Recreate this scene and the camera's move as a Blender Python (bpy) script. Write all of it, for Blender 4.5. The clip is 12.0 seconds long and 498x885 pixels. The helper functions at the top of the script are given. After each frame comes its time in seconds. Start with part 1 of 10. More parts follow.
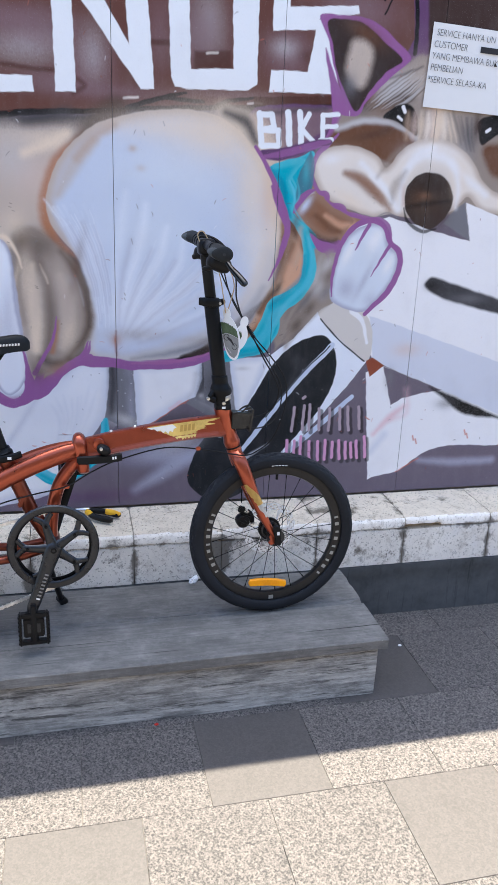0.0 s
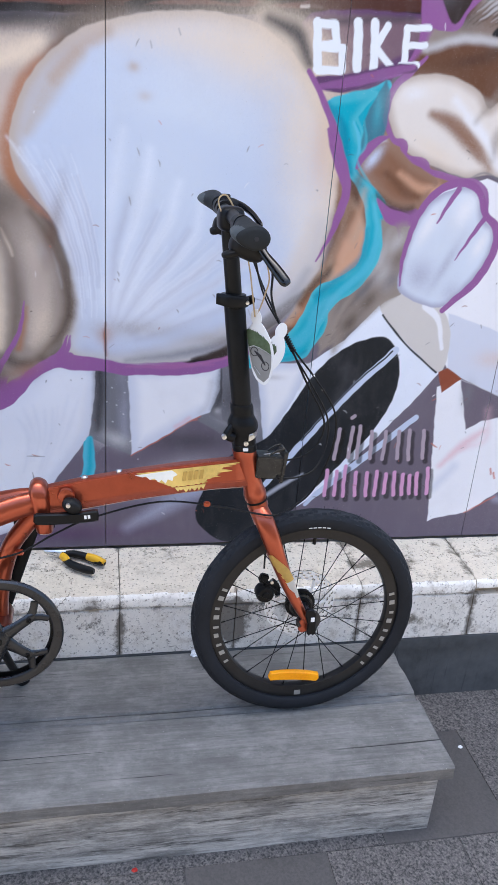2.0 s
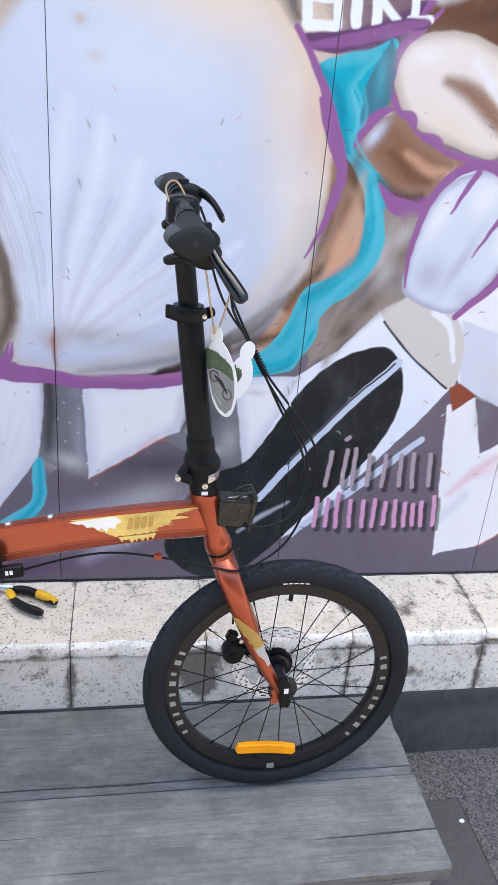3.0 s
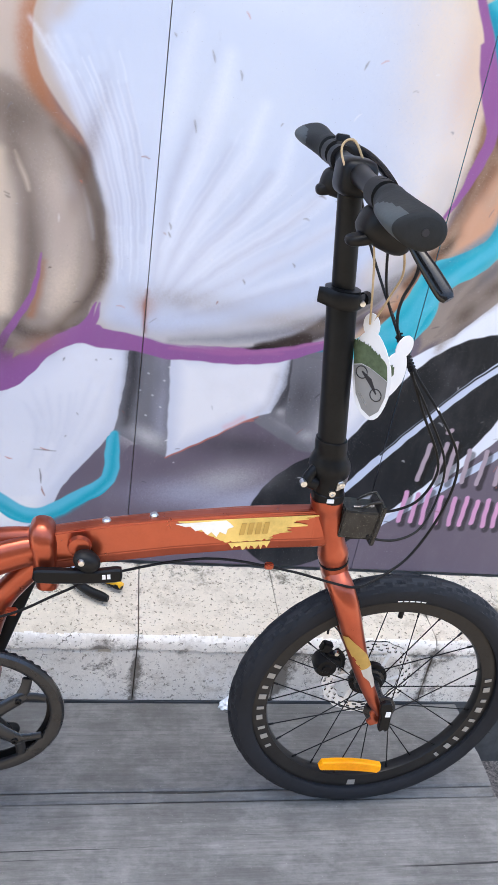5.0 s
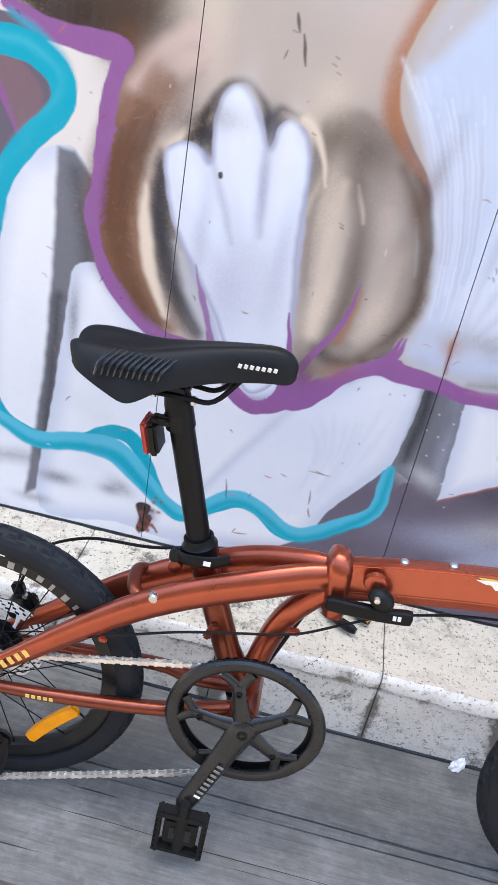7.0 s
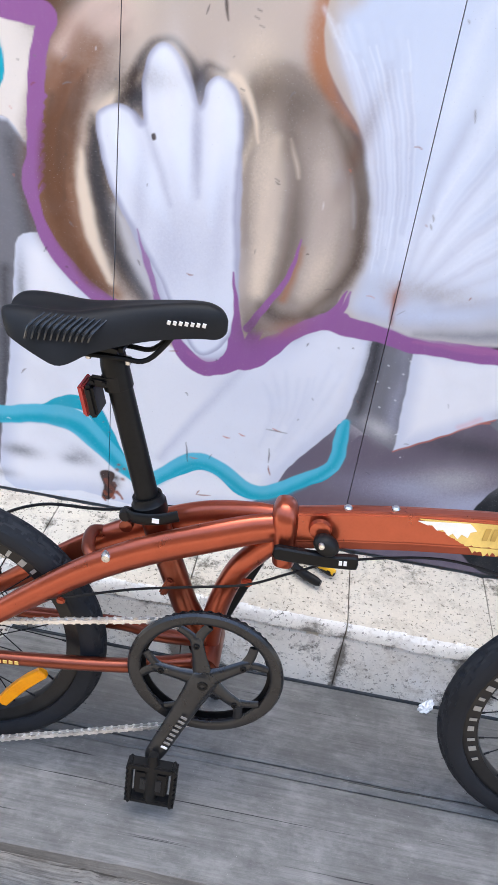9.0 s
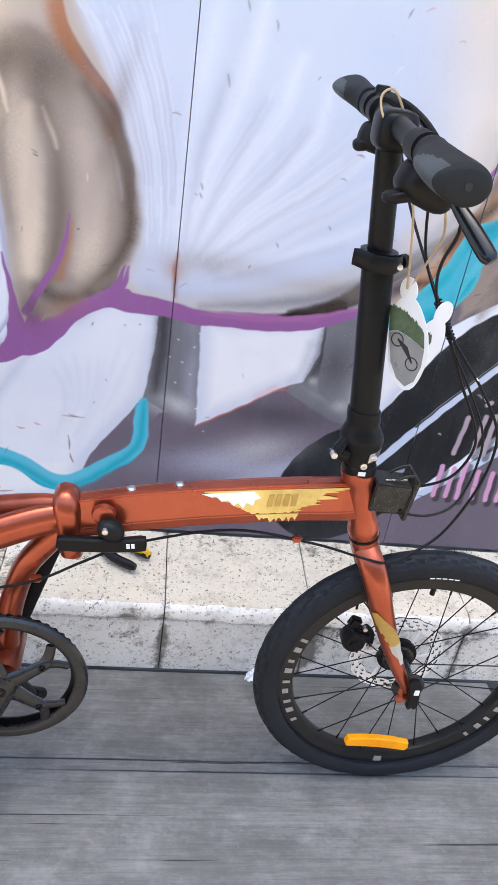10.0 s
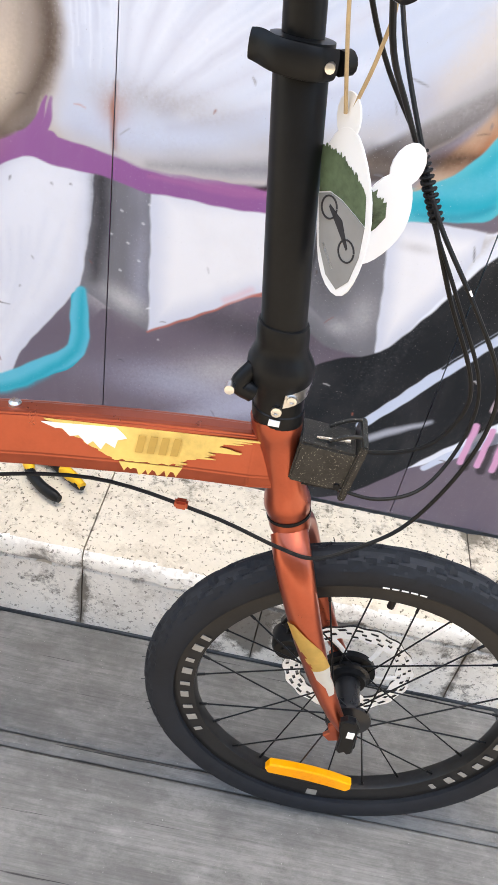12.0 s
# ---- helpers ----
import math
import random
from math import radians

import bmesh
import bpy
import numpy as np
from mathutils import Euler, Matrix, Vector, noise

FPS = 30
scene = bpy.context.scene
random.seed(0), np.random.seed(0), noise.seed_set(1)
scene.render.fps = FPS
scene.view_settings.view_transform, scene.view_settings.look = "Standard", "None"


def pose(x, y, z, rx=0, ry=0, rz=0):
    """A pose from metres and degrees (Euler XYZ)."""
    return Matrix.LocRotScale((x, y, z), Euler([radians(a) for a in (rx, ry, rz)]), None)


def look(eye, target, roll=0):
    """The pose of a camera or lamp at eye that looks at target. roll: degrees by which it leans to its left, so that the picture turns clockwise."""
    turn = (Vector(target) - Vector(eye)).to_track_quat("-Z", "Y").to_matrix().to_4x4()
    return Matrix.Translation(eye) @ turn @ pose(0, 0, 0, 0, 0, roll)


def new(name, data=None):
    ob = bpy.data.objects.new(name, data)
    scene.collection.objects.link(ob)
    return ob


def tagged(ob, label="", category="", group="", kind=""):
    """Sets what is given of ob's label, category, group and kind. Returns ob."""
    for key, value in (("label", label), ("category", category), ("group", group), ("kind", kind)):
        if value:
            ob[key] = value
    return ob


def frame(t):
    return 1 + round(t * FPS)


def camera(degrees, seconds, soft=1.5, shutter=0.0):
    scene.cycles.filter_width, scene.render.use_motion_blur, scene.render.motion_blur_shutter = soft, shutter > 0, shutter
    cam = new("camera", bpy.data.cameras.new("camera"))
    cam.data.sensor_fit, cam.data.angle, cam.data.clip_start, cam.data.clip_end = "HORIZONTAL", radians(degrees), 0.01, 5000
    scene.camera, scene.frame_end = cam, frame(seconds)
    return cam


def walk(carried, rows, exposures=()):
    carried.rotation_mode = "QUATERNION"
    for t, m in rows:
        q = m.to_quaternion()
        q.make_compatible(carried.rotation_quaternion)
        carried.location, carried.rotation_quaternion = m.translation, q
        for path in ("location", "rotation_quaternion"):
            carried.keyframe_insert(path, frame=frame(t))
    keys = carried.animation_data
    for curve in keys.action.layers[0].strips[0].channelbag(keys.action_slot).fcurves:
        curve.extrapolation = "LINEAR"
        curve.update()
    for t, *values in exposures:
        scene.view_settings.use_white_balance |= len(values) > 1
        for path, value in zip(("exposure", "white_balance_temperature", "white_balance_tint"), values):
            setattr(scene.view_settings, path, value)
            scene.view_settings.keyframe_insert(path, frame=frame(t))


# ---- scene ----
cam = camera(37.0, 12.0, soft=0.85)
PATH = [
    (0, (-0.141, -2.35, 1.412), (0.316, -0.511, 0.772), 2.4),
    (0.5, (-0.06, -2.237, 1.421), (0.406, -0.412, 0.75), 3.3),
    (1, (-0.07, -2.062, 1.416), (0.404, -0.249, 0.717), 4.2),
    (1.5, (-0.105, -1.861, 1.43), (0.341, -0.058, 0.688), 4.6),
    (2, (-0.013, -1.717, 1.417), (0.378, 0.085, 0.642), 4.6),
    (2.5, (0.142, -1.58, 1.42), (0.453, 0.225, 0.616), 4.5),
    (4.3, (0.03, -1.259, 1.402), (0.493, 0.444, 0.461), 8.2),
    (4.5, (0.011, -1.254, 1.399), (0.46, 0.445, 0.444), 8.7),
    (5, (-0.043, -1.259, 1.403), (0.318, 0.454, 0.435), 9.8),
    (5.5, (-0.098, -1.258, 1.402), (0.125, 0.474, 0.428), 10.5),
    (6, (-0.141, -1.254, 1.402), (-0.052, 0.49, 0.426), 11.1),
    (6.5, (-0.183, -1.257, 1.403), (-0.211, 0.486, 0.422), 11.4),
    (7, (-0.22, -1.246, 1.392), (-0.352, 0.484, 0.398), 11.0),
    (7.2, (-0.215, -1.235, 1.387), (-0.38, 0.488, 0.385), 10.8),
    (8.8, (-0.164, -1.27, 1.388), (-0.345, 0.422, 0.336), 8.2),
    (9, (-0.141, -1.262, 1.391), (-0.246, 0.435, 0.337), 8.2),
    (9.5, (-0.106, -1.256, 1.389), (-0.007, 0.445, 0.343), 8.5),
    (10, (-0.028, -1.233, 1.387), (0.244, 0.447, 0.338), 9.4),
    (10.5, (0.128, -1.188, 1.384), (0.356, 0.48, 0.304), 9.5),
    (11, (0.29, -1.072, 1.323), (0.362, 0.558, 0.167), 9.3),
    (11.5, (0.327, -1.001, 1.258), (0.334, 0.577, 0.03), 10.3),
    (12, (0.246, -0.943, 1.24), (0.241, 0.61, -0.019), 11.5),
]
EXPOSURES = [(0.0, 2.18, 5600, 4), (2.5, 2.52, 5860, 4), (5.0, 2.72, 6060, 4), (7.0, 2.70, 5980, 3), (9.5, 2.72, 6080, 4), (10.5, 2.75, 6220, 4), (11.0, 2.82, 6440, 2), (12.0, 2.94, 6820, 2)]
walk(cam, [(t, look(eye, target, roll)) for t, eye, target, roll in PATH], EXPOSURES)

# ---- light ----
SUN_ELEVATION, SUN_TURN = 84.0, 0.0       # high behind the facade
world = bpy.data.worlds.new("world")
scene.world = world
world.use_nodes = True
sky = world.node_tree.nodes.new("ShaderNodeTexSky")
sky.sky_type, sky.sun_disc = "NISHITA", False
sky.sun_elevation, sky.sun_rotation = radians(SUN_ELEVATION), radians(SUN_TURN)
sky.air_density, sky.dust_density, sky.ozone_density = 1.0, 4.0, 0.6
back = world.node_tree.nodes["Background"]
back.inputs["Strength"].default_value = 0.095
world.node_tree.links.new(sky.outputs[0], back.inputs["Color"])
sun = new("sun", bpy.data.lights.new("sun", "SUN"))
sun.data.energy, sun.data.angle, sun.data.color = 5.0, radians(0.15), (1.0, 0.80, 0.57)
el = radians(SUN_ELEVATION)
sun.matrix_world = look((0, 8 * math.cos(el), 8 * math.sin(el)), (0, 0, 0))


# ---- materials ----
def srgb(r, g, b):
    return tuple(((v / 255) / 12.92 if v <= 10 else ((v / 255 + 0.055) / 1.055) ** 2.4) for v in (r, g, b))


def nodes_of(name):
    m = bpy.data.materials.new(name)
    m.use_nodes = True
    n, l = m.node_tree.nodes, m.node_tree.links
    return m, n, l, n["Principled BSDF"]


def noise_node(n, l, scale, detail=4.0, rough=0.6, coord="Object", stretch=None):
    tc = n.new("ShaderNodeTexCoord")
    tex = n.new("ShaderNodeTexNoise")
    tex.inputs["Scale"].default_value, tex.inputs["Detail"].default_value = scale, detail
    tex.inputs["Roughness"].default_value = rough
    src = tc.outputs[coord]
    if stretch:
        mp = n.new("ShaderNodeMapping")
        mp.inputs["Scale"].default_value = stretch
        l.new(src, mp.inputs["Vector"])
        src = mp.outputs[0]
    l.new(src, tex.inputs["Vector"])
    return tex


def ramp(n, l, src, lo, hi, a=(0, 0, 0, 1), b=(1, 1, 1, 1)):
    r = n.new("ShaderNodeValToRGB")
    r.color_ramp.elements[0].position, r.color_ramp.elements[1].position = lo, hi
    r.color_ramp.elements[0].color, r.color_ramp.elements[1].color = a, b
    l.new(src, r.inputs[0])
    return r


def mix(n, l, fac, a, b, kind="MIX"):
    x = n.new("ShaderNodeMix")
    x.data_type, x.blend_type = "RGBA", kind
    for sock, v in ((x.inputs[0], fac), (x.inputs[6], a), (x.inputs[7], b)):
        if isinstance(v, bpy.types.NodeSocket):
            l.new(v, sock)
        elif isinstance(v, tuple):
            sock.default_value = (*v[:3], 1)
        else:
            sock.default_value = v
    return x.outputs[2]


def bump(n, l, p, height, strength, distance):
    b = n.new("ShaderNodeBump")
    b.inputs["Strength"].default_value, b.inputs["Distance"].default_value = strength, distance
    l.new(height, b.inputs["Height"])
    l.new(b.outputs[0], p.inputs["Normal"])
    return b


def plain(name, col, rough, metal=0.0, vary=0.25, scale=60.0, relief=0.15, coat=0.0):
    """A surface with grain and blotches in its colour and gloss."""
    m, n, l, p = nodes_of(name)
    fine, broad = noise_node(n, l, scale), noise_node(n, l, scale / 9, 5.0)
    c = mix(n, l, ramp(n, l, fine.outputs[0], 0.3, 0.75).outputs[0], tuple(v * (1 - vary) for v in col), col)
    c = mix(n, l, ramp(n, l, broad.outputs[0], 0.35, 0.7).outputs[0], c, tuple(min(1, v * (1 + vary * 0.7)) for v in col))
    l.new(c, p.inputs["Base Color"])
    p.inputs["Metallic"].default_value = metal
    rr = n.new("ShaderNodeMapRange")
    rr.inputs["To Min"].default_value, rr.inputs["To Max"].default_value = max(0.03, rough - 0.1), min(1, rough + 0.1)
    l.new(broad.outputs[0], rr.inputs["Value"])
    l.new(rr.outputs[0], p.inputs["Roughness"])
    p.inputs["Coat Weight"].default_value = coat
    p.inputs["Specular IOR Level"].default_value = 0.24
    p.inputs["Coat Roughness"].default_value = 0.11
    if relief:
        bump(n, l, p, fine.outputs[0], relief, 0.001)
    return m


def mural_paint():
    m, n, l, p = nodes_of("mural_paint")
    at = n.new("ShaderNodeAttribute")
    at.attribute_name = "paint"
    speck, blot, drag = noise_node(n, l, 420, 2.0), noise_node(n, l, 7, 6.0), noise_node(n, l, 30, 5.0, stretch=(1, 1, 0.25))
    c = mix(n, l, ramp(n, l, speck.outputs[0], 0.66, 0.74).outputs[0], at.outputs["Color"], mix(n, l, 0.25, at.outputs["Color"], (0.8, 0.8, 0.85)))
    dark = noise_node(n, l, 300, 2.0)
    c = mix(n, l, ramp(n, l, dark.outputs[0], 0.70, 0.78).outputs[0], c, mix(n, l, 0.35, c, (0.08, 0.07, 0.07)))
    grime = ramp(n, l, blot.outputs[0], 0.5, 0.85, (0, 0, 0, 1), (0.14, 0.14, 0.14, 1))
    c = mix(n, l, grime.outputs[0], c, (0.34, 0.32, 0.33))
    streak = ramp(n, l, drag.outputs[0], 0.5, 0.75, (0, 0, 0, 1), (0.02, 0.02, 0.02, 1))
    c = mix(n, l, streak.outputs[0], c, (0.85, 0.86, 0.9))
    l.new(c, p.inputs["Base Color"])
    rg = ramp(n, l, blot.outputs[0], 0.3, 0.7, (0.42, 0.42, 0.42, 1), (0.62, 0.62, 0.62, 1))
    l.new(rg.outputs[0], p.inputs["Roughness"])
    p.inputs["Specular IOR Level"].default_value = 0.22
    bump(n, l, p, drag.outputs[0], 0.08, 0.002)
    return m


def granite(name, dark, light, speckle, polished):
    """Stone of the pavement: grains of two sizes over a toned ground, each slab a little different."""
    m, n, l, p = nodes_of(name)
    info = n.new("ShaderNodeObjectInfo")
    grain = noise_node(n, l, 190, 3.0, 0.7)
    vor = n.new("ShaderNodeTexVoronoi")
    vor.inputs["Scale"].default_value = 170
    l.new(n.new("ShaderNodeTexCoord").outputs["Object"], vor.inputs["Vector"])
    c = mix(n, l, ramp(n, l, grain.outputs[0], 0.5 - speckle, 0.5 + speckle).outputs[0], dark, light)
    grit = mix(n, l, ramp(n, l, vor.outputs["Color"], 0.3, 0.75).outputs[0], tuple(v * 0.55 for v in dark), tuple(min(1, v * 1.25) for v in light))
    c = mix(n, l, 0.35 if speckle < 0.2 else 0.15, c, grit)
    tone = n.new("ShaderNodeMapRange")
    tone.inputs["To Min"].default_value, tone.inputs["To Max"].default_value = 0.0, 0.22
    l.new(info.outputs["Random"], tone.inputs["Value"])
    c = mix(n, l, tone.outputs[0], c, dark)
    blot = noise_node(n, l, 9, 5.0)
    c = mix(n, l, ramp(n, l, blot.outputs[0], 0.55, 0.8, (0, 0, 0, 1), (0.35, 0.35, 0.35, 1)).outputs[0], c, tuple(v * 0.5 for v in dark))
    l.new(c, p.inputs["Base Color"])
    p.inputs["Roughness"].default_value = 0.62 if polished else 0.78
    bump(n, l, p, grain.outputs[0], 0.25, 0.0015)
    return m


def weathered_wood(name, dark, light, worn=0.0):
    """Old boards: fibres along x at three scales, dark cracks, dust, stains and pale scuffs."""
    m, n, l, p = nodes_of(name)
    fibre = noise_node(n, l, 60, 8.0, 0.78, stretch=(0.13, 2.4, 2.4))
    hair = noise_node(n, l, 240, 3.0, 0.6, stretch=(0.05, 2.0, 2.0))
    band = noise_node(n, l, 12, 8.0, 0.75, stretch=(0.75, 1.2, 1.2))
    check = noise_node(n, l, 42, 4.0, 0.6, stretch=(0.035, 2.6, 2.6))
    dust = noise_node(n, l, 16, 9.0, 0.78, stretch=(0.8, 1.1, 1.1))
    stain = noise_node(n, l, 5.5, 8.0, 0.72, stretch=(0.8, 1.1, 1.1))
    fleck = noise_node(n, l, 330, 2.0, 0.5)
    c = mix(n, l, ramp(n, l, fibre.outputs[0], 0.33, 0.68).outputs[0], dark, light)
    c = mix(n, l, ramp(n, l, hair.outputs[0], 0.50, 0.70, (0, 0, 0, 1), (0.22, 0.22, 0.22, 1)).outputs[0], c, tuple(v * 0.5 for v in dark))
    c = mix(n, l, ramp(n, l, band.outputs[0], 0.42, 0.62, (0, 0, 0, 1), (0.55, 0.55, 0.55, 1)).outputs[0], c, tuple(v * 0.62 for v in dark))
    streak = noise_node(n, l, 26, 7.0, 0.72, stretch=(0.16, 2.6, 2.6))
    c = mix(n, l, ramp(n, l, streak.outputs[0], 0.50, 0.62, (0, 0, 0, 1), (0.25, 0.25, 0.25, 1)).outputs[0], c, tuple(v * 0.6 for v in dark))
    c = mix(n, l, ramp(n, l, dust.outputs[0], 0.50, 0.66, (0, 0, 0, 1), (0.38, 0.38, 0.38, 1)).outputs[0], c, tuple(min(1, v * 1.25) for v in light))
    c = mix(n, l, ramp(n, l, stain.outputs[0], 0.48, 0.60, (0, 0, 0, 1), (0.55, 0.55, 0.55, 1)).outputs[0], c, tuple(v * 0.8 for v in dark))
    c = mix(n, l, ramp(n, l, check.outputs[0], 0.665, 0.69).outputs[0], c, tuple(v * 0.2 for v in dark))
    c = mix(n, l, ramp(n, l, fleck.outputs[0], 0.72, 0.78, (0, 0, 0, 1), (0.7, 0.7, 0.7, 1)).outputs[0], c, (0.5, 0.49, 0.46))
    if worn:
        patch = noise_node(n, l, 13, 9.0, 0.8, stretch=(0.35, 2, 2.2))
        c = mix(n, l, ramp(n, l, patch.outputs[0], 0.47, 0.60, (0, 0, 0, 1), (worn, worn, worn, 1)).outputs[0], c, mix(n, l, ramp(n, l, fibre.outputs[0], 0.35, 0.65).outputs[0], (0.32, 0.30, 0.275), (0.68, 0.655, 0.61)))
        scar = noise_node(n, l, 34, 7.0, 0.75, stretch=(0.14, 2, 2))
        c = mix(n, l, ramp(n, l, scar.outputs[0], 0.545, 0.61, (0, 0, 0, 1), (0.85, 0.85, 0.85, 1)).outputs[0], c, tuple(v * 0.38 for v in dark))
    l.new(c, p.inputs["Base Color"])
    p.inputs["Roughness"].default_value = 0.72
    p.inputs["Specular IOR Level"].default_value = 0.3
    bump(n, l, p, mix(n, l, 0.5, fibre.outputs[0], check.outputs[0]), 0.6, 0.003)
    return m


def painted_concrete(name, col, stain, top, pits):
    """Old limewash over cast stone: soft blotches, flaked patches, sparse pits, cracks and mould."""
    m, n, l, p = nodes_of(name)
    mid, broad = noise_node(n, l, 22, 9.0, 0.75), noise_node(n, l, 5, 7.0, 0.68)
    c = mix(n, l, ramp(n, l, broad.outputs[0], 0.35, 0.7).outputs[0], col, tuple(v * 0.84 for v in col))
    tint = noise_node(n, l, 8, 4.0, 0.6)
    c = mix(n, l, ramp(n, l, tint.outputs[0], 0.5, 0.7, (0, 0, 0, 1), (0.45, 0.45, 0.45, 1)).outputs[0], c, tuple(col[i] * (0.93, 0.97, 1.05)[i] for i in range(3)))
    c = mix(n, l, ramp(n, l, mid.outputs[0], 0.52, 0.64, (0, 0, 0, 1), (top, top, top, 1)).outputs[0], c, stain)
    pit = noise_node(n, l, 150, 3.0, 0.6)
    c = mix(n, l, ramp(n, l, pit.outputs[0], 0.60, 0.66, (0, 0, 0, 1), (pits, pits, pits, 1)).outputs[0], c, tuple(v * 0.4 for v in stain))
    grit = noise_node(n, l, 70, 5.0, 0.75)
    c = mix(n, l, ramp(n, l, grit.outputs[0], 0.60, 0.68, (0, 0, 0, 1), (pits * 0.7, pits * 0.7, pits * 0.7, 1)).outputs[0], c, tuple(v * 0.45 for v in stain))
    chalk = noise_node(n, l, 110, 4.0, 0.7)
    c = mix(n, l, ramp(n, l, chalk.outputs[0], 0.56, 0.66, (0, 0, 0, 1), (0.5, 0.5, 0.5, 1)).outputs[0], c, tuple(min(1, v * 1.12) for v in col))
    mould = noise_node(n, l, 7, 10.0, 0.8)
    c = mix(n, l, ramp(n, l, mould.outputs[0], 0.565, 0.63, (0, 0, 0, 1), (0.85, 0.85, 0.85, 1)).outputs[0], c, tuple(v * 0.25 for v in stain))
    warp = noise_node(n, l, 9, 6.0, 0.7)
    vor = n.new("ShaderNodeTexVoronoi")
    vor.feature = "DISTANCE_TO_EDGE"
    vor.inputs["Scale"].default_value = 5.5
    add = n.new("ShaderNodeVectorMath")
    add.operation = "MULTIPLY_ADD"
    add.inputs[1].default_value = (0.16, 0.16, 0.16)
    l.new(warp.outputs["Color"], add.inputs[0])
    l.new(n.new("ShaderNodeTexCoord").outputs["Object"], add.inputs[2])
    l.new(add.outputs[0], vor.inputs["Vector"])
    crack = ramp(n, l, vor.outputs["Distance"], 0.003, 0.011, (1, 1, 1, 1), (0, 0, 0, 1))
    some = ramp(n, l, broad.outputs[0], 0.54, 0.60)
    lines = mix(n, l, 1.0, crack.outputs[0], some.outputs[0], "MULTIPLY")
    c = mix(n, l, lines, c, tuple(v * 0.2 for v in stain))
    at = n.new("ShaderNodeAttribute")
    at.attribute_name = "grime"
    blend = n.new("ShaderNodeMath")
    blend.operation = "MULTIPLY_ADD"
    blend.inputs[1].default_value = 1.5
    l.new(mid.outputs[0], blend.inputs[0])
    l.new(at.outputs["Fac"], blend.inputs[2])
    half = n.new("ShaderNodeMath")
    half.operation = "MULTIPLY"
    half.inputs[1].default_value = 0.5
    l.new(blend.outputs[0], half.inputs[0])
    c = mix(n, l, ramp(n, l, half.outputs[0], 0.58, 0.70, (0, 0, 0, 1), (0.88, 0.88, 0.88, 1)).outputs[0], c, tuple(v * 0.3 for v in stain))
    l.new(c, p.inputs["Base Color"])
    p.inputs["Roughness"].default_value = 0.88
    p.inputs["Specular IOR Level"].default_value = 0.25
    bump(n, l, p, mix(n, l, 0.3, mid.outputs[0], pit.outputs[0]), 0.6, 0.004)
    return m


MURAL = mural_paint()
GRANITE = granite("speckled_granite", (0.024, 0.0240, 0.0265), (0.160, 0.144, 0.137), 0.085, False)
SLATE = granite("smooth_grey_stone", (0.047, 0.0440, 0.0450), (0.090, 0.082, 0.080), 0.3, True)
JOINT = plain("joint_sand", (0.16, 0.15, 0.14), 0.9, relief=0.3)
BENCH_TOP = weathered_wood("weathered_grey_wood", (0.132, 0.127, 0.121), (0.250, 0.242, 0.230))
BENCH_FACE = weathered_wood("worn_grey_wood", (0.185, 0.176, 0.165), (0.62, 0.60, 0.565), 0.9)
LEDGE_TOP = painted_concrete("worn_cream_concrete", (0.71, 0.625, 0.50), (0.43, 0.36, 0.27), 0.65, 1.0)
LEDGE_FACE = painted_concrete("flaking_white_paint", (0.90, 0.86, 0.80), (0.48, 0.43, 0.37), 0.65, 0.75)
PLINTH = plain("dark_grey_render", (0.095, 0.099, 0.104), 0.8, vary=0.4, scale=40, relief=0.4)
pl_n, pl_l = PLINTH.node_tree.nodes, PLINTH.node_tree.links
pl_p = pl_n["Principled BSDF"]
drip = ramp(pl_n, pl_l, noise_node(pl_n, pl_l, 24, 6.0, 0.7, stretch=(1.6, 1, 0.10)).outputs[0], 0.56, 0.68, (0, 0, 0, 1), (0.7, 0.7, 0.7, 1))
pl_l.new(mix(pl_n, pl_l, drip.outputs[0], pl_p.inputs["Base Color"].links[0].from_socket, (0.030, 0.031, 0.033)), pl_p.inputs["Base Color"])
COPPER = plain("copper_orange_paint", (0.36, 0.082, 0.042), 0.31, 0.85, vary=0.12, scale=300, relief=0.02, coat=0.35)
# the copper at about 0.6 of its value, for inner and lower frame parts
COPPER_DARK = plain("copper_darker_tone", (0.20, 0.050, 0.027), 0.36, 0.85, vary=0.12, scale=300, relief=0.02, coat=0.3)
BLACK_METAL = plain("satin_black_metal", (0.0130, 0.0137, 0.0152), 0.40, 0.6, vary=0.2, scale=200, relief=0.03)
BLACK_PLASTIC = plain("black_plastic", (0.0065, 0.0065, 0.007), 0.5, 0.0, vary=0.3, scale=150, relief=0.08)
GREY_CRANK = plain("grey_anodised_metal", (0.048, 0.050, 0.055), 0.28, 0.8, vary=0.2, scale=200, relief=0.03)
RUBBER = plain("tyre_rubber", (0.0122, 0.0142, 0.0190), 0.66, 0.0, vary=0.35, scale=90, relief=0.25)
# lighter rubber for the raised tread, to set off shaded-looking grooves
RUBBER_RAISED = plain("raised_tread_rubber", (0.024, 0.0265, 0.032), 0.75, 0.0, vary=0.4, scale=120, relief=0.25)
GRIP = plain("grip_rubber", (0.015, 0.017, 0.019), 0.7, 0.0, vary=0.25, scale=220, relief=0.3)
GRIP_GREY = plain("grey_grip_rubber", (0.06, 0.07, 0.076), 0.6, 0.0, vary=0.2, scale=220, relief=0.25)
RIM = plain("dark_grey_rim", (0.034, 0.0335, 0.034), 0.34, 0.55, vary=0.2, scale=200, relief=0.03)
# near-black for the disc's cut walls: shade in the slots given as colour
SLOT_SHADE = plain("slot_shade_steel", (0.03, 0.03, 0.03), 0.5, 0.3, relief=0)
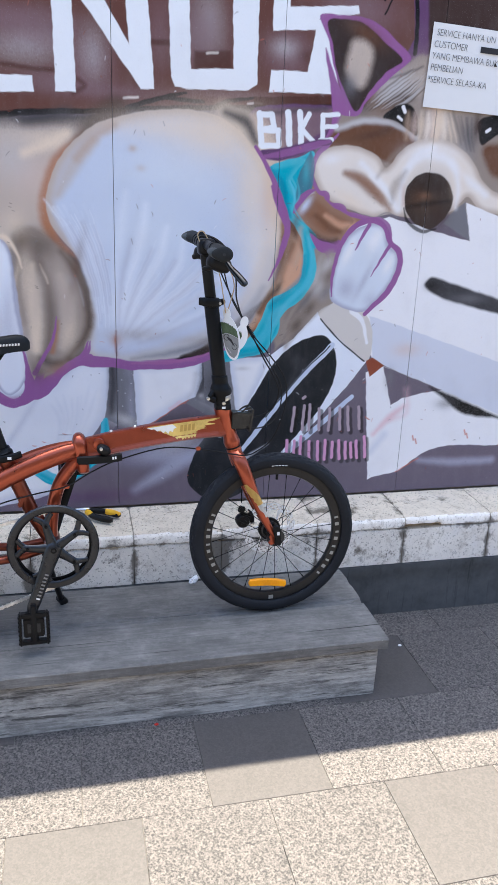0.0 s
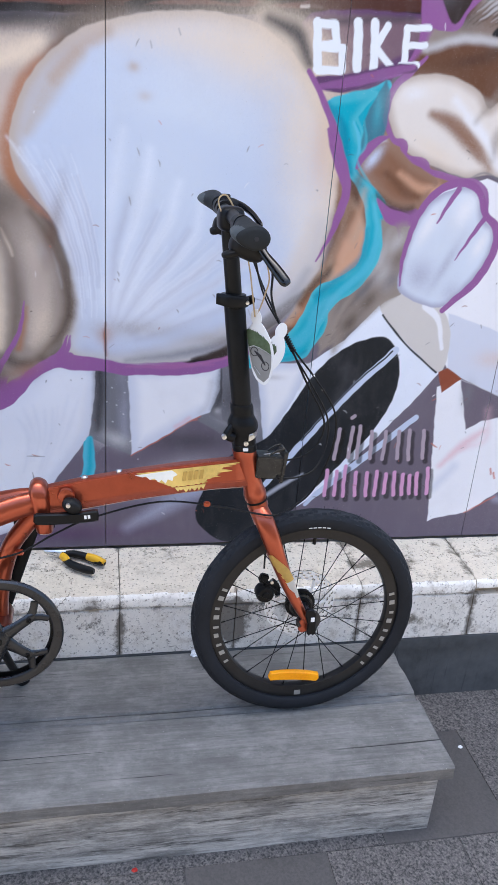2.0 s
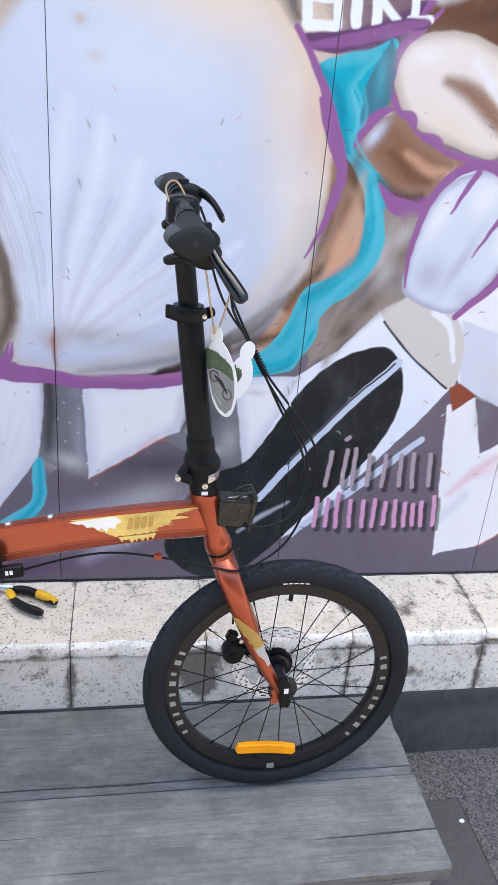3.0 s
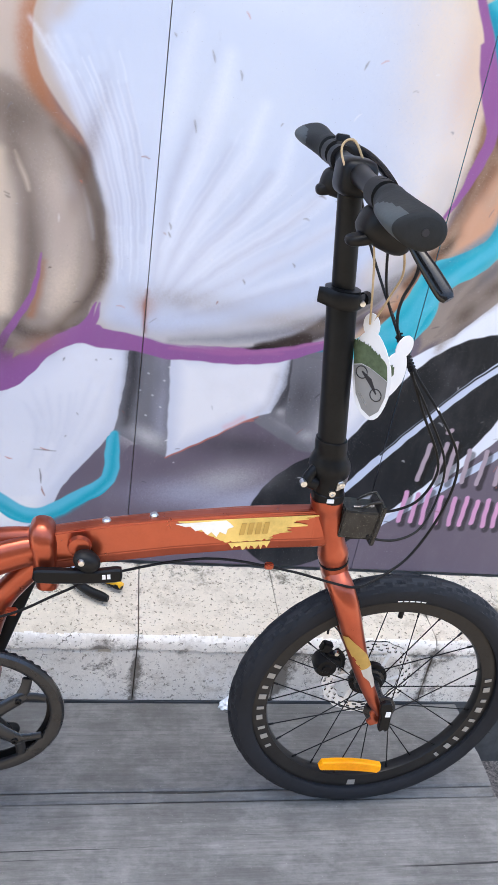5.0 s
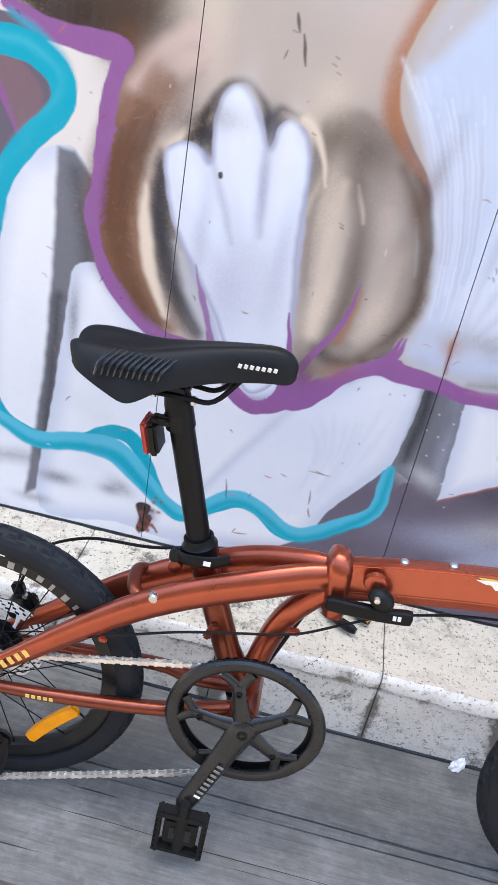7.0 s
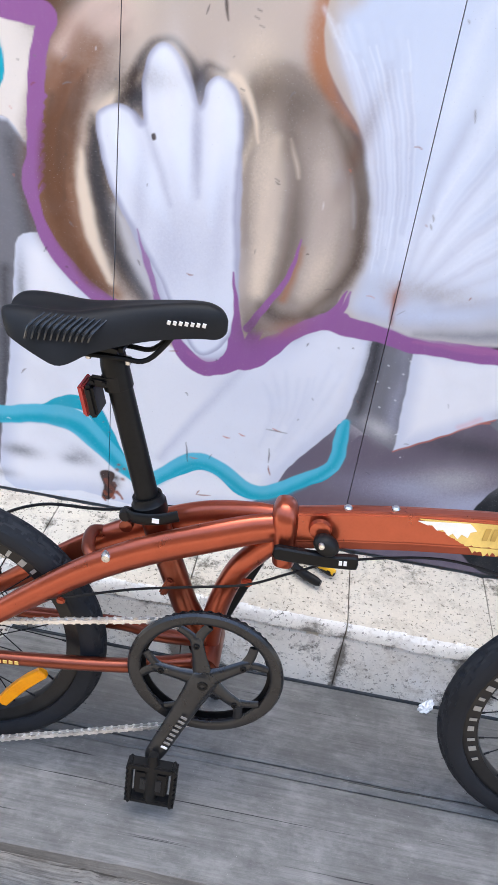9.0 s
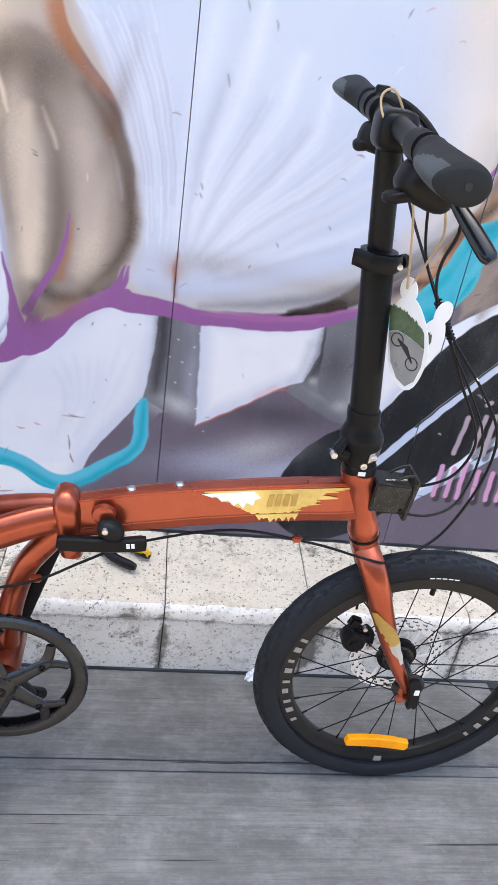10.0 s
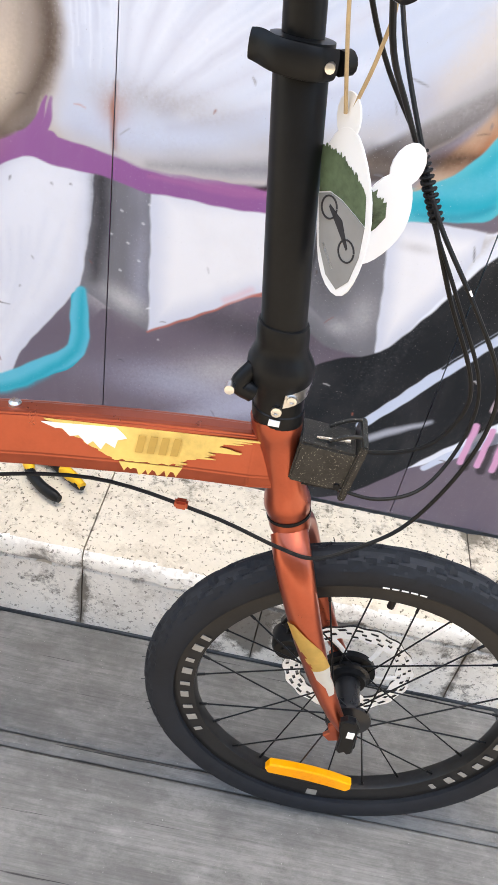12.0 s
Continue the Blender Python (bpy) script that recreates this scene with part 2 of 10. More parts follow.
DISC = plain("brushed_disc_steel", (0.95, 0.94, 0.92), 0.38, 0.1, vary=0.15, scale=200, relief=0.05)
STEEL = plain("bright_steel", (0.62, 0.62, 0.62), 0.28, 1.0, vary=0.2, scale=150, relief=0.05)
CHAIN = plain("chain_steel", (0.74, 0.71, 0.67), 0.34, 0.7, vary=0.35, scale=300, relief=0.05)
SILVER_PRINT = plain("silver_print", (0.34, 0.335, 0.32), 0.4, 0.3, vary=0.1, relief=0)
WHITE_PRINT = plain("white_print", (0.8, 0.8, 0.8), 0.45, vary=0.05, relief=0)
YELLOW_SPLASH = plain("yellow_decal", (0.72, 0.50, 0.14), 0.4, 0.1, vary=0.25, scale=120, relief=0, coat=0.3)
WHITE_SPLASH = plain("white_decal", (0.78, 0.76, 0.70), 0.4, vary=0.1, scale=120, relief=0, coat=0.3)
AMBER = plain("amber_reflector", (1.0, 0.37, 0.0), 0.35, vary=0.15, scale=250, relief=0.3, coat=0.1)
RED_LENS = plain("red_reflector", (0.40, 0.03, 0.025), 0.22, vary=0.25, scale=300, relief=0.3, coat=0.6)
SADDLE = plain("saddle_vinyl", (0.0085, 0.009, 0.0105), 0.5, vary=0.25, scale=240, relief=0.12)
PAPER = plain("white_paper", (0.78, 0.79, 0.82), 0.7, vary=0.05, scale=20, relief=0.1)
INK_PEN = plain("black_pen_ink", (0.03, 0.03, 0.035), 0.6, vary=0.1, relief=0)
CARD_GREEN = plain("green_print", (0.075, 0.105, 0.060), 0.5, vary=0.9, scale=260, relief=0)
CARD_GREY = plain("grey_print", (0.22, 0.22, 0.22), 0.5, vary=0.4, scale=60, relief=0)
TWINE = plain("jute_twine", (0.45, 0.34, 0.20), 0.85, vary=0.3, scale=400, relief=0.3)
TOOL_YELLOW = plain("yellow_handle", (0.75, 0.42, 0.02), 0.45, vary=0.15, scale=100, relief=0.1)
LAMP_METAL = plain("speckled_black_plate", (0.035, 0.033, 0.03), 0.4, 0.3, vary=0.5, scale=400, relief=0.3)
spk_n, spk_l = LAMP_METAL.node_tree.nodes, LAMP_METAL.node_tree.links
spk_p = spk_n["Principled BSDF"]
spk = ramp(spk_n, spk_l, noise_node(spk_n, spk_l, 700, 2.0).outputs[0], 0.64, 0.70)
spk_l.new(mix(spk_n, spk_l, spk.outputs[0], spk_p.inputs["Base Color"].links[0].from_socket, (0.30, 0.28, 0.24)), spk_p.inputs["Base Color"])
WALL_PAINT = plain("wall_render", (0.45, 0.42, 0.40), 0.85, vary=0.2, scale=8, relief=0.2)


# ---- building helpers ----
def part(name, bm, material, parent=None, label="", smooth=40):
    """Links a bmesh as one mesh object, under a thing or a part."""
    me = bpy.data.meshes.new(name)
    bm.normal_update()
    bm.to_mesh(me)
    bm.free()
    me.materials.append(material)
    if smooth:
        me.polygons.foreach_set("use_smooth", [True] * len(me.polygons))
        me.set_sharp_from_angle(angle=radians(smooth))
    ob = new(name, me)
    if parent:
        ob.parent = parent
        if parent.type == "EMPTY":
            ob.matrix_parent_inverse = parent.matrix_basis.inverted()
    if label:
        ob["label"] = label
    return ob


def thing(name, x, y, z, label, category, group="", kind=""):
    ob = new(name)
    ob.empty_display_size = 0.05
    ob.location = (x, y, z)
    return tagged(ob, label, category, group, kind)


def curve_points(pts, steps=6, closed=False):
    """A smooth curve through points (any number of coordinates)."""
    p = np.array(pts, float)
    if len(p) < 3:
        return p
    ext = np.vstack([p[-1:], p, p[:2]]) if closed else np.vstack([2 * p[0] - p[1], p, 2 * p[-1] - p[-2]])
    out = []
    for i in range(len(ext) - 3):
        a, b, c, d = ext[i:i + 4]
        for t in np.arange(steps) / steps:
            out.append(0.5 * (2 * b + (c - a) * t + (2 * a - 5 * b + 4 * c - d) * t * t + (3 * b - a - 3 * c + d) * t ** 3))
    if not closed:
        out.append(p[-1])
    return np.array(out)


def loft(bm, rings, cap=True):
    """Faces between rings of equally many points."""
    vs = [[bm.verts.new(tuple(p)) for p in ring] for ring in rings]
    for a, b in zip(vs, vs[1:]):
        for i in range(len(a)):
            j = (i + 1) % len(a)
            bm.faces.new((a[i], a[j], b[j], b[i]))
    if cap:
        bm.faces.new(vs[0][::-1])
        bm.faces.new(vs[-1])
    return bm


def tube(bm, pts, r, seg=12, steps=6, flat=1.0, smooth=True):
    """A round (or flattened) tube along points; r may be a list, one for each point."""
    pts = np.array(pts, float)
    rr = np.full(len(pts), r) if np.isscalar(r) else np.array(r, float)
    path = curve_points(np.c_[pts, rr], steps) if smooth else np.c_[pts, rr]
    rings = []
    side = None
    for i, p in enumerate(path):
        d = path[min(i + 1, len(path) - 1), :3] - path[max(i - 1, 0), :3]
        d = d / np.linalg.norm(d)
        if side is None:
            up = np.array((0, 1, 0)) if abs(d[1]) < 0.9 else np.array((1, 0, 0))
            side = np.cross(d, up)
        side = side - d * (side @ d)
        side = side / np.linalg.norm(side)
        other = np.cross(d, side)
        rings.append([p[:3] + p[3] * (math.cos(a) * side + flat * math.sin(a) * other) for a in np.arange(seg) * 2 * math.pi / seg])
    return loft(bm, rings)


def turned(bm, centre, profile, seg=48, axis="y", closed=False):
    """A shape turned about an axis through centre: profile of (radius, along)."""
    c = np.array(centre, float)
    rows = []
    for k in range(seg):
        a = 2 * math.pi * k / seg
        rows.append([bm.verts.new(tuple(c + (np.array((r * math.cos(a), h, r * math.sin(a))) if axis == "y" else
                                             np.array((r * math.cos(a), r * math.sin(a), h)) if axis == "z" else
                                             np.array((h, r * math.cos(a), r * math.sin(a)))))) for r, h in profile])
    m = len(profile)
    for k in range(seg):
        a, b = rows[k], rows[(k + 1) % seg]
        for i in range(m if closed else m - 1):
            j = (i + 1) % m
            bm.faces.new((a[i], b[i], b[j], a[j]))
    if not closed:
        if profile[0][0] > 1e-5:
            bm.faces.new([r[0] for r in rows])
        if profile[-1][0] > 1e-5:
            bm.faces.new([r[-1] for r in rows][::-1])
    bmesh.ops.recalc_face_normals(bm, faces=bm.faces)
    return bm


def block(bm, centre, size, turn=None, bevel=0.002):
    made = bmesh.ops.create_cube(bm, size=1.0)["verts"]
    m = Matrix.Translation(centre) @ (turn or Matrix()) @ Matrix.Diagonal((*size, 1))
    bmesh.ops.transform(bm, matrix=m, verts=made)
    if bevel:
        edges = {e for v in made for e in v.link_edges}
        bmesh.ops.bevel(bm, geom=list(edges), offset=bevel, segments=4 if bevel >= 0.005 else 2, affect="EDGES")
    return bm


def plate(bm, outline, y0, y1, bevel=0.0):
    """A flat outline in x and z, thick from y0 to y1."""
    a = [bm.verts.new((x, y0, z)) for x, z in outline]
    b = [bm.verts.new((x, y1, z)) for x, z in outline]
    bm.faces.new(a)
    bm.faces.new(b[::-1])
    for i in range(len(a)):
        j = (i + 1) % len(a)
        bm.faces.new((a[j], a[i], b[i], b[j]))
    bmesh.ops.recalc_face_normals(bm, faces=bm.faces)
    if bevel:
        bmesh.ops.bevel(bm, geom=[e for e in bm.edges if abs(e.verts[0].co.y - e.verts[1].co.y) < 1e-6], offset=bevel, segments=1, affect="EDGES")
    return bm


BM = bmesh.new


def along(a, b):
    """The turn that lays z along b - a."""
    return (Vector(b) - Vector(a)).to_track_quat("Z", "Y").to_matrix().to_4x4()


def bar(bm, a, b, r, seg=10):
    return tube(bm, [a, b], r, seg, smooth=False)


# ---- ground and pavement ----
SLAB = 0.307
ground = new("ground", bpy.data.meshes.new("ground"))
ground.data.from_pydata([(-400, -400, -0.008), (400, -400, -0.008), (400, 400, -0.008), (-400, 400, -0.008)], [], [(0, 1, 2, 3)])
ground.data.materials.append(granite("far_paving", (0.094, 0.090, 0.085), (0.235, 0.22, 0.196), 0.12, False))
tagged(ground, "grey granite paving reaching to the street", "ground", kind="structure")

pavement = tagged(part("pavement", block(BM(), (0.3, -0.6, -0.0372), (6.0, 1.0, 0.07), bevel=0), JOINT),
                  "square granite slabs laid in running bond", "pavement", kind="structure")


# ---- plinth and ledge along the wall ----
def rough_block(x0, x1, y0, y1, z0, z1, rnd, wear, seed, cell=0.008, joint=False, broken=None):
    """A cast block with a rounded, chipped front edge; the section is carried along x."""
    sec = [(y1, z0), (y0, z0)]
    for i in range(4):
        sec.append((y0 + 0.003 * i / 5, z0 + (z1 - z0 - 0.044) * (i + 1) / 4))
    if joint:
        sec += [(y0 + 0.007, z1 - 0.0405), (y0 + 0.007, z1 - 0.0375)]
    sec += [(y0 - 0.001, z1 - 0.034), (y0, z1 - rnd)]
    for i in range(1, 6):
        a = i / 5 * math.pi / 2
        sec.append((y0 + 0.002 + rnd * (1 - math.cos(a)), z1 - rnd + rnd * math.sin(a) * 0.999))
    for i in range(1, 9):
        sec.append((y0 + rnd + (y1 - y0 - rnd) * i / 8, z1 + 0.006 * i / 8))
    bm = BM()
    nx = max(2, int((x1 - x0) / cell))
    rings = []
    for k in range(nx + 1):
        x = x0 + (x1 - x0) * k / nx
        end = min(k, nx - k) / 2
        ring = []
        for i, (y, z) in enumerate(sec):
            v = Vector((x * 30 + seed, y * 30, z * 30))
            d = noise.noise(v) * wear + noise.noise(v * 3.1) * wear * 0.5
            edge = 1.0 if 5 <= i <= 14 else 0.35
            chip = max(0.0, noise.noise(Vector((x * 14, seed, i * 0.15))) - 0.25) * wear * 5 * edge
            inset = 0.003 * max(0, 1 - end) if i > 1 else 0
            if broken and broken[0] < x < broken[1] and 6 <= i <= 8:
                y, z = (y0 + 0.035, z + (0.009 if i > 6 else 0.0)) if i < 8 else (y, z + 0.010)
            ring.append((x, min(y1, y + (d * edge if i > 1 else 0) + chip * 0.5 + inset), z - chip * 0.6 - inset * 0.7 + (d * 0.3 if i > 1 else 0)))
        rings.append(ring)
    return loft(bm, rings)


ledge = tagged(part("ledge", block(BM(), (0.25, -0.09, 0.18), (4.0, 0.17, 0.31), bevel=0), PLINTH),
               "low concrete ledge with flaking white paint along the wall", "ledge", kind="structure")
cuts = [-1.86, -1.55, -1.23, -0.92, -0.607, -0.285, 0.031, 0.315, 0.64, 0.957, 1.283, 1.60, 1.91, 2.22]
for k, (a, b) in enumerate(zip(cuts, cuts[1:])):
    stone = part("coping_stone", rough_block(a + 0.0010, b - 0.0010, -0.21, 0.0, 0.200, 0.372, 0.012, 0.0035, k * 7.3, joint=True, broken=(0.957, 1.09) if k == 9 else None), LEDGE_TOP, ledge)
    grime = stone.data.attributes.new("grime", "FLOAT", "POINT")
    for v, g in zip(stone.data.vertices, grime.data):
        x, y, z = v.co
        seam = math.exp(-min(x - a, b - x) / 0.022) * (1.3 if z < 0.30 else 0.7)
        joint = math.exp(-abs(z - 0.334) / 0.007) if y < -0.19 else 0.0
        g.value = 0.58 * seam + 0.70 * joint + 1.0 * max(0.0, noise.noise(Vector((x * 7, y * 12, z * 12))) - 0.12)
    stone.data.materials.append(LEDGE_FACE)
    for f in stone.data.polygons:
        f.material_index = 1 if f.center.y < -0.2015 else 0
part("plinth", rough_block(-1.86, 2.22, -0.2095, 0.0, -0.01, 0.199, 0.004, 0.002, 3.3, 0.03), PLINTH, ledge, "dark grey cement plinth")


# ---- wooden bench ----
def worn_board(x0, x1, y0, y1, z0, z1, seed, wear=0.0025, cell=0.02):
    sec = [(y0, z0), (y0, z0 + (z1 - z0) * 0.5), (y0, z1 - 0.004), (y0 + 0.004, z1)]
    nmid = max(2, int((y1 - y0) / 0.03))
    sec += [(y0 + 0.004 + (y1 - y0 - 0.008) * i / nmid, z1) for i in range(1, nmid)]
    sec += [(y1 - 0.004, z1), (y1, z1 - 0.004), (y1, z0)]
    nx = int((x1 - x0) / cell)
    rings = []
    for k in range(nx + 1):
        x = x0 + (x1 - x0) * k / nx
        ring = []
        for i, (y, z) in enumerate(sec):
            v = Vector((x * 5 + seed, y * 22, z * 22))
            d = noise.noise(v) * wear
            chip = max(0, noise.noise(Vector((x * 16, seed * 3, 1))) - 0.2) * wear * 3.5 if i in (1, 2, 3) else 0
            ring.append((x + (noise.noise(Vector((y * 40, z * 40, seed))) * 0.004 if k in (0, nx) else 0), y + d * (1 if i < 4 else 0.2) + chip, z + d * 0.4 - chip * 0.8))
        rings.append(ring)
    return loft(BM(), rings)


bench = thing("bench", -0.4, -0.43, 0, "long low weathered grey wooden bench beside the ledge", "bench")
part("top_board", worn_board(-1.75, 0.728, -0.4095, -0.2125, 0.166, 0.197, 1.7), BENCH_TOP, bench)
part("top_strip", worn_board(-1.75, 0.724, -0.4312, -0.4112, 0.166, 0.1962, 3.9, 0.0015), BENCH_TOP, bench)
part("top_board", worn_board(-1.75, 0.727, -0.640, -0.4330, 0.166, 0.197, 6.1), BENCH_TOP, bench)
part("front_board", worn_board(-1.73, 0.706, -0.621, -0.596, 0.0, 0.167, 11.4, 0.003), BENCH_FACE, bench, "pale scuffed front board")
part("end_board", block(BM(), (0.693, -0.41, 0.083), (0.024, 0.368, 0.165), bevel=0.002), BENCH_FACE, bench)
part("back_board", block(BM(), (-0.52, -0.225, 0.083), (2.40, 0.02, 0.165), bevel=0.002), BENCH_FACE, bench)


# ---- wall with the mural ----
PAL = {k: np.array(srgb(*v)) for k, v in dict(
    WHITE=(237, 237, 243), PALE=(211, 215, 230), WHITE_COOL=(232, 237, 250), BLUE_WHITE=(200, 210, 232), SKY_WHITE=(213, 221, 236),
    CREAM_WHITE=(230, 222, 216), CREAM=(232, 214, 194), BEIGE=(192, 178, 168), BLUSH=(214, 190, 180), TAN=(186, 160, 140), TAN_DARK=(150, 118, 100),
    BROWN=(104, 70, 50), BROWN_WARM=(136, 98, 76), BROWN_DEEP=(62, 44, 40), UMBER=(72, 57, 48), UMBER_DARK=(54, 43, 40), RUST=(168, 104, 62), RUST_DARK=(140, 72, 50), COPPER_PALE=(205, 160, 132),
    GREY_LIGHT=(196, 194, 198), GREY_MID=(118, 118, 126), GREY_DARK=(58, 58, 64), GREY_WARM=(150, 138, 130), GREY_BLUE=(172, 174, 196), GREY_PURPLE=(108, 99, 113),
    LILAC=(227, 230, 242), PURPLE=(146, 94, 152), PURPLE_DARK=(98, 66, 106), PINK_PURPLE=(176, 110, 160), MAUVE=(128, 104, 112), TEAL=(38, 168, 192), TEAL_SKY=(98, 190, 214), TEAL_LIGHT=(84, 184, 202), TEAL_DEEP=(22, 132, 162),
    TEAL_GREY=(70, 120, 140), SIGN_BROWN=(98, 62, 54), SIGN_DARK=(74, 42, 34), INK=(13, 12, 15), INK_BLUE=(24, 29, 36), CAP_GREY=(210, 205, 202), LETTER=(236, 240, 248),
    SALMON=(196, 110, 90), SALMON_PALE=(226, 186, 196), MARK_GREY=(176, 160, 172), MARK_PINK=(214, 160, 200)).items()}
PANEL, X0, Z0, Z1 = 0.503, -1.007, 0.386, 2.06
COLS = (200, 310, 310, 260, 170)                  # columns of paint on each board, finer where the camera passes near
EDGE = np.concatenate([[0], np.cumsum(COLS)])
gx = np.concatenate([X0 + PANEL * k + np.linspace(0.0008, PANEL - 0.0008, n) for k, n in enumerate(COLS)])
gz = np.concatenate([np.linspace(Z0, 1.46, 660), np.linspace(1.4625, Z1, 230)])
ROWS_UP = len(gz)
MX, MZ = np.meshgrid(gx, gz)
COAT = np.empty((ROWS_UP, len(gx), 3))
COAT[:] = PAL["GREY_PURPLE"]
# the hand's wobble along painted edges
WX = MX + 0.0007 * np.sin(MZ * 61 + np.sin(MX * 37)) + 0.0005 * np.sin(MZ * 173 + MX * 50)
WZ = MZ + 0.0007 * np.sin(MX * 57 + np.sin(MZ * 41)) + 0.0005 * np.sin(MX * 151 + MZ * 67)


def window_of(lo, hi, pad):
    i0, i1 = np.searchsorted(gz, (lo[1] - pad, hi[1] + pad))
    j0, j1 = np.searchsorted(gx, (lo[0] - pad, hi[0] + pad))
    return slice(i0, i1), slice(j0, j1)


def ease(v):
    v = np.clip(v, 0, 1)
    return v * v * (3 - 2 * v)


GRAIN = np.random.RandomState(5).normal(0, 1, MX.shape)
GRAIN = 0.6 * GRAIN + 0.4 * (np.roll(GRAIN, 1, 0) + np.roll(GRAIN, 1, 1))


def lay(win, alpha, colour, mist=0.0):
    if mist:
        alpha = np.clip(alpha + mist * GRAIN[win] * alpha * (1.25 - alpha), 0, 1)
    COAT[win] = COAT[win] * (1 - alpha[..., None]) + colour * alpha[..., None]


def fill(pts, colour, soft=0.003, rim=None, depth=0.05, sharp=False, a=1.0):
    """A painted patch inside an outline; rim: the tone towards its edge."""
    p = np.array(pts, float) if sharp else curve_points(pts, 5, True)
    win = window_of(p.min(0), p.max(0), soft + 0.004)
    x, z = WX[win], WZ[win]
    if x.size == 0:
        return
    near, inside = np.full(x.shape, 9.0), np.zeros(x.shape, bool)
    for (ax, az), (bx, bz) in zip(p, np.roll(p, -1, 0)):
        dx, dz = bx - ax, bz - az
        t = np.clip(((x - ax) * dx + (z - az) * dz) / (dx * dx + dz * dz + 1e-12), 0, 1)
        near = np.minimum(near, (x - ax - t * dx) ** 2 + (z - az - t * dz) ** 2)
        if az != bz:
            inside ^= ((az > z) != (bz > z)) & (x < dx * (z - az) / dz + ax)
    d = np.sqrt(near) * np.where(inside, 1, -1)
    tone = PAL[colour]
    if rim:
        k = ease(d / depth)[..., None]
        tone = PAL[rim] * (1 - k) + tone * k
    soft = max(0.0014, soft * 0.6) if soft < 0.006 else soft
    lay(win, a * ease(0.5 + d / (2 * soft)), tone, 0.17 if soft > 0.007 else 0.05)


def stroke(pts, width, colour, soft=0.003, a=1.0, smooth=True):
    """A painted line; width may change from point to point."""
    w = np.full(len(pts), width) if np.isscalar(width) else np.interp(np.linspace(0, 1, len(pts)), np.linspace(0, 1, len(width)), width)
    p = np.c_[np.array(pts, float), w / 2]
    p = curve_points(p, 5) if smooth else p
    win = window_of(p[:, :2].min(0), p[:, :2].max(0), p[:, 2].max() + soft)
    x, z = WX[win], WZ[win]
    if x.size == 0:
        return
    best = np.full(x.shape, -9.0)
    for (ax, az, aw), (bx, bz, bw) in zip(p, p[1:]):
        dx, dz = bx - ax, bz - az
        t = np.clip(((x - ax) * dx + (z - az) * dz) / (dx * dx + dz * dz + 1e-12), 0, 1)
        best = np.maximum(best, aw + t * (bw - aw) - np.hypot(x - ax - t * dx, z - az - t * dz))
    soft = max(0.0014, soft * 0.6) if soft < 0.006 else soft * 0.8
    lay(win, a * ease(0.5 + best / (2 * soft)), PAL[colour], 0.11 if soft > 0.007 else 0.05)


def spray(x, z, rx, rz, colour, a, turn=0):
    """A soft sprayed cloud."""
    r = 2.2 * max(rx, rz)
    win = window_of((x - r, z - r), (x + r, z + r), 0)
    c, s = math.cos(radians(turn)), math.sin(radians(turn))
    u, v = MX[win] - x, MZ[win] - z
    lay(win, a * np.exp(-((u * c + v * s) / rx) ** 2 - ((v * c - u * s) / rz) ** 2), PAL[colour], 0.12)


def fan(first, last, n, width, colour, soft=0.004, a=0.8, seed=1):
    """A sheaf of strokes from one guide line over to another."""
    p, q, r = np.array(first, float), np.array(last, float), random.Random(seed)
    for k in range(n):
        t, w = (k + r.uniform(0.2, 0.8)) / n, width * r.uniform(0.5, 1.3)
        line = curve_points(p * (1 - t) + q * t, 4)
        i0, i1 = int(len(line) * r.uniform(0, 0.2)), int(len(line) * r.uniform(0.75, 1)) + 1
        stroke(line[i0:i1:2], (w * 0.2, w, w * 0.7, w * 0.15), colour, soft, a * r.uniform(0.6, 1.1) if a < 0.9 else a)


# boxes and ribbon beside the tail
fill([(-0.799, 1.114), (-0.779, 1.125), (-0.726, 1.148), (-0.691, 1.145), (-0.658, 1.114), (-0.628, 0.946), (-0.543, 0.718), (-0.421, 0.367), (-0.844, 0.360), (-0.866, 0.635), (-0.840, 0.962)], 'WHITE', soft=0.004, rim='PALE', depth=0.06)
fill([(-0.722, 1.145), (-0.691, 1.142), (-0.657, 1.105), (-0.637, 0.956), (-0.678, 0.945), (-0.690, 0.846), (-0.717, 0.596), (-0.729, 0.454), (-0.767, 0.428), (-0.732, 0.743), (-0.722, 0.977)], 'GREY_MID', soft=0.006, sharp=True)
stroke([(-0.689, 1.108), (-0.669, 1.018), (-0.658, 0.960)], 0.0213, 'GREY_DARK', soft=0.025, a=0.6)
stroke([(-0.710, 0.885), (-0.717, 0.735), (-0.729, 0.539)], 0.0155, 'GREY_DARK', soft=0.02, a=0.85)
stroke([(-0.843, 0.507), (-0.768, 0.521), (-0.682, 0.517)], 0.0194, 'GREY_MID', soft=0.03, a=0.6)
fill([(-0.681, 0.948), (-0.618, 0.958), (-0.582, 0.904), (-0.512, 0.843), (-0.382, 0.830), (-0.301, 0.850), (-0.208, 0.805), (-0.141, 0.873), (-0.086, 0.892), (-0.022, 0.864), (-0.022, 0.807), (-0.030, 0.745), (-0.051, 0.682), (-0.133, 0.565), (-0.190, 0.451), (-0.425, 0.401), (-0.563, 0.411), (-0.734, 0.405), (-0.713, 0.675), (-0.695, 0.845)], 'WHITE', soft=0.003, rim='PALE', depth=0.05)
spray(-0.559, 0.503, 0.029, 0.015, 'GREY_MID', 0.45, -30)
spray(-0.214, 0.731, 0.116, 0.058, 'PALE', 0.6)
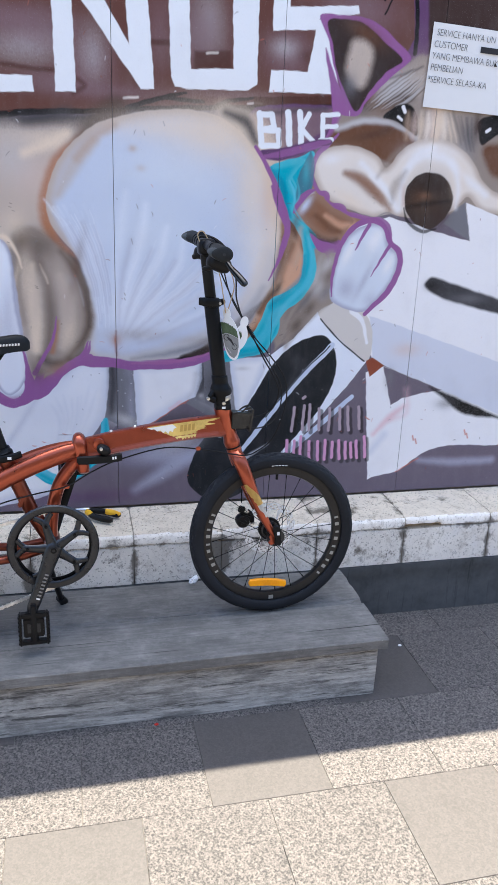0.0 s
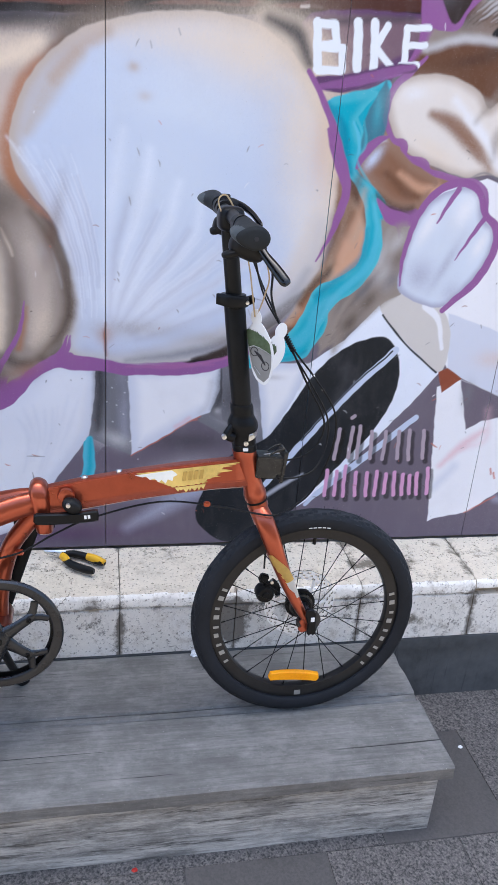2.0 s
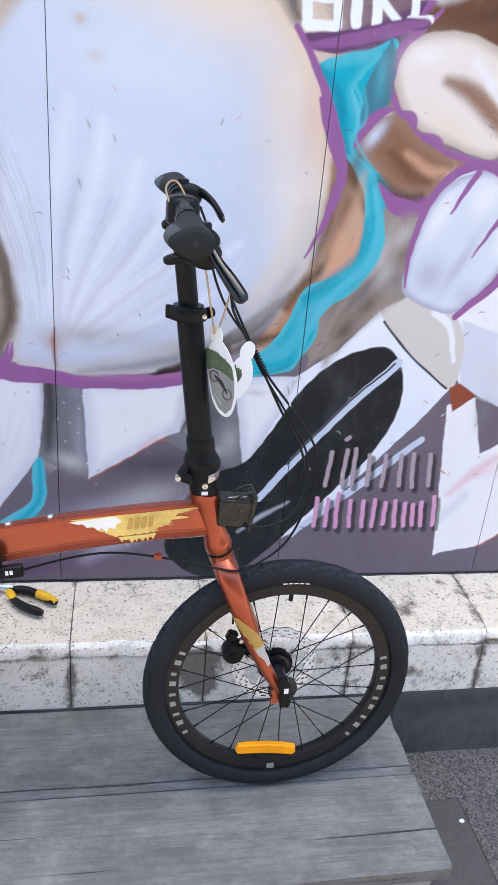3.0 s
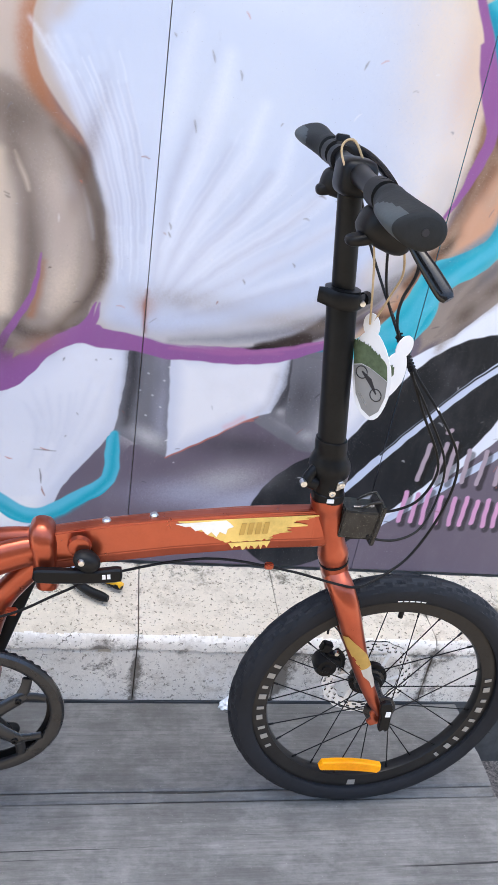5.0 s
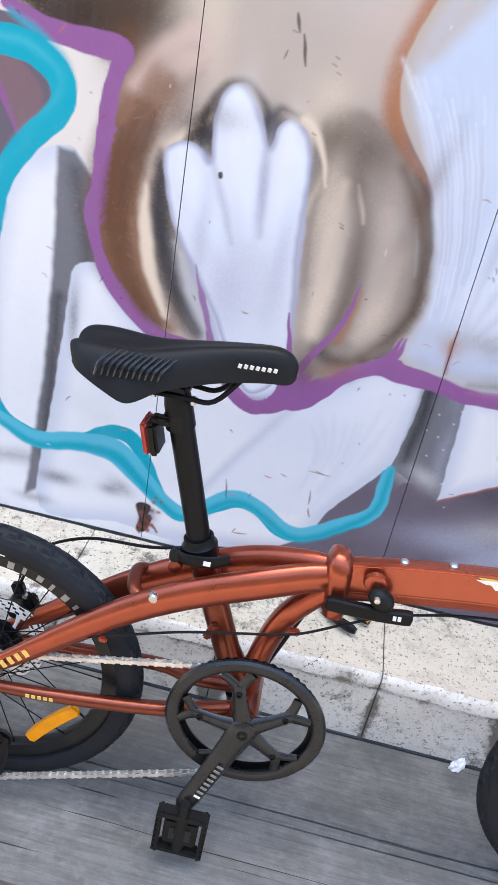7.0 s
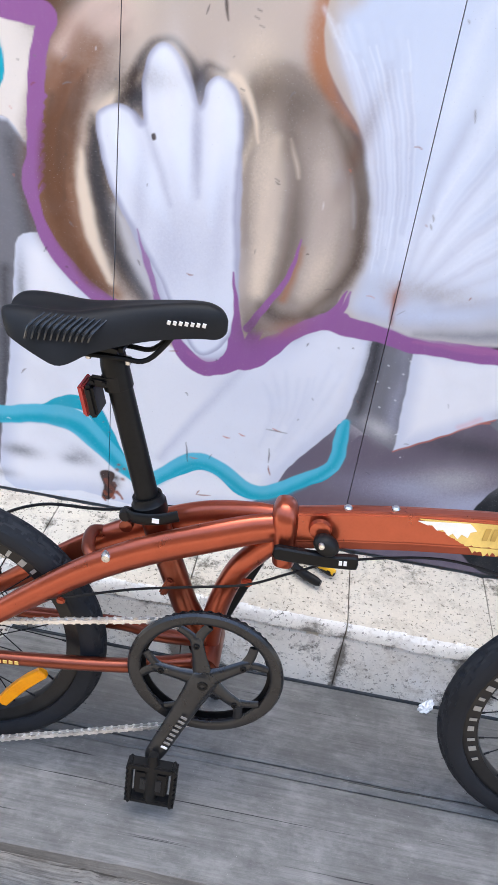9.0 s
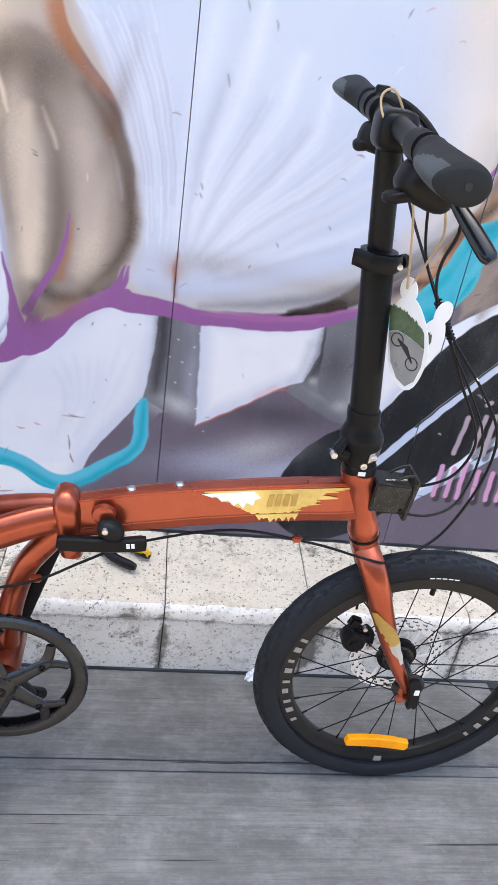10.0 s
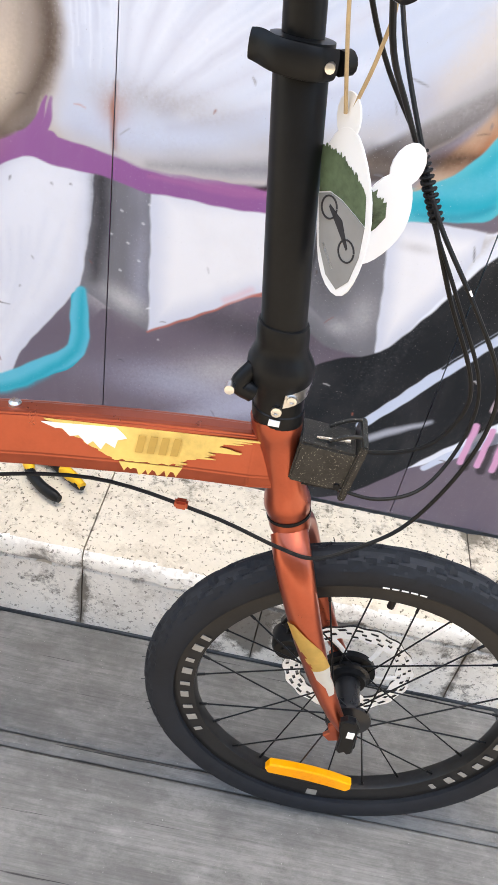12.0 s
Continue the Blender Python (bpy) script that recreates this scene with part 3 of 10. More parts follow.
fill([(-0.745, 1.298), (-0.699, 1.300), (-0.640, 1.296), (-0.639, 1.247), (-0.650, 1.186), (-0.658, 1.114), (-0.701, 1.149), (-0.779, 1.123), (-0.819, 1.083), (-0.780, 1.145), (-0.704, 1.206), (-0.696, 1.236), (-0.726, 1.276)], 'CREAM_WHITE', soft=0.003)
fill([(-0.865, 1.349), (-0.730, 1.370), (-0.755, 1.321), (-0.801, 1.325), (-0.838, 1.331)], 'CREAM_WHITE', soft=0.003)
# tail fur
fill([(-0.577, 1.415), (-0.137, 1.483), (-0.166, 1.424), (-0.183, 1.350), (-0.172, 1.267), (-0.124, 1.210), (-0.086, 1.140), (-0.065, 1.051), (-0.077, 0.948), (-0.116, 0.890), (-0.186, 0.847), (-0.240, 0.808), (-0.330, 0.773), (-0.477, 0.823), (-0.548, 0.879), (-0.623, 0.957), (-0.645, 1.042), (-0.642, 1.135), (-0.633, 1.215), (-0.603, 1.285)], 'BEIGE', soft=0.006, rim='TAN', depth=0.05)
fill([(-0.820, 1.378), (-0.551, 1.419), (-0.550, 1.377), (-0.576, 1.335), (-0.604, 1.296), (-0.640, 1.294), (-0.718, 1.312), (-0.760, 1.320)], 'UMBER', soft=0.02)
spray(-0.592, 1.310, 0.058, 0.039, 'UMBER', 0.7, 40)
spray(-0.702, 1.341, 0.058, 0.019, 'UMBER_DARK', 0.7)
stroke([(-0.544, 1.363), (-0.583, 1.312), (-0.616, 1.234)], 0.0388, 'GREY_WARM', soft=0.03, a=0.7)
spray(-0.416, 1.369, 0.116, 0.058, 'CREAM', 0.8)
spray(-0.280, 1.363, 0.087, 0.058, 'CREAM', 0.6)
stroke([(-0.593, 1.255), (-0.619, 1.157), (-0.626, 1.056), (-0.596, 0.963), (-0.527, 0.884)], (0.0582, 0.0728, 0.0825, 0.0728, 0.0388), 'BROWN', soft=0.03, a=0.95)
stroke([(-0.603, 1.237), (-0.571, 1.282), (-0.507, 1.340)], 0.033, 'BLUSH', soft=0.03, a=0.85)
stroke([(-0.631, 1.190), (-0.560, 1.186), (-0.509, 1.293)], 0.0252, 'BROWN', soft=0.03, a=0.45)
stroke([(-0.578, 1.103), (-0.560, 1.021), (-0.536, 0.946), (-0.503, 0.879)], (0.0175, 0.0252, 0.0252, 0.0097), 'CREAM', soft=0.018, a=0.95)
stroke([(-0.546, 1.145), (-0.535, 1.046), (-0.504, 0.953), (-0.453, 0.880)], (0.0252, 0.0349, 0.0388, 0.0291), 'GREY_WARM', soft=0.02, a=0.9)
stroke([(-0.513, 1.031), (-0.476, 0.938), (-0.429, 0.863)], 0.0213, 'GREY_LIGHT', soft=0.02, a=0.8)
stroke([(-0.559, 1.133), (-0.524, 1.201), (-0.474, 1.239)], 0.0155, 'CREAM', soft=0.02, a=0.7)
spray(-0.484, 1.213, 0.044, 0.025, 'GREY_DARK', 0.8)
spray(-0.374, 1.258, 0.035, 0.035, 'GREY_DARK', 0.75)
spray(-0.261, 1.209, 0.029, 0.058, 'GREY_DARK', 0.6)
spray(-0.162, 1.106, 0.058, 0.107, 'GREY_WARM', 0.7)
spray(-0.105, 1.099, 0.039, 0.087, 'UMBER', 0.5)
stroke([(-0.453, 1.279), (-0.466, 1.245), (-0.459, 1.188)], 0.0097, 'GREY_DARK', soft=0.02, a=0.6)
stroke([(-0.406, 1.288), (-0.380, 1.244), (-0.366, 1.214)], 0.0097, 'GREY_DARK', soft=0.02, a=0.6)
stroke([(-0.319, 1.252), (-0.282, 1.222), (-0.282, 1.162), (-0.297, 1.123)], 0.0155, 'CREAM', soft=0.014, a=0.85)
stroke([(-0.363, 1.272), (-0.326, 1.262), (-0.296, 1.244)], 0.0233, 'CREAM', soft=0.02, a=0.6)
stroke([(-0.269, 1.261), (-0.264, 1.191), (-0.268, 1.102), (-0.266, 0.986), (-0.260, 0.904)], (0.0388, 0.0349, 0.031, 0.0272, 0.0213), 'GREY_WARM', soft=0.024, a=0.9)
stroke([(-0.262, 1.234), (-0.218, 1.200), (-0.171, 1.104)], 0.0272, 'GREY_MID', soft=0.03, a=0.6)
stroke([(-0.249, 1.168), (-0.240, 1.089), (-0.240, 0.972)], (0.0233, 0.0446, 0.0388), 'BEIGE', soft=0.02, a=0.9)
stroke([(-0.219, 1.166), (-0.195, 1.117), (-0.193, 1.003), (-0.203, 0.918)], (0.0097, 0.0213, 0.0252, 0.0116), 'CREAM', soft=0.016, a=0.8)
stroke([(-0.182, 1.182), (-0.151, 1.080), (-0.138, 0.975), (-0.164, 0.884)], 0.0291, 'GREY_WARM', soft=0.03, a=0.6)
stroke([(-0.128, 1.210), (-0.090, 1.139), (-0.070, 1.050), (-0.083, 0.952), (-0.143, 0.880)], (0.0155, 0.0213, 0.0252, 0.0252, 0.0136), 'UMBER', soft=0.016, a=0.9)
stroke([(-0.207, 1.000), (-0.222, 0.913), (-0.240, 0.854)], 0.0291, 'UMBER', soft=0.025, a=0.7)
stroke([(-0.203, 0.874), (-0.184, 0.964)], 0.0097, 'CREAM', soft=0.01, a=0.5)
stroke([(-0.168, 1.431), (-0.185, 1.364), (-0.191, 1.295), (-0.165, 1.248), (-0.117, 1.203)], (0.0155, 0.0213, 0.0252, 0.0213, 0.0078), 'RUST', soft=0.016, a=0.85)
stroke([(-0.218, 1.282), (-0.191, 1.214)], 0.0291, 'TAN', soft=0.04, a=0.6)
fan([(-0.605, 1.211), (-0.636, 1.119), (-0.634, 1.035), (-0.590, 0.934), (-0.526, 0.873)], [(-0.564, 1.219), (-0.588, 1.128), (-0.577, 1.047), (-0.545, 0.954), (-0.484, 0.872)], 5, 0.0155, 'UMBER', soft=0.016, a=0.6, seed=7)
fan([(-0.600, 1.253), (-0.563, 1.299), (-0.515, 1.338)], [(-0.556, 1.229), (-0.523, 1.267), (-0.475, 1.307)], 6, 0.0116, 'GREY_WARM', soft=0.012, a=0.7, seed=8)
stroke([(-0.342, 1.322), (-0.333, 1.293)], 0.0049, 'GREY_DARK', soft=0.003, a=0.8)
stroke([(-0.361, 1.396), (-0.353, 1.372)], 0.0029, 'GREY_DARK', soft=0.003, a=0.7)
spray(-0.115, 1.134, 0.014, 0.016, 'GREY_LIGHT', 0.7)
stroke([(-0.248, 1.124), (-0.225, 1.112)], 0.0019, 'UMBER', soft=0.002, a=0.8)
stroke([(-0.180, 0.950), (-0.203, 0.874)], 0.0058, 'CREAM', soft=0.006, a=0.7)
spray(-0.529, 1.309, 0.058, 0.023, 'BLUSH', 0.5)
spray(-0.334, 1.300, 0.068, 0.039, 'CREAM', 0.5)
spray(-0.246, 1.293, 0.058, 0.039, 'GREY_LIGHT', 0.5)
spray(-0.607, 1.353, 0.068, 0.039, 'UMBER', 0.75)
spray(-0.613, 1.317, 0.029, 0.029, 'BROWN', 0.6, 40)
stroke([(-0.581, 1.288), (-0.606, 1.218), (-0.618, 1.137), (-0.621, 1.052), (-0.594, 0.979), (-0.542, 0.912), (-0.498, 0.873)], (0.033, 0.0485, 0.0524, 0.0543, 0.0485, 0.0388, 0.0194), 'BROWN_WARM', soft=0.022, a=0.95)
stroke([(-0.615, 1.190), (-0.623, 1.127), (-0.623, 1.052), (-0.604, 0.997)], 0.0116, 'UMBER', soft=0.012, a=0.6)
stroke([(-0.600, 1.260), (-0.567, 1.310), (-0.519, 1.352)], 0.0213, 'BLUSH', soft=0.02, a=0.8)
fan([(-0.606, 1.192), (-0.613, 1.101), (-0.592, 1.000), (-0.521, 0.890)], [(-0.573, 1.215), (-0.583, 1.117), (-0.565, 1.015), (-0.504, 0.894)], 9, 0.0049, 'BROWN', soft=0.007, a=0.55, seed=31)
stroke([(-0.569, 1.119), (-0.564, 1.045), (-0.544, 0.969), (-0.508, 0.893)], (0.0078, 0.0175, 0.0194, 0.0078), 'CREAM', soft=0.01, a=0.95)
stroke([(-0.545, 1.151), (-0.537, 1.060), (-0.514, 0.976), (-0.478, 0.900), (-0.444, 0.866)], (0.0116, 0.0252, 0.033, 0.0291, 0.0136), 'UMBER', soft=0.022, a=0.75)
stroke([(-0.530, 1.145), (-0.518, 1.064), (-0.477, 0.964)], (0.0097, 0.0175, 0.0136), 'UMBER', soft=0.012, a=0.6)
stroke([(-0.504, 1.028), (-0.467, 0.945), (-0.426, 0.874)], (0.0097, 0.0194, 0.0136), 'GREY_LIGHT', soft=0.012, a=0.85)
stroke([(-0.530, 1.152), (-0.524, 1.190), (-0.496, 1.217), (-0.467, 1.239)], (0.0078, 0.0116, 0.0116, 0.0058), 'CREAM', soft=0.01, a=0.8)
spray(-0.476, 1.210, 0.025, 0.016, 'GREY_DARK', 0.9)
spray(-0.457, 1.233, 0.016, 0.025, 'GREY_DARK', 0.7)
spray(-0.376, 1.250, 0.017, 0.033, 'GREY_DARK', 0.85)
spray(-0.360, 1.251, 0.017, 0.012, 'UMBER', 0.7)
stroke([(-0.320, 1.267), (-0.289, 1.239), (-0.277, 1.204), (-0.283, 1.168), (-0.295, 1.134)], (0.0058, 0.0116, 0.0136, 0.0116, 0.0058), 'CREAM', soft=0.007, a=0.95)
stroke([(-0.277, 1.283), (-0.276, 1.229), (-0.279, 1.160), (-0.278, 1.086), (-0.269, 1.010)], (0.0252, 0.033, 0.0291, 0.0233, 0.0136), 'UMBER', soft=0.026, a=0.65)
stroke([(-0.240, 1.273), (-0.222, 1.238), (-0.183, 1.222)], (0.0252, 0.033, 0.0155), 'UMBER', soft=0.022, a=0.75)
stroke([(-0.210, 1.208), (-0.187, 1.142), (-0.182, 1.069), (-0.196, 0.981), (-0.204, 0.921)], (0.0155, 0.0291, 0.0291, 0.0252, 0.0136), 'UMBER', soft=0.016, a=0.8)
stroke([(-0.239, 1.203), (-0.235, 1.114), (-0.245, 1.015), (-0.264, 0.917)], (0.0136, 0.0388, 0.0427, 0.0291), 'BEIGE', soft=0.016, a=0.95)
stroke([(-0.232, 1.133), (-0.238, 1.047), (-0.259, 0.940)], (0.0097, 0.0155, 0.0116), 'CREAM', soft=0.01, a=0.8)
stroke([(-0.174, 1.189), (-0.171, 1.100), (-0.174, 1.011), (-0.188, 0.914)], (0.0116, 0.0291, 0.0291, 0.0155), 'BEIGE', soft=0.016, a=0.95)
stroke([(-0.164, 1.129), (-0.164, 1.043), (-0.175, 0.949)], (0.0078, 0.0136, 0.0097), 'CREAM', soft=0.008, a=0.75)
stroke([(-0.150, 1.186), (-0.125, 1.119), (-0.120, 1.023), (-0.154, 0.922)], (0.0291, 0.0446, 0.0427, 0.0252), 'GREY_WARM', soft=0.022, a=0.85)
stroke([(-0.115, 1.004), (-0.138, 0.942), (-0.181, 0.866)], (0.0116, 0.0155, 0.0097), 'CREAM', soft=0.01, a=0.7)
stroke([(-0.134, 1.215), (-0.096, 1.152), (-0.080, 1.072), (-0.086, 0.996), (-0.121, 0.913), (-0.213, 0.823)], (0.0097, 0.0213, 0.0252, 0.0252, 0.0252, 0.0291), 'UMBER', soft=0.013, a=0.92)
stroke([(-0.185, 1.049), (-0.194, 0.966), (-0.229, 0.893)], (0.0097, 0.0175, 0.0097), 'UMBER', soft=0.012, a=0.7)
fan([(-0.271, 1.088), (-0.264, 1.011), (-0.260, 0.918)], [(-0.207, 1.138), (-0.212, 1.043), (-0.226, 0.926)], 8, 0.0029, 'CREAM', soft=0.007, a=0.28, seed=32)
fan([(-0.193, 1.159), (-0.180, 1.069), (-0.199, 0.943)], [(-0.122, 1.182), (-0.097, 1.078), (-0.135, 0.927)], 10, 0.0039, 'UMBER', soft=0.009, a=0.25, seed=33)
stroke([(-0.146, 1.444), (-0.178, 1.388), (-0.191, 1.326), (-0.187, 1.279), (-0.158, 1.235), (-0.123, 1.208)], (0.0078, 0.0175, 0.0233, 0.0213, 0.0155, 0.0058), 'RUST', soft=0.012, a=0.8)
spray(-0.198, 1.281, 0.025, 0.049, 'TAN', 0.6)
spray(-0.180, 1.214, 0.049, 0.058, 'UMBER', 0.45)
spray(-0.232, 1.242, 0.033, 0.045, 'UMBER', 0.6)
spray(-0.109, 1.103, 0.033, 0.097, 'UMBER', 0.5)
spray(-0.267, 1.239, 0.021, 0.039, 'UMBER', 0.6)
spray(-0.224, 0.872, 0.058, 0.023, 'UMBER', 0.5, -25)
spray(-0.112, 0.953, 0.039, 0.023, 'UMBER', 0.4, -30)
stroke([(-0.541, 1.143), (-0.537, 1.070), (-0.519, 1.005)], (0.0097, 0.0175, 0.0097), 'GREY_DARK', soft=0.016, a=0.7)
spray(-0.577, 1.136, 0.025, 0.058, 'BROWN_WARM', 0.5)
spray(-0.521, 1.306, 0.039, 0.019, 'BLUSH', 0.5, 30)
spray(-0.553, 1.268, 0.025, 0.039, 'BROWN_WARM', 0.55, 30)
stroke([(-0.364, 1.393), (-0.357, 1.371)], 0.0029, 'UMBER_DARK', soft=0.003, a=0.8)
stroke([(-0.347, 1.367), (-0.338, 1.331)], 0.0049, 'UMBER_DARK', soft=0.005, a=0.7)
# paw with three fingers
fill([(-0.538, 1.138), (-0.526, 1.179), (-0.509, 1.193), (-0.481, 1.190), (-0.460, 1.175), (-0.462, 1.221), (-0.456, 1.267), (-0.440, 1.290), (-0.414, 1.282), (-0.391, 1.255), (-0.374, 1.208), (-0.363, 1.235), (-0.342, 1.253), (-0.318, 1.244), (-0.302, 1.205), (-0.293, 1.115), (-0.283, 1.002), (-0.273, 0.890), (-0.265, 0.802), (-0.317, 0.762), (-0.373, 0.774), (-0.411, 0.845), (-0.462, 0.962), (-0.512, 1.060)], 'LILAC', soft=0.004, rim='GREY_BLUE', depth=0.03)
stroke([(-0.432, 1.259), (-0.412, 1.180), (-0.387, 1.077), (-0.368, 0.983)], (0.0291, 0.0427, 0.0388, 0.0194), 'WHITE_COOL', soft=0.02, a=0.95)
stroke([(-0.504, 1.153), (-0.470, 1.078), (-0.428, 0.990)], (0.0272, 0.033, 0.0155), 'WHITE_COOL', soft=0.02, a=0.9)
stroke([(-0.333, 1.220), (-0.326, 1.153), (-0.316, 1.054)], (0.0233, 0.033, 0.0136), 'WHITE_COOL', soft=0.02, a=0.95)
stroke([(-0.457, 1.154), (-0.432, 1.086), (-0.408, 1.024)], 0.0097, 'GREY_BLUE', soft=0.016, a=0.7)
stroke([(-0.369, 1.196), (-0.352, 1.121), (-0.343, 1.048)], 0.0097, 'GREY_BLUE', soft=0.016, a=0.7)
spray(-0.346, 0.926, 0.058, 0.058, 'GREY_BLUE', 0.35)
stroke([(-0.448, 1.154), (-0.440, 1.150)], 0.0087, 'UMBER_DARK', soft=0.002)
stroke([(-0.378, 0.932), (-0.367, 0.930)], 0.0039, 'RUST_DARK', soft=0.002)
spray(-0.342, 1.067, 0.006, 0.006, 'WHITE', 0.8)
fan([(-0.522, 1.141), (-0.487, 1.056), (-0.428, 0.928)], [(-0.316, 1.215), (-0.298, 1.095), (-0.288, 0.940)], 9, 0.0078, 'LILAC', soft=0.008, a=0.5, seed=12)
fill([(-0.246, 0.778), (-0.105, 0.867), (-0.046, 0.878), (-0.060, 0.783), (-0.076, 0.692), (-0.130, 0.603), (-0.179, 0.541), (-0.271, 0.533), (-0.398, 0.533)], 'LILAC', soft=0.006, a=0.55)
stroke([(-0.242, 0.779), (-0.317, 0.664), (-0.398, 0.533)], 0.0097, 'GREY_BLUE', soft=0.02, a=0.45)
spray(-0.198, 0.850, 0.039, 0.014, 'GREY_BLUE', 0.5)
spray(-0.350, 0.809, 0.025, 0.029, 'GREY_BLUE', 0.4)
spray(-0.469, 1.190, 0.009, 0.014, 'GREY_DARK', 0.55)
spray(-0.374, 1.238, 0.010, 0.021, 'GREY_DARK', 0.6)
spray(-0.297, 1.191, 0.008, 0.049, 'GREY_MID', 0.5)
spray(-0.473, 1.045, 0.008, 0.039, 'GREY_MID', 0.35)
spray(-0.359, 0.927, 0.049, 0.039, 'GREY_BLUE', 0.5)
stroke([(-0.474, 1.156), (-0.440, 1.090), (-0.403, 1.011)], (0.0078, 0.0136, 0.0078), 'GREY_BLUE', soft=0.014, a=0.5)
stroke([(-0.342, 1.182), (-0.329, 1.094), (-0.319, 0.999)], (0.0078, 0.0136, 0.0078), 'GREY_BLUE', soft=0.014, a=0.5)
spray(-0.698, 0.489, 0.039, 0.016, 'GREY_MID', 0.75)
spray(-0.581, 0.491, 0.025, 0.014, 'GREY_MID', 0.6)
spray(-0.746, 0.424, 0.039, 0.012, 'GREY_MID', 0.5)
spray(-0.679, 0.853, 0.010, 0.058, 'GREY_DARK', 0.5)
fill([(-0.524, 0.469), (-0.510, 0.477), (-0.492, 0.473), (-0.495, 0.449), (-0.486, 0.437), (-0.498, 0.406), (-0.518, 0.404), (-0.514, 0.439)], 'BROWN_DEEP', soft=0.003)
# sign band
fill([(-0.368, 1.963), (1.371, 2.134), (1.407, 1.954), (0.864, 1.676), (0.698, 1.663), (0.398, 1.638), (0.163, 1.630), (-0.015, 1.612), (-0.218, 1.595), (-0.398, 1.573)], 'SIGN_BROWN', soft=0.003, sharp=True)
spray(-0.208, 1.793, 0.118, 0.050, 'MAUVE', 0.8)
spray(-0.239, 1.756, 0.101, 0.042, 'GREY_LIGHT', 0.35)
spray(-0.059, 1.735, 0.067, 0.067, 'MAUVE', 0.7)
spray(-0.051, 1.757, 0.034, 0.067, 'GREY_LIGHT', 0.35)
spray(-0.045, 1.664, 0.202, 0.020, 'MAUVE', 0.6)
spray(-0.264, 1.829, 0.134, 0.034, 'MAUVE', 0.7)
spray(0.274, 1.860, 0.042, 0.076, 'GREY_LIGHT', 0.5)
spray(0.250, 1.830, 0.067, 0.084, 'MAUVE', 0.7)
spray(0.511, 1.799, 0.067, 0.059, 'MAUVE', 0.9)
spray(0.501, 1.813, 0.037, 0.024, 'GREY_LIGHT', 0.5)
spray(0.728, 1.927, 0.118, 0.059, 'MAUVE', 0.8)
spray(0.379, 1.677, 0.151, 0.013, 'MAUVE', 0.5)
spray(0.130, 1.820, 0.034, 0.101, 'MAUVE', 0.5)
spray(-0.153, 1.686, 0.101, 0.024, 'MAUVE', 0.6)
spray(0.580, 1.796, 0.034, 0.017, 'SIGN_DARK', 0.6)
stroke([(-0.300, 1.715), (-0.227, 1.709), (-0.159, 1.708)], 0.0118, 'SIGN_DARK', soft=0.006, a=0.7)
stroke([(-0.122, 1.702), (-0.076, 1.676), (-0.108, 1.653)], 0.0134, 'SIGN_DARK', soft=0.008, a=0.6)
stroke([(0.114, 1.798), (0.162, 1.801)], 0.0151, 'SIGN_DARK', soft=0.006, a=0.7)
fill([(0.234, 1.785), (0.341, 1.793), (0.343, 1.746), (0.235, 1.739)], 'SIGN_DARK', soft=0.006, sharp=True, a=0.8)
stroke([(0.033, 1.650), (0.073, 1.654)], 0.0067, 'CREAM_WHITE', soft=0.004, a=0.8)
stroke([(0.272, 1.782), (0.302, 1.785)], 0.0067, 'CREAM_WHITE', soft=0.004, a=0.7)
stroke([(0.397, 1.657), (0.440, 1.659)], 0.0067, 'CREAM_WHITE', soft=0.004, a=0.7)
fill([(0.884, 2.058), (0.947, 2.064), (0.962, 1.917), (0.961, 1.809), (0.853, 1.770), (0.907, 1.867)], 'PURPLE_DARK', soft=0.004, sharp=True)
fill([(0.929, 2.062), (1.377, 2.105), (1.466, 1.662), (0.961, 1.809)], 'BROWN_DEEP', soft=0.006, sharp=True)
stroke([(0.898, 2.030), (0.913, 1.882), (0.912, 1.829)], 0.0134, 'INK', soft=0.003)
stroke([(0.801, 1.963), (0.827, 2.009)], 0.0067, 'INK', soft=0.003)
stroke([(0.805, 1.926), (0.823, 1.965)], 0.005, 'INK', soft=0.003)
stroke([(-0.398, 1.573), (-0.309, 1.585), (-0.218, 1.598), (-0.015, 1.613), (0.163, 1.631), (0.398, 1.646), (0.546, 1.656), (0.688, 1.672)], (0.0235, 0.0202, 0.0168, 0.0134, 0.0134, 0.0151, 0.0134, 0.0084), 'INK', soft=0.003)
stroke([(0.041, 1.625), (0.114, 1.648), (0.162, 1.663), (0.212, 1.673)], (0.0134, 0.0134, 0.0118, 0.0067), 'INK', soft=0.003)
stroke([(0.146, 1.659), (0.212, 1.654), (0.262, 1.654)], (0.0101, 0.0118, 0.0101), 'INK', soft=0.003)
stroke([(0.304, 1.645), (0.346, 1.662), (0.422, 1.673)], (0.0134, 0.0118, 0.0067), 'INK', soft=0.003)
fill([(0.414, 1.676), (0.677, 1.696), (0.688, 1.672), (0.415, 1.652)], 'SIGN_DARK', soft=0.004, sharp=True, a=0.9)
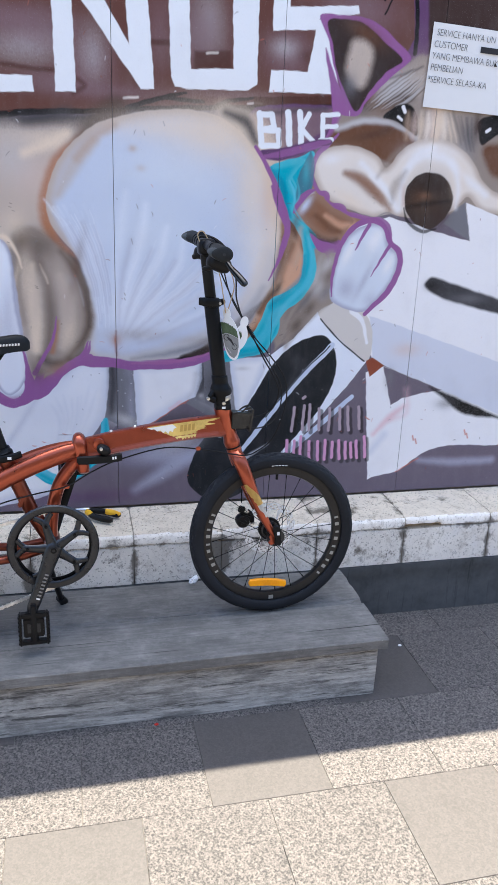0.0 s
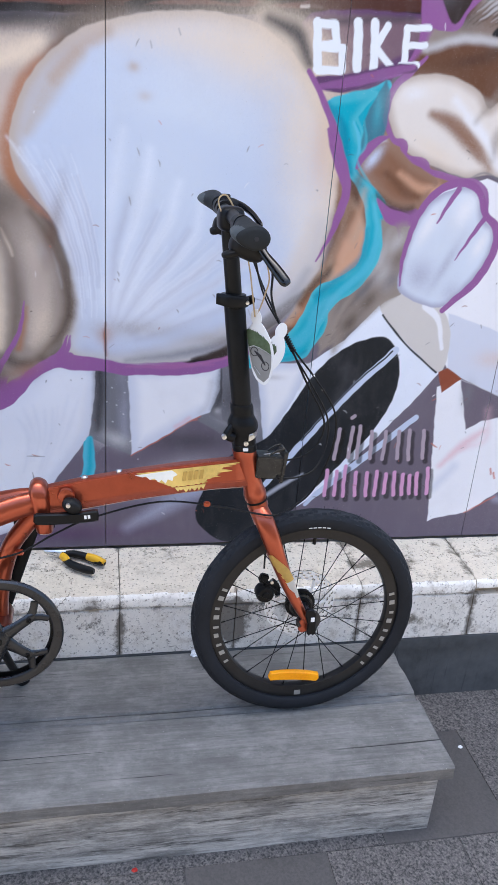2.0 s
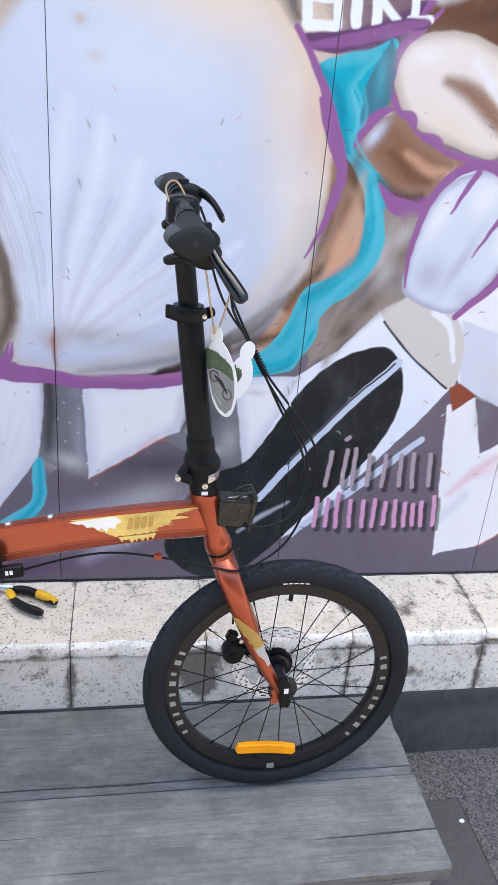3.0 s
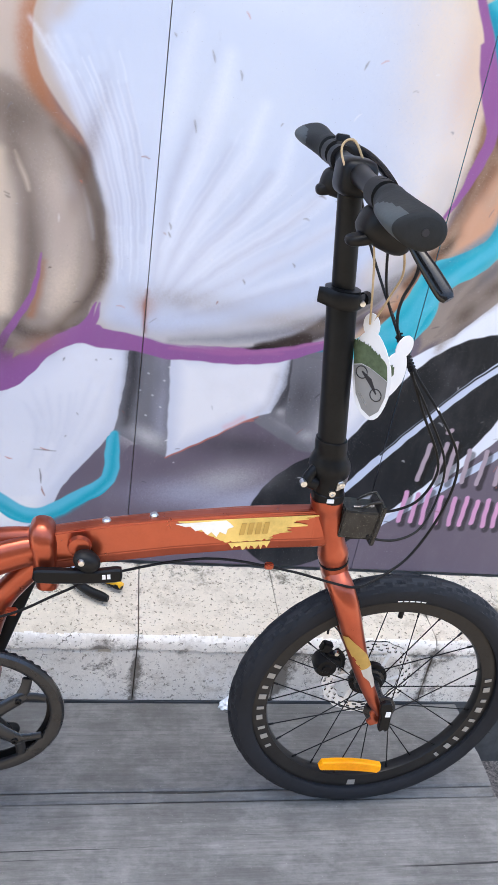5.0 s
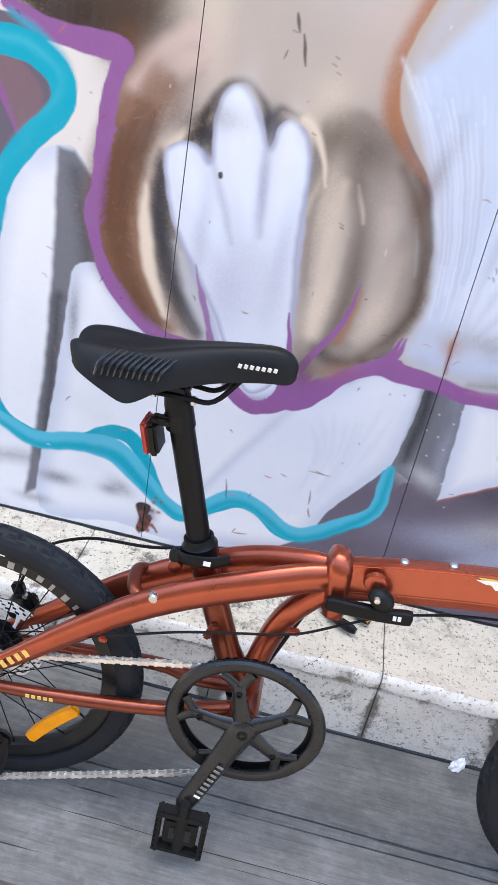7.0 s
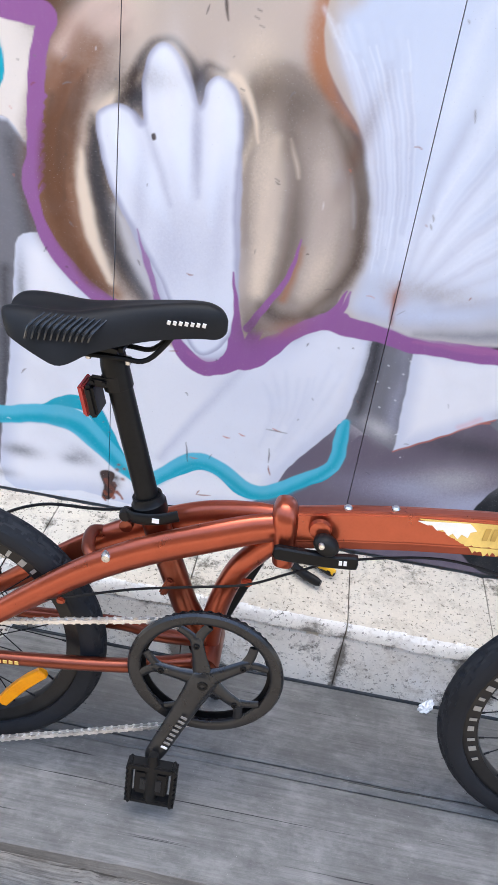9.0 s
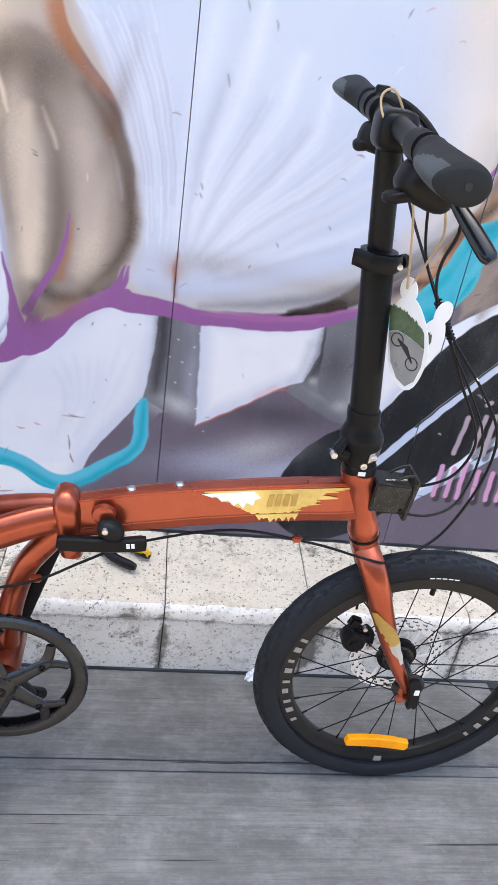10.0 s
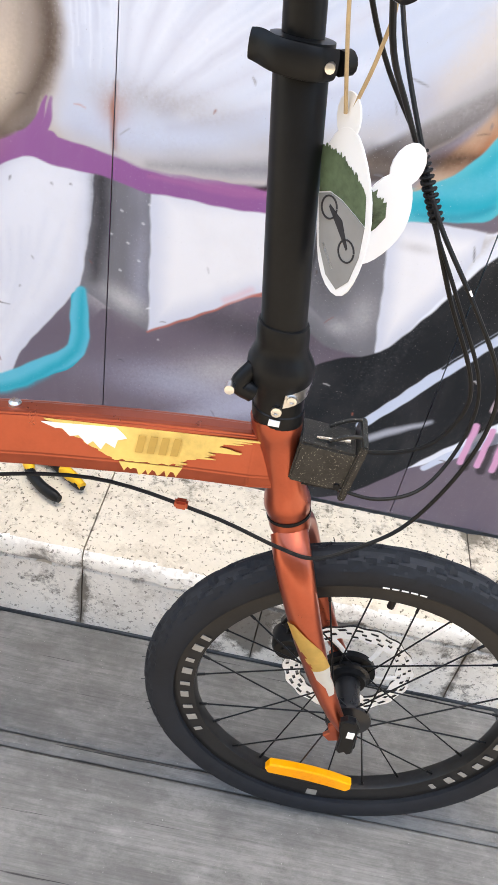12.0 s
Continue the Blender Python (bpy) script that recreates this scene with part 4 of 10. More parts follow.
# large white bars of the shop sign
fill([(-0.361, 1.688), (-0.302, 1.688), (-0.217, 1.690), (-0.215, 1.649), (-0.305, 1.644), (-0.364, 1.643)], 'LETTER', soft=0.0022, sharp=True)
fill([(-0.159, 1.958), (-0.106, 1.963), (-0.100, 1.656), (-0.156, 1.654)], 'LETTER', soft=0.0022, sharp=True)
fill([(-0.120, 1.942), (-0.053, 1.948), (0.120, 1.678), (0.081, 1.675)], 'LETTER', soft=0.0022, sharp=True)
fill([(0.035, 1.976), (0.096, 1.982), (0.120, 1.678), (0.081, 1.675), (0.048, 1.792)], 'LETTER', soft=0.0022, sharp=True)
fill([(0.157, 1.988), (0.215, 1.994), (0.225, 1.738), (0.350, 1.747), (0.339, 2.005), (0.419, 2.013), (0.422, 1.710), (0.396, 1.692), (0.211, 1.684), (0.179, 1.689), (0.167, 1.715)], 'LETTER', soft=0.0022, sharp=True)
fill([(0.460, 2.017), (0.508, 2.022), (0.512, 1.920), (0.720, 1.941), (0.724, 1.919), (0.625, 1.904), (0.603, 1.895), (0.601, 1.868), (0.463, 1.855)], 'LETTER', soft=0.0022, sharp=True)
fill([(0.600, 1.893), (0.625, 1.899), (0.646, 1.816), (0.682, 1.699), (0.460, 1.693), (0.462, 1.752), (0.576, 1.755), (0.593, 1.864)], 'LETTER', soft=0.0022, sharp=True)
# ground behind the animal
fill([(-0.399, 1.564), (-0.218, 1.586), (-0.015, 1.603), (0.065, 1.617), (-0.064, 1.567), (-0.219, 1.563), (-0.402, 1.527)], 'GREY_DARK', soft=0.008)
fill([(0.313, 1.633), (0.415, 1.639), (0.455, 1.541), (0.512, 1.479), (0.439, 1.492), (0.383, 1.569)], 'GREY_DARK', soft=0.008)
fill([(0.418, 1.646), (0.698, 1.666), (0.756, 1.629), (0.668, 1.584), (0.616, 1.546), (0.599, 1.483), (0.547, 1.497), (0.475, 1.494), (0.429, 1.537)], 'PURPLE_DARK', soft=0.004)
fill([(0.419, 1.636), (0.680, 1.658), (0.683, 1.625), (0.579, 1.563), (0.429, 1.537)], 'MAUVE', soft=0.006, a=0.8)
# body above the tail
fill([(-0.431, 1.531), (-0.219, 1.563), (-0.064, 1.566), (-0.129, 1.511), (-0.167, 1.449), (-0.189, 1.386), (-0.233, 1.291), (-0.451, 1.284)], 'BEIGE', soft=0.03)
spray(-0.175, 1.524, 0.084, 0.027, 'CREAM', 0.6)
spray(-0.226, 1.431, 0.067, 0.067, 'BLUSH', 0.5)
spray(-0.285, 1.474, 0.067, 0.067, 'GREY_LIGHT', 0.5)
stroke([(-0.080, 1.544), (-0.153, 1.480), (-0.188, 1.402), (-0.203, 1.315), (-0.171, 1.252)], (0.0235, 0.0336, 0.037, 0.0302, 0.0134), 'RUST', soft=0.016, a=0.7)
stroke([(0.010, 1.617), (-0.054, 1.571), (-0.103, 1.509)], (0.0672, 0.0605, 0.0336), 'UMBER', soft=0.03, a=0.85)
stroke([(-0.129, 1.600), (-0.186, 1.586), (-0.243, 1.574)], 0.0302, 'GREY_DARK', soft=0.025, a=0.7)
stroke([(-0.131, 1.545), (-0.190, 1.513), (-0.249, 1.488)], 0.0235, 'CREAM', soft=0.02, a=0.8)
# round belly
fill([(-0.064, 1.566), (0.000, 1.595), (0.081, 1.616), (0.163, 1.628), (0.246, 1.629), (0.313, 1.615), (0.383, 1.575), (0.438, 1.515), (0.485, 1.445), (0.513, 1.363), (0.523, 1.278), (0.513, 1.191), (0.486, 1.101), (0.442, 1.028), (0.369, 0.960), (0.277, 0.914), (0.167, 0.891), (0.059, 0.883), (-0.030, 0.884), (-0.079, 0.896), (-0.099, 0.924), (-0.087, 0.974), (-0.078, 1.044), (-0.084, 1.130), (-0.107, 1.196), (-0.147, 1.245), (-0.177, 1.284), (-0.195, 1.331), (-0.192, 1.386), (-0.170, 1.449), (-0.129, 1.511)], 'BLUE_WHITE', soft=0.004, rim='BEIGE', depth=0.045)
spray(0.298, 1.564, 0.151, 0.084, 'CREAM', 0.8)
spray(0.425, 1.427, 0.067, 0.151, 'CREAM', 0.75)
spray(0.451, 1.242, 0.050, 0.134, 'CREAM_WHITE', 0.7)
spray(0.163, 1.580, 0.185, 0.037, 'CREAM', 0.6)
spray(0.164, 1.416, 0.134, 0.101, 'SKY_WHITE', 0.8)
spray(0.079, 1.217, 0.118, 0.118, 'SKY_WHITE', 0.6)
spray(0.056, 1.516, 0.012, 0.010, 'TAN', 0.7)
spray(0.080, 1.463, 0.015, 0.010, 'TAN', 0.5)
spray(0.131, 0.934, 0.185, 0.030, 'GREY_LIGHT', 0.9)
spray(-0.003, 0.945, 0.037, 0.024, 'TAN', 0.55)
spray(-0.041, 1.181, 0.034, 0.101, 'GREY_BLUE', 0.35)
spray(-0.105, 1.278, 0.050, 0.050, 'GREY_BLUE', 0.3)
spray(0.404, 1.028, 0.084, 0.034, 'GREY_BLUE', 0.6)
fan([(-0.210, 1.364), (-0.153, 1.284), (-0.102, 1.177), (-0.069, 1.055), (-0.043, 0.944)], [(-0.063, 1.379), (-0.044, 1.291), (-0.029, 1.178), (-0.024, 1.060), (-0.022, 0.943)], 11, 0.0073, 'WHITE_COOL', soft=0.01, a=0.7, seed=2)
fan([(-0.194, 1.345), (-0.144, 1.269), (-0.097, 1.169), (-0.064, 1.055), (-0.040, 0.949)], [(-0.070, 1.364), (-0.047, 1.275), (-0.031, 1.169), (-0.026, 1.050), (-0.024, 0.951)], 12, 0.0042, 'GREY_BLUE', soft=0.007, a=0.55, seed=3)
fan([(-0.009, 0.947), (-0.001, 1.063), (0.026, 1.194), (0.048, 1.312)], [(0.045, 0.907), (0.167, 0.982), (0.264, 1.074), (0.303, 1.175)], 9, 0.021, 'WHITE_COOL', soft=0.018, a=0.7, seed=4)
fan([(-0.009, 0.947), (-0.001, 1.063), (0.026, 1.194), (0.048, 1.312)], [(0.045, 0.907), (0.167, 0.982), (0.287, 1.057), (0.390, 1.148)], 11, 0.0105, 'WHITE_COOL', soft=0.012, a=0.65, seed=24)
fan([(-0.004, 0.948), (0.007, 1.054), (0.037, 1.177), (0.061, 1.282)], [(0.044, 0.916), (0.157, 0.981), (0.255, 1.063), (0.290, 1.145)], 8, 0.0095, 'GREY_BLUE', soft=0.012, a=0.6, seed=5)
fan([(-0.009, 0.947), (-0.006, 1.062), (0.017, 1.192), (0.033, 1.294)], [(0.055, 0.904), (0.181, 0.957), (0.312, 1.039), (0.417, 1.122)], 8, 0.0084, 'GREY_LIGHT', soft=0.012, a=0.5, seed=25)
fan([(0.015, 1.016), (0.053, 1.107), (0.086, 1.227)], [(0.071, 0.940), (0.183, 1.014), (0.274, 1.124)], 3, 0.0052, 'PALE', soft=0.006, a=0.5, seed=6)
spray(0.070, 1.347, 0.008, 0.032, 'GREY_MID', 0.45)
spray(0.055, 1.269, 0.010, 0.017, 'GREY_MID', 0.35)
spray(0.024, 1.089, 0.006, 0.017, 'GREY_MID', 0.5)
spray(0.177, 0.916, 0.178, 0.027, 'GREY_LIGHT', 0.85)
spray(0.264, 0.960, 0.095, 0.042, 'PALE', 0.7)
spray(0.483, 1.398, 0.032, 0.095, 'COPPER_PALE', 0.55)
spray(0.512, 1.336, 0.017, 0.042, 'RUST', 0.35)
stroke([(0.113, 1.342), (0.117, 1.329)], 0.0025, 'GREY_MID', soft=0.002, a=0.55)
stroke([(0.062, 1.233), (0.065, 1.220)], 0.0025, 'GREY_MID', soft=0.002, a=0.55)
stroke([(0.023, 1.117), (0.026, 1.104)], 0.0025, 'GREY_MID', soft=0.002, a=0.55)
stroke([(0.071, 1.388), (0.075, 1.376)], 0.0025, 'GREY_MID', soft=0.002, a=0.55)
stroke([(0.089, 1.565), (0.092, 1.553)], 0.0025, 'GREY_MID', soft=0.002, a=0.55)
stroke([(0.146, 1.594), (0.150, 1.582)], 0.0025, 'GREY_MID', soft=0.002, a=0.55)
stroke([(0.324, 1.633), (0.422, 1.583), (0.480, 1.489), (0.500, 1.382), (0.498, 1.270), (0.461, 1.153), (0.387, 1.041)], (0.0504, 0.0739, 0.0739, 0.0672, 0.0605, 0.0571, 0.0336), 'CREAM', soft=0.03, a=0.55)
stroke([(-0.036, 0.923), (0.089, 0.930), (0.242, 0.958), (0.362, 1.024)], (0.0403, 0.0605, 0.0672, 0.0403), 'GREY_BLUE', soft=0.025, a=0.75)
stroke([(0.072, 0.906), (0.225, 0.923), (0.329, 0.962)], 0.0202, 'GREY_MID', soft=0.016, a=0.5)
stroke([(-0.058, 1.529), (-0.117, 1.457), (-0.160, 1.380)], (0.0302, 0.037, 0.0235), 'BEIGE', soft=0.02, a=0.7)
stroke([(0.002, 1.575), (-0.058, 1.536), (-0.104, 1.483)], 0.0235, 'TAN', soft=0.016, a=0.6)
stroke([(0.467, 1.120), (0.431, 1.050), (0.363, 0.980)], (0.0168, 0.0302, 0.0168), 'GREY_MID', soft=0.016, a=0.55)
spray(0.138, 1.380, 0.151, 0.151, 'SKY_WHITE', 0.5)
spray(-0.036, 1.235, 0.050, 0.101, 'WHITE_COOL', 0.5)
# ribbon and ground between belly and face
fill([(0.516, 1.330), (0.549, 1.313), (0.594, 1.245), (0.605, 1.175), (0.551, 1.111), (0.507, 1.056), (0.444, 0.973), (0.398, 0.945), (0.495, 1.101), (0.522, 1.191)], 'TAN_DARK', soft=0.008)
stroke([(0.560, 1.279), (0.574, 1.210), (0.539, 1.156)], 0.0302, 'UMBER', soft=0.02, a=0.7)
stroke([(0.557, 1.174), (0.514, 1.101), (0.462, 1.010)], 0.0302, 'COPPER_PALE', soft=0.016, a=0.8)
fill([(0.639, 1.229), (0.714, 1.248), (0.714, 1.066), (0.654, 1.025), (0.579, 0.969), (0.519, 0.931), (0.518, 1.028), (0.610, 1.102)], 'GREY_WARM', soft=0.008)
spray(0.649, 1.094, 0.037, 0.044, 'GREY_LIGHT', 0.7)
spray(0.576, 1.029, 0.027, 0.034, 'GREY_DARK', 0.6)
fill([(0.478, 1.429), (0.525, 1.406), (0.541, 1.347), (0.578, 1.297), (0.550, 1.296), (0.521, 1.321)], 'PURPLE', soft=0.004)
fill([(0.602, 1.483), (0.654, 1.411), (0.784, 1.341), (0.748, 1.311), (0.714, 1.248), (0.638, 1.237), (0.605, 1.315), (0.573, 1.365)], 'TAN_DARK', soft=0.006)
stroke([(0.581, 1.391), (0.607, 1.409)], 0.0235, 'GREY_LIGHT', soft=0.014, a=0.9)
stroke([(0.602, 1.358), (0.689, 1.326), (0.747, 1.319)], 0.0336, 'COPPER_PALE', soft=0.02, a=0.85)
stroke([(0.628, 1.376), (0.726, 1.345)], 0.0235, 'BROWN', soft=0.02, a=0.7)
stroke([(0.605, 1.315), (0.674, 1.274), (0.695, 1.248)], 0.0269, 'GREY_LIGHT', soft=0.016, a=0.7)
fill([(0.626, 1.272), (0.712, 1.274), (0.719, 1.239), (0.687, 1.230), (0.683, 1.206), (0.668, 1.233), (0.640, 1.220)], 'PURPLE', soft=0.003)
fill([(0.480, 1.491), (0.546, 1.507), (0.608, 1.536), (0.608, 1.484), (0.572, 1.436), (0.572, 1.382), (0.604, 1.324), (0.639, 1.281), (0.652, 1.211), (0.636, 1.139), (0.591, 1.093), (0.536, 1.047), (0.525, 0.973), (0.485, 0.922), (0.410, 0.891), (0.344, 0.876), (0.297, 0.871), (0.300, 0.909), (0.427, 0.943), (0.481, 1.001), (0.497, 1.056), (0.561, 1.111), (0.606, 1.157), (0.614, 1.210), (0.599, 1.263), (0.568, 1.305), (0.533, 1.356), (0.520, 1.422), (0.498, 1.462)], 'TEAL', soft=0.003, rim='TEAL_LIGHT', depth=0.012)
fill([(0.591, 1.519), (0.603, 1.532), (0.611, 1.434), (0.580, 1.408), (0.562, 1.449)], 'TEAL_GREY', soft=0.005)
stroke([(0.544, 1.456), (0.560, 1.424), (0.551, 1.373)], 0.0067, 'TEAL_LIGHT', soft=0.004)
stroke([(0.330, 1.629), (0.392, 1.606), (0.426, 1.553)], (0.0155, 0.031, 0.0213), 'GREY_DARK', soft=0.018, a=0.85)
stroke([(0.441, 1.634), (0.547, 1.646), (0.639, 1.657)], 0.0136, 'GREY_DARK', soft=0.012, a=0.6)
fill([(0.626, 1.822), (0.662, 1.749), (0.698, 1.693), (0.748, 1.651), (0.708, 1.613), (0.660, 1.561), (0.597, 1.537), (0.470, 1.505), (0.450, 1.522), (0.581, 1.552), (0.645, 1.579), (0.661, 1.657)], 'PURPLE', soft=0.004)
spray(0.580, 0.962, 0.039, 0.017, 'GREY_DARK', 0.7, 25)
spray(0.656, 1.144, 0.016, 0.035, 'GREY_LIGHT', 0.6)
spray(0.618, 1.013, 0.014, 0.019, 'GREY_MID', 0.6)
# head with ear, eyes, muzzle and nose
fill([(0.702, 1.666), (0.753, 1.661), (0.820, 1.737), (0.888, 1.796), (0.969, 1.825), (1.246, 1.732), (1.449, 1.303), (1.229, 1.333), (1.099, 1.365), (0.899, 1.359), (0.695, 1.488), (0.644, 1.543), (0.668, 1.584)], 'GREY_WARM', soft=0.008)
spray(0.857, 1.739, 0.101, 0.042, 'GREY_LIGHT', 0.6)
spray(0.967, 1.762, 0.067, 0.067, 'BEIGE', 0.6)
spray(0.827, 1.674, 0.067, 0.030, 'BROWN', 0.6)
spray(0.753, 1.669, 0.034, 0.024, 'GREY_DARK', 0.5)
spray(1.063, 1.622, 0.050, 0.067, 'BEIGE', 0.7)
spray(1.127, 1.592, 0.034, 0.067, 'GREY_MID', 0.6)
spray(0.889, 1.702, 0.037, 0.013, 'BROWN_DEEP', 0.8)
spray(1.004, 1.627, 0.030, 0.101, 'BLUSH', 0.8)
fan([(0.753, 1.661), (0.838, 1.738), (0.934, 1.804)], [(0.847, 1.659), (0.918, 1.695), (0.973, 1.747)], 9, 0.0067, 'UMBER', soft=0.004, a=0.7, seed=13)
fan([(0.762, 1.670), (0.839, 1.730), (0.934, 1.799)], [(0.865, 1.668), (0.927, 1.704), (0.977, 1.763)], 8, 0.0067, 'GREY_LIGHT', soft=0.004, a=0.7, seed=14)
fan([(0.962, 1.682), (0.965, 1.625), (0.951, 1.583)], [(1.057, 1.671), (1.081, 1.607), (1.101, 1.566)], 8, 0.0101, 'CREAM', soft=0.006, a=0.6, seed=15)
fan([(1.055, 1.680), (1.089, 1.607), (1.112, 1.558)], [(1.135, 1.676), (1.141, 1.610), (1.165, 1.543)], 6, 0.0101, 'GREY_DARK', soft=0.008, a=0.6, seed=16)
stroke([(0.837, 1.753), (0.890, 1.773), (0.944, 1.795)], 0.0067, 'GREY_DARK', soft=0.006, a=0.5)
fill([(0.604, 1.905), (0.659, 1.912), (0.730, 1.912), (0.794, 1.896), (0.853, 1.855), (0.900, 1.820), (0.888, 1.796), (0.837, 1.753), (0.770, 1.686), (0.746, 1.645), (0.681, 1.649), (0.688, 1.697), (0.657, 1.772), (0.633, 1.845)], 'PURPLE', soft=0.003)
fill([(0.629, 1.892), (0.686, 1.903), (0.750, 1.892), (0.817, 1.848), (0.874, 1.806), (0.825, 1.771), (0.776, 1.715), (0.739, 1.656), (0.698, 1.705), (0.666, 1.765), (0.648, 1.832)], 'UMBER_DARK', soft=0.004)
spray(0.752, 1.870, 0.067, 0.027, 'BROWN', 0.7, -25)
fill([(0.714, 1.849), (0.754, 1.847), (0.778, 1.819), (0.771, 1.764), (0.751, 1.724), (0.720, 1.730), (0.698, 1.767), (0.700, 1.813)], 'BEIGE', soft=0.016)
spray(0.714, 1.730, 0.024, 0.034, 'GREY_MID', 0.6)
fill([(0.638, 1.547), (0.685, 1.605), (0.775, 1.629), (0.870, 1.621), (0.947, 1.583), (0.919, 1.531), (0.863, 1.512), (0.803, 1.534), (0.726, 1.552), (0.671, 1.542)], 'BROWN', soft=0.008)
stroke([(0.685, 1.605), (0.775, 1.632), (0.879, 1.625), (0.947, 1.589)], 0.0168, 'GREY_LIGHT', soft=0.012, a=0.7)
fill([(0.611, 1.484), (0.618, 1.517), (0.644, 1.543), (0.698, 1.557), (0.764, 1.554), (0.823, 1.530), (0.855, 1.498), (0.897, 1.550), (0.951, 1.583), (1.018, 1.595), (1.101, 1.571), (1.158, 1.526), (1.204, 1.467), (1.275, 1.434), (1.382, 1.429), (1.394, 1.366), (1.269, 1.371), (1.200, 1.383), (1.153, 1.421), (1.125, 1.402), (1.098, 1.374), (1.021, 1.345), (0.940, 1.351), (0.879, 1.358), (0.822, 1.349), (0.733, 1.371), (0.674, 1.394), (0.634, 1.427)], 'CREAM_WHITE', soft=0.004, rim='BEIGE', depth=0.025)
stroke([(0.718, 1.480), (0.782, 1.458), (0.845, 1.409), (0.878, 1.372)], (0.0134, 0.0302, 0.0269, 0.0134), 'TAN_DARK', soft=0.016, a=0.85)
stroke([(0.768, 1.508), (0.851, 1.444), (0.907, 1.373)], 0.0168, 'WHITE', soft=0.016, a=0.8)
stroke([(0.923, 1.498), (0.956, 1.542), (1.012, 1.566)], 0.0202, 'WHITE', soft=0.016, a=0.8)
stroke([(1.077, 1.522), (1.145, 1.473), (1.213, 1.432)], 0.0235, 'WHITE', soft=0.016, a=0.7)
stroke([(0.913, 1.446), (0.927, 1.395)], 0.0168, 'BLUSH', soft=0.012, a=0.7)
stroke([(0.910, 1.351), (0.869, 1.362), (0.832, 1.348), (0.782, 1.355)], 0.005, 'GREY_MID', soft=0.004, a=0.6)
fill([(0.930, 1.386), (0.929, 1.438), (0.960, 1.477), (1.002, 1.491), (1.053, 1.483), (1.088, 1.445), (1.098, 1.401), (1.080, 1.356), (1.044, 1.324), (1.014, 1.315), (0.979, 1.326), (0.950, 1.352)], 'UMBER_DARK', soft=0.004)
spray(0.992, 1.415, 0.037, 0.030, 'BROWN', 0.8)
spray(1.030, 1.354, 0.027, 0.017, 'GREY_DARK', 0.6)
fill([(0.826, 1.645), (0.864, 1.676), (0.904, 1.688), (0.937, 1.664), (0.947, 1.599), (0.919, 1.611), (0.868, 1.636)], 'INK', soft=0.005)
stroke([(0.892, 1.678), (0.899, 1.665)], 0.0118, 'WHITE', soft=0.003)
stroke([(0.878, 1.648), (0.891, 1.640)], 0.0084, 'WHITE', soft=0.003)
fill([(1.154, 1.652), (1.196, 1.670), (1.256, 1.675), (1.303, 1.636), (1.225, 1.614), (1.180, 1.581), (1.161, 1.611)], 'INK', soft=0.005)
stroke([(1.187, 1.622), (1.198, 1.630)], 0.0101, 'WHITE', soft=0.003)
spray(1.151, 1.636, 0.013, 0.044, 'BROWN_DEEP', 0.8)
fill([(1.183, 1.575), (1.249, 1.590), (1.334, 1.582), (1.348, 1.499), (1.246, 1.486), (1.204, 1.519)], 'BROWN', soft=0.014)
stroke([(0.613, 1.490), (0.612, 1.454), (0.635, 1.418), (0.660, 1.411), (0.669, 1.386), (0.714, 1.374), (0.734, 1.357), (0.783, 1.347), (0.822, 1.343)], (0.0118, 0.0134, 0.0118, 0.0202, 0.0134, 0.0202, 0.0134, 0.0151, 0.0067), 'PURPLE', soft=0.002)
stroke([(0.611, 1.487), (0.621, 1.524), (0.652, 1.554), (0.686, 1.589)], (0.0134, 0.0151, 0.0134, 0.0067), 'PURPLE', soft=0.002)
# pale arrow, hand and cap
fill([(0.719, 1.195), (0.786, 1.320), (0.880, 1.350), (0.983, 1.326), (1.041, 1.310), (1.178, 1.281), (1.147, 1.403), (1.310, 1.354), (1.435, 1.376), (1.589, 0.560), (1.387, 0.653), (1.187, 0.742), (1.002, 0.818), (0.868, 0.882), (0.820, 0.953), (0.710, 1.066)], 'WHITE', soft=0.003, sharp=True)
fill([(1.075, 1.336), (1.110, 1.380), (1.145, 1.406), (1.178, 1.281)], 'GREY_MID', soft=0.004, sharp=True)
fill([(0.843, 1.029), (0.939, 1.001), (1.543, 0.803), (1.589, 0.560), (1.387, 0.653), (1.187, 0.742), (1.002, 0.818), (0.868, 0.882)], 'PALE', soft=0.004, sharp=True)
spray(0.991, 0.912, 0.050, 0.024, 'BLUSH', 0.5)
fill([(1.034, 1.129), (1.041, 1.152), (1.065, 1.160), (1.131, 1.142), (1.315, 1.090), (1.451, 1.055), (1.460, 1.001), (1.324, 1.037), (1.184, 1.069), (1.084, 1.097)], 'GREY_DARK', soft=0.006)
spray(1.058, 1.133, 0.024, 0.017, 'INK', 0.7)
spray(1.202, 1.089, 0.067, 0.017, 'GREY_MID', 0.5)
fill([(0.709, 1.076), (0.706, 1.158), (0.718, 1.248), (0.752, 1.311), (0.803, 1.338), (0.866, 1.337), (0.889, 1.302), (0.886, 1.259), (0.918, 1.238), (0.925, 1.184), (0.893, 1.120), (0.851, 1.058), (0.813, 1.029), (0.750, 1.057)], 'LILAC', soft=0.004)
stroke([(0.786, 1.312), (0.749, 1.249), (0.732, 1.159)], (0.0235, 0.0336, 0.0235), 'WHITE_COOL', soft=0.014)
stroke([(0.856, 1.305), (0.822, 1.250), (0.799, 1.178)], (0.0235, 0.0302, 0.0235), 'WHITE_COOL', soft=0.014)
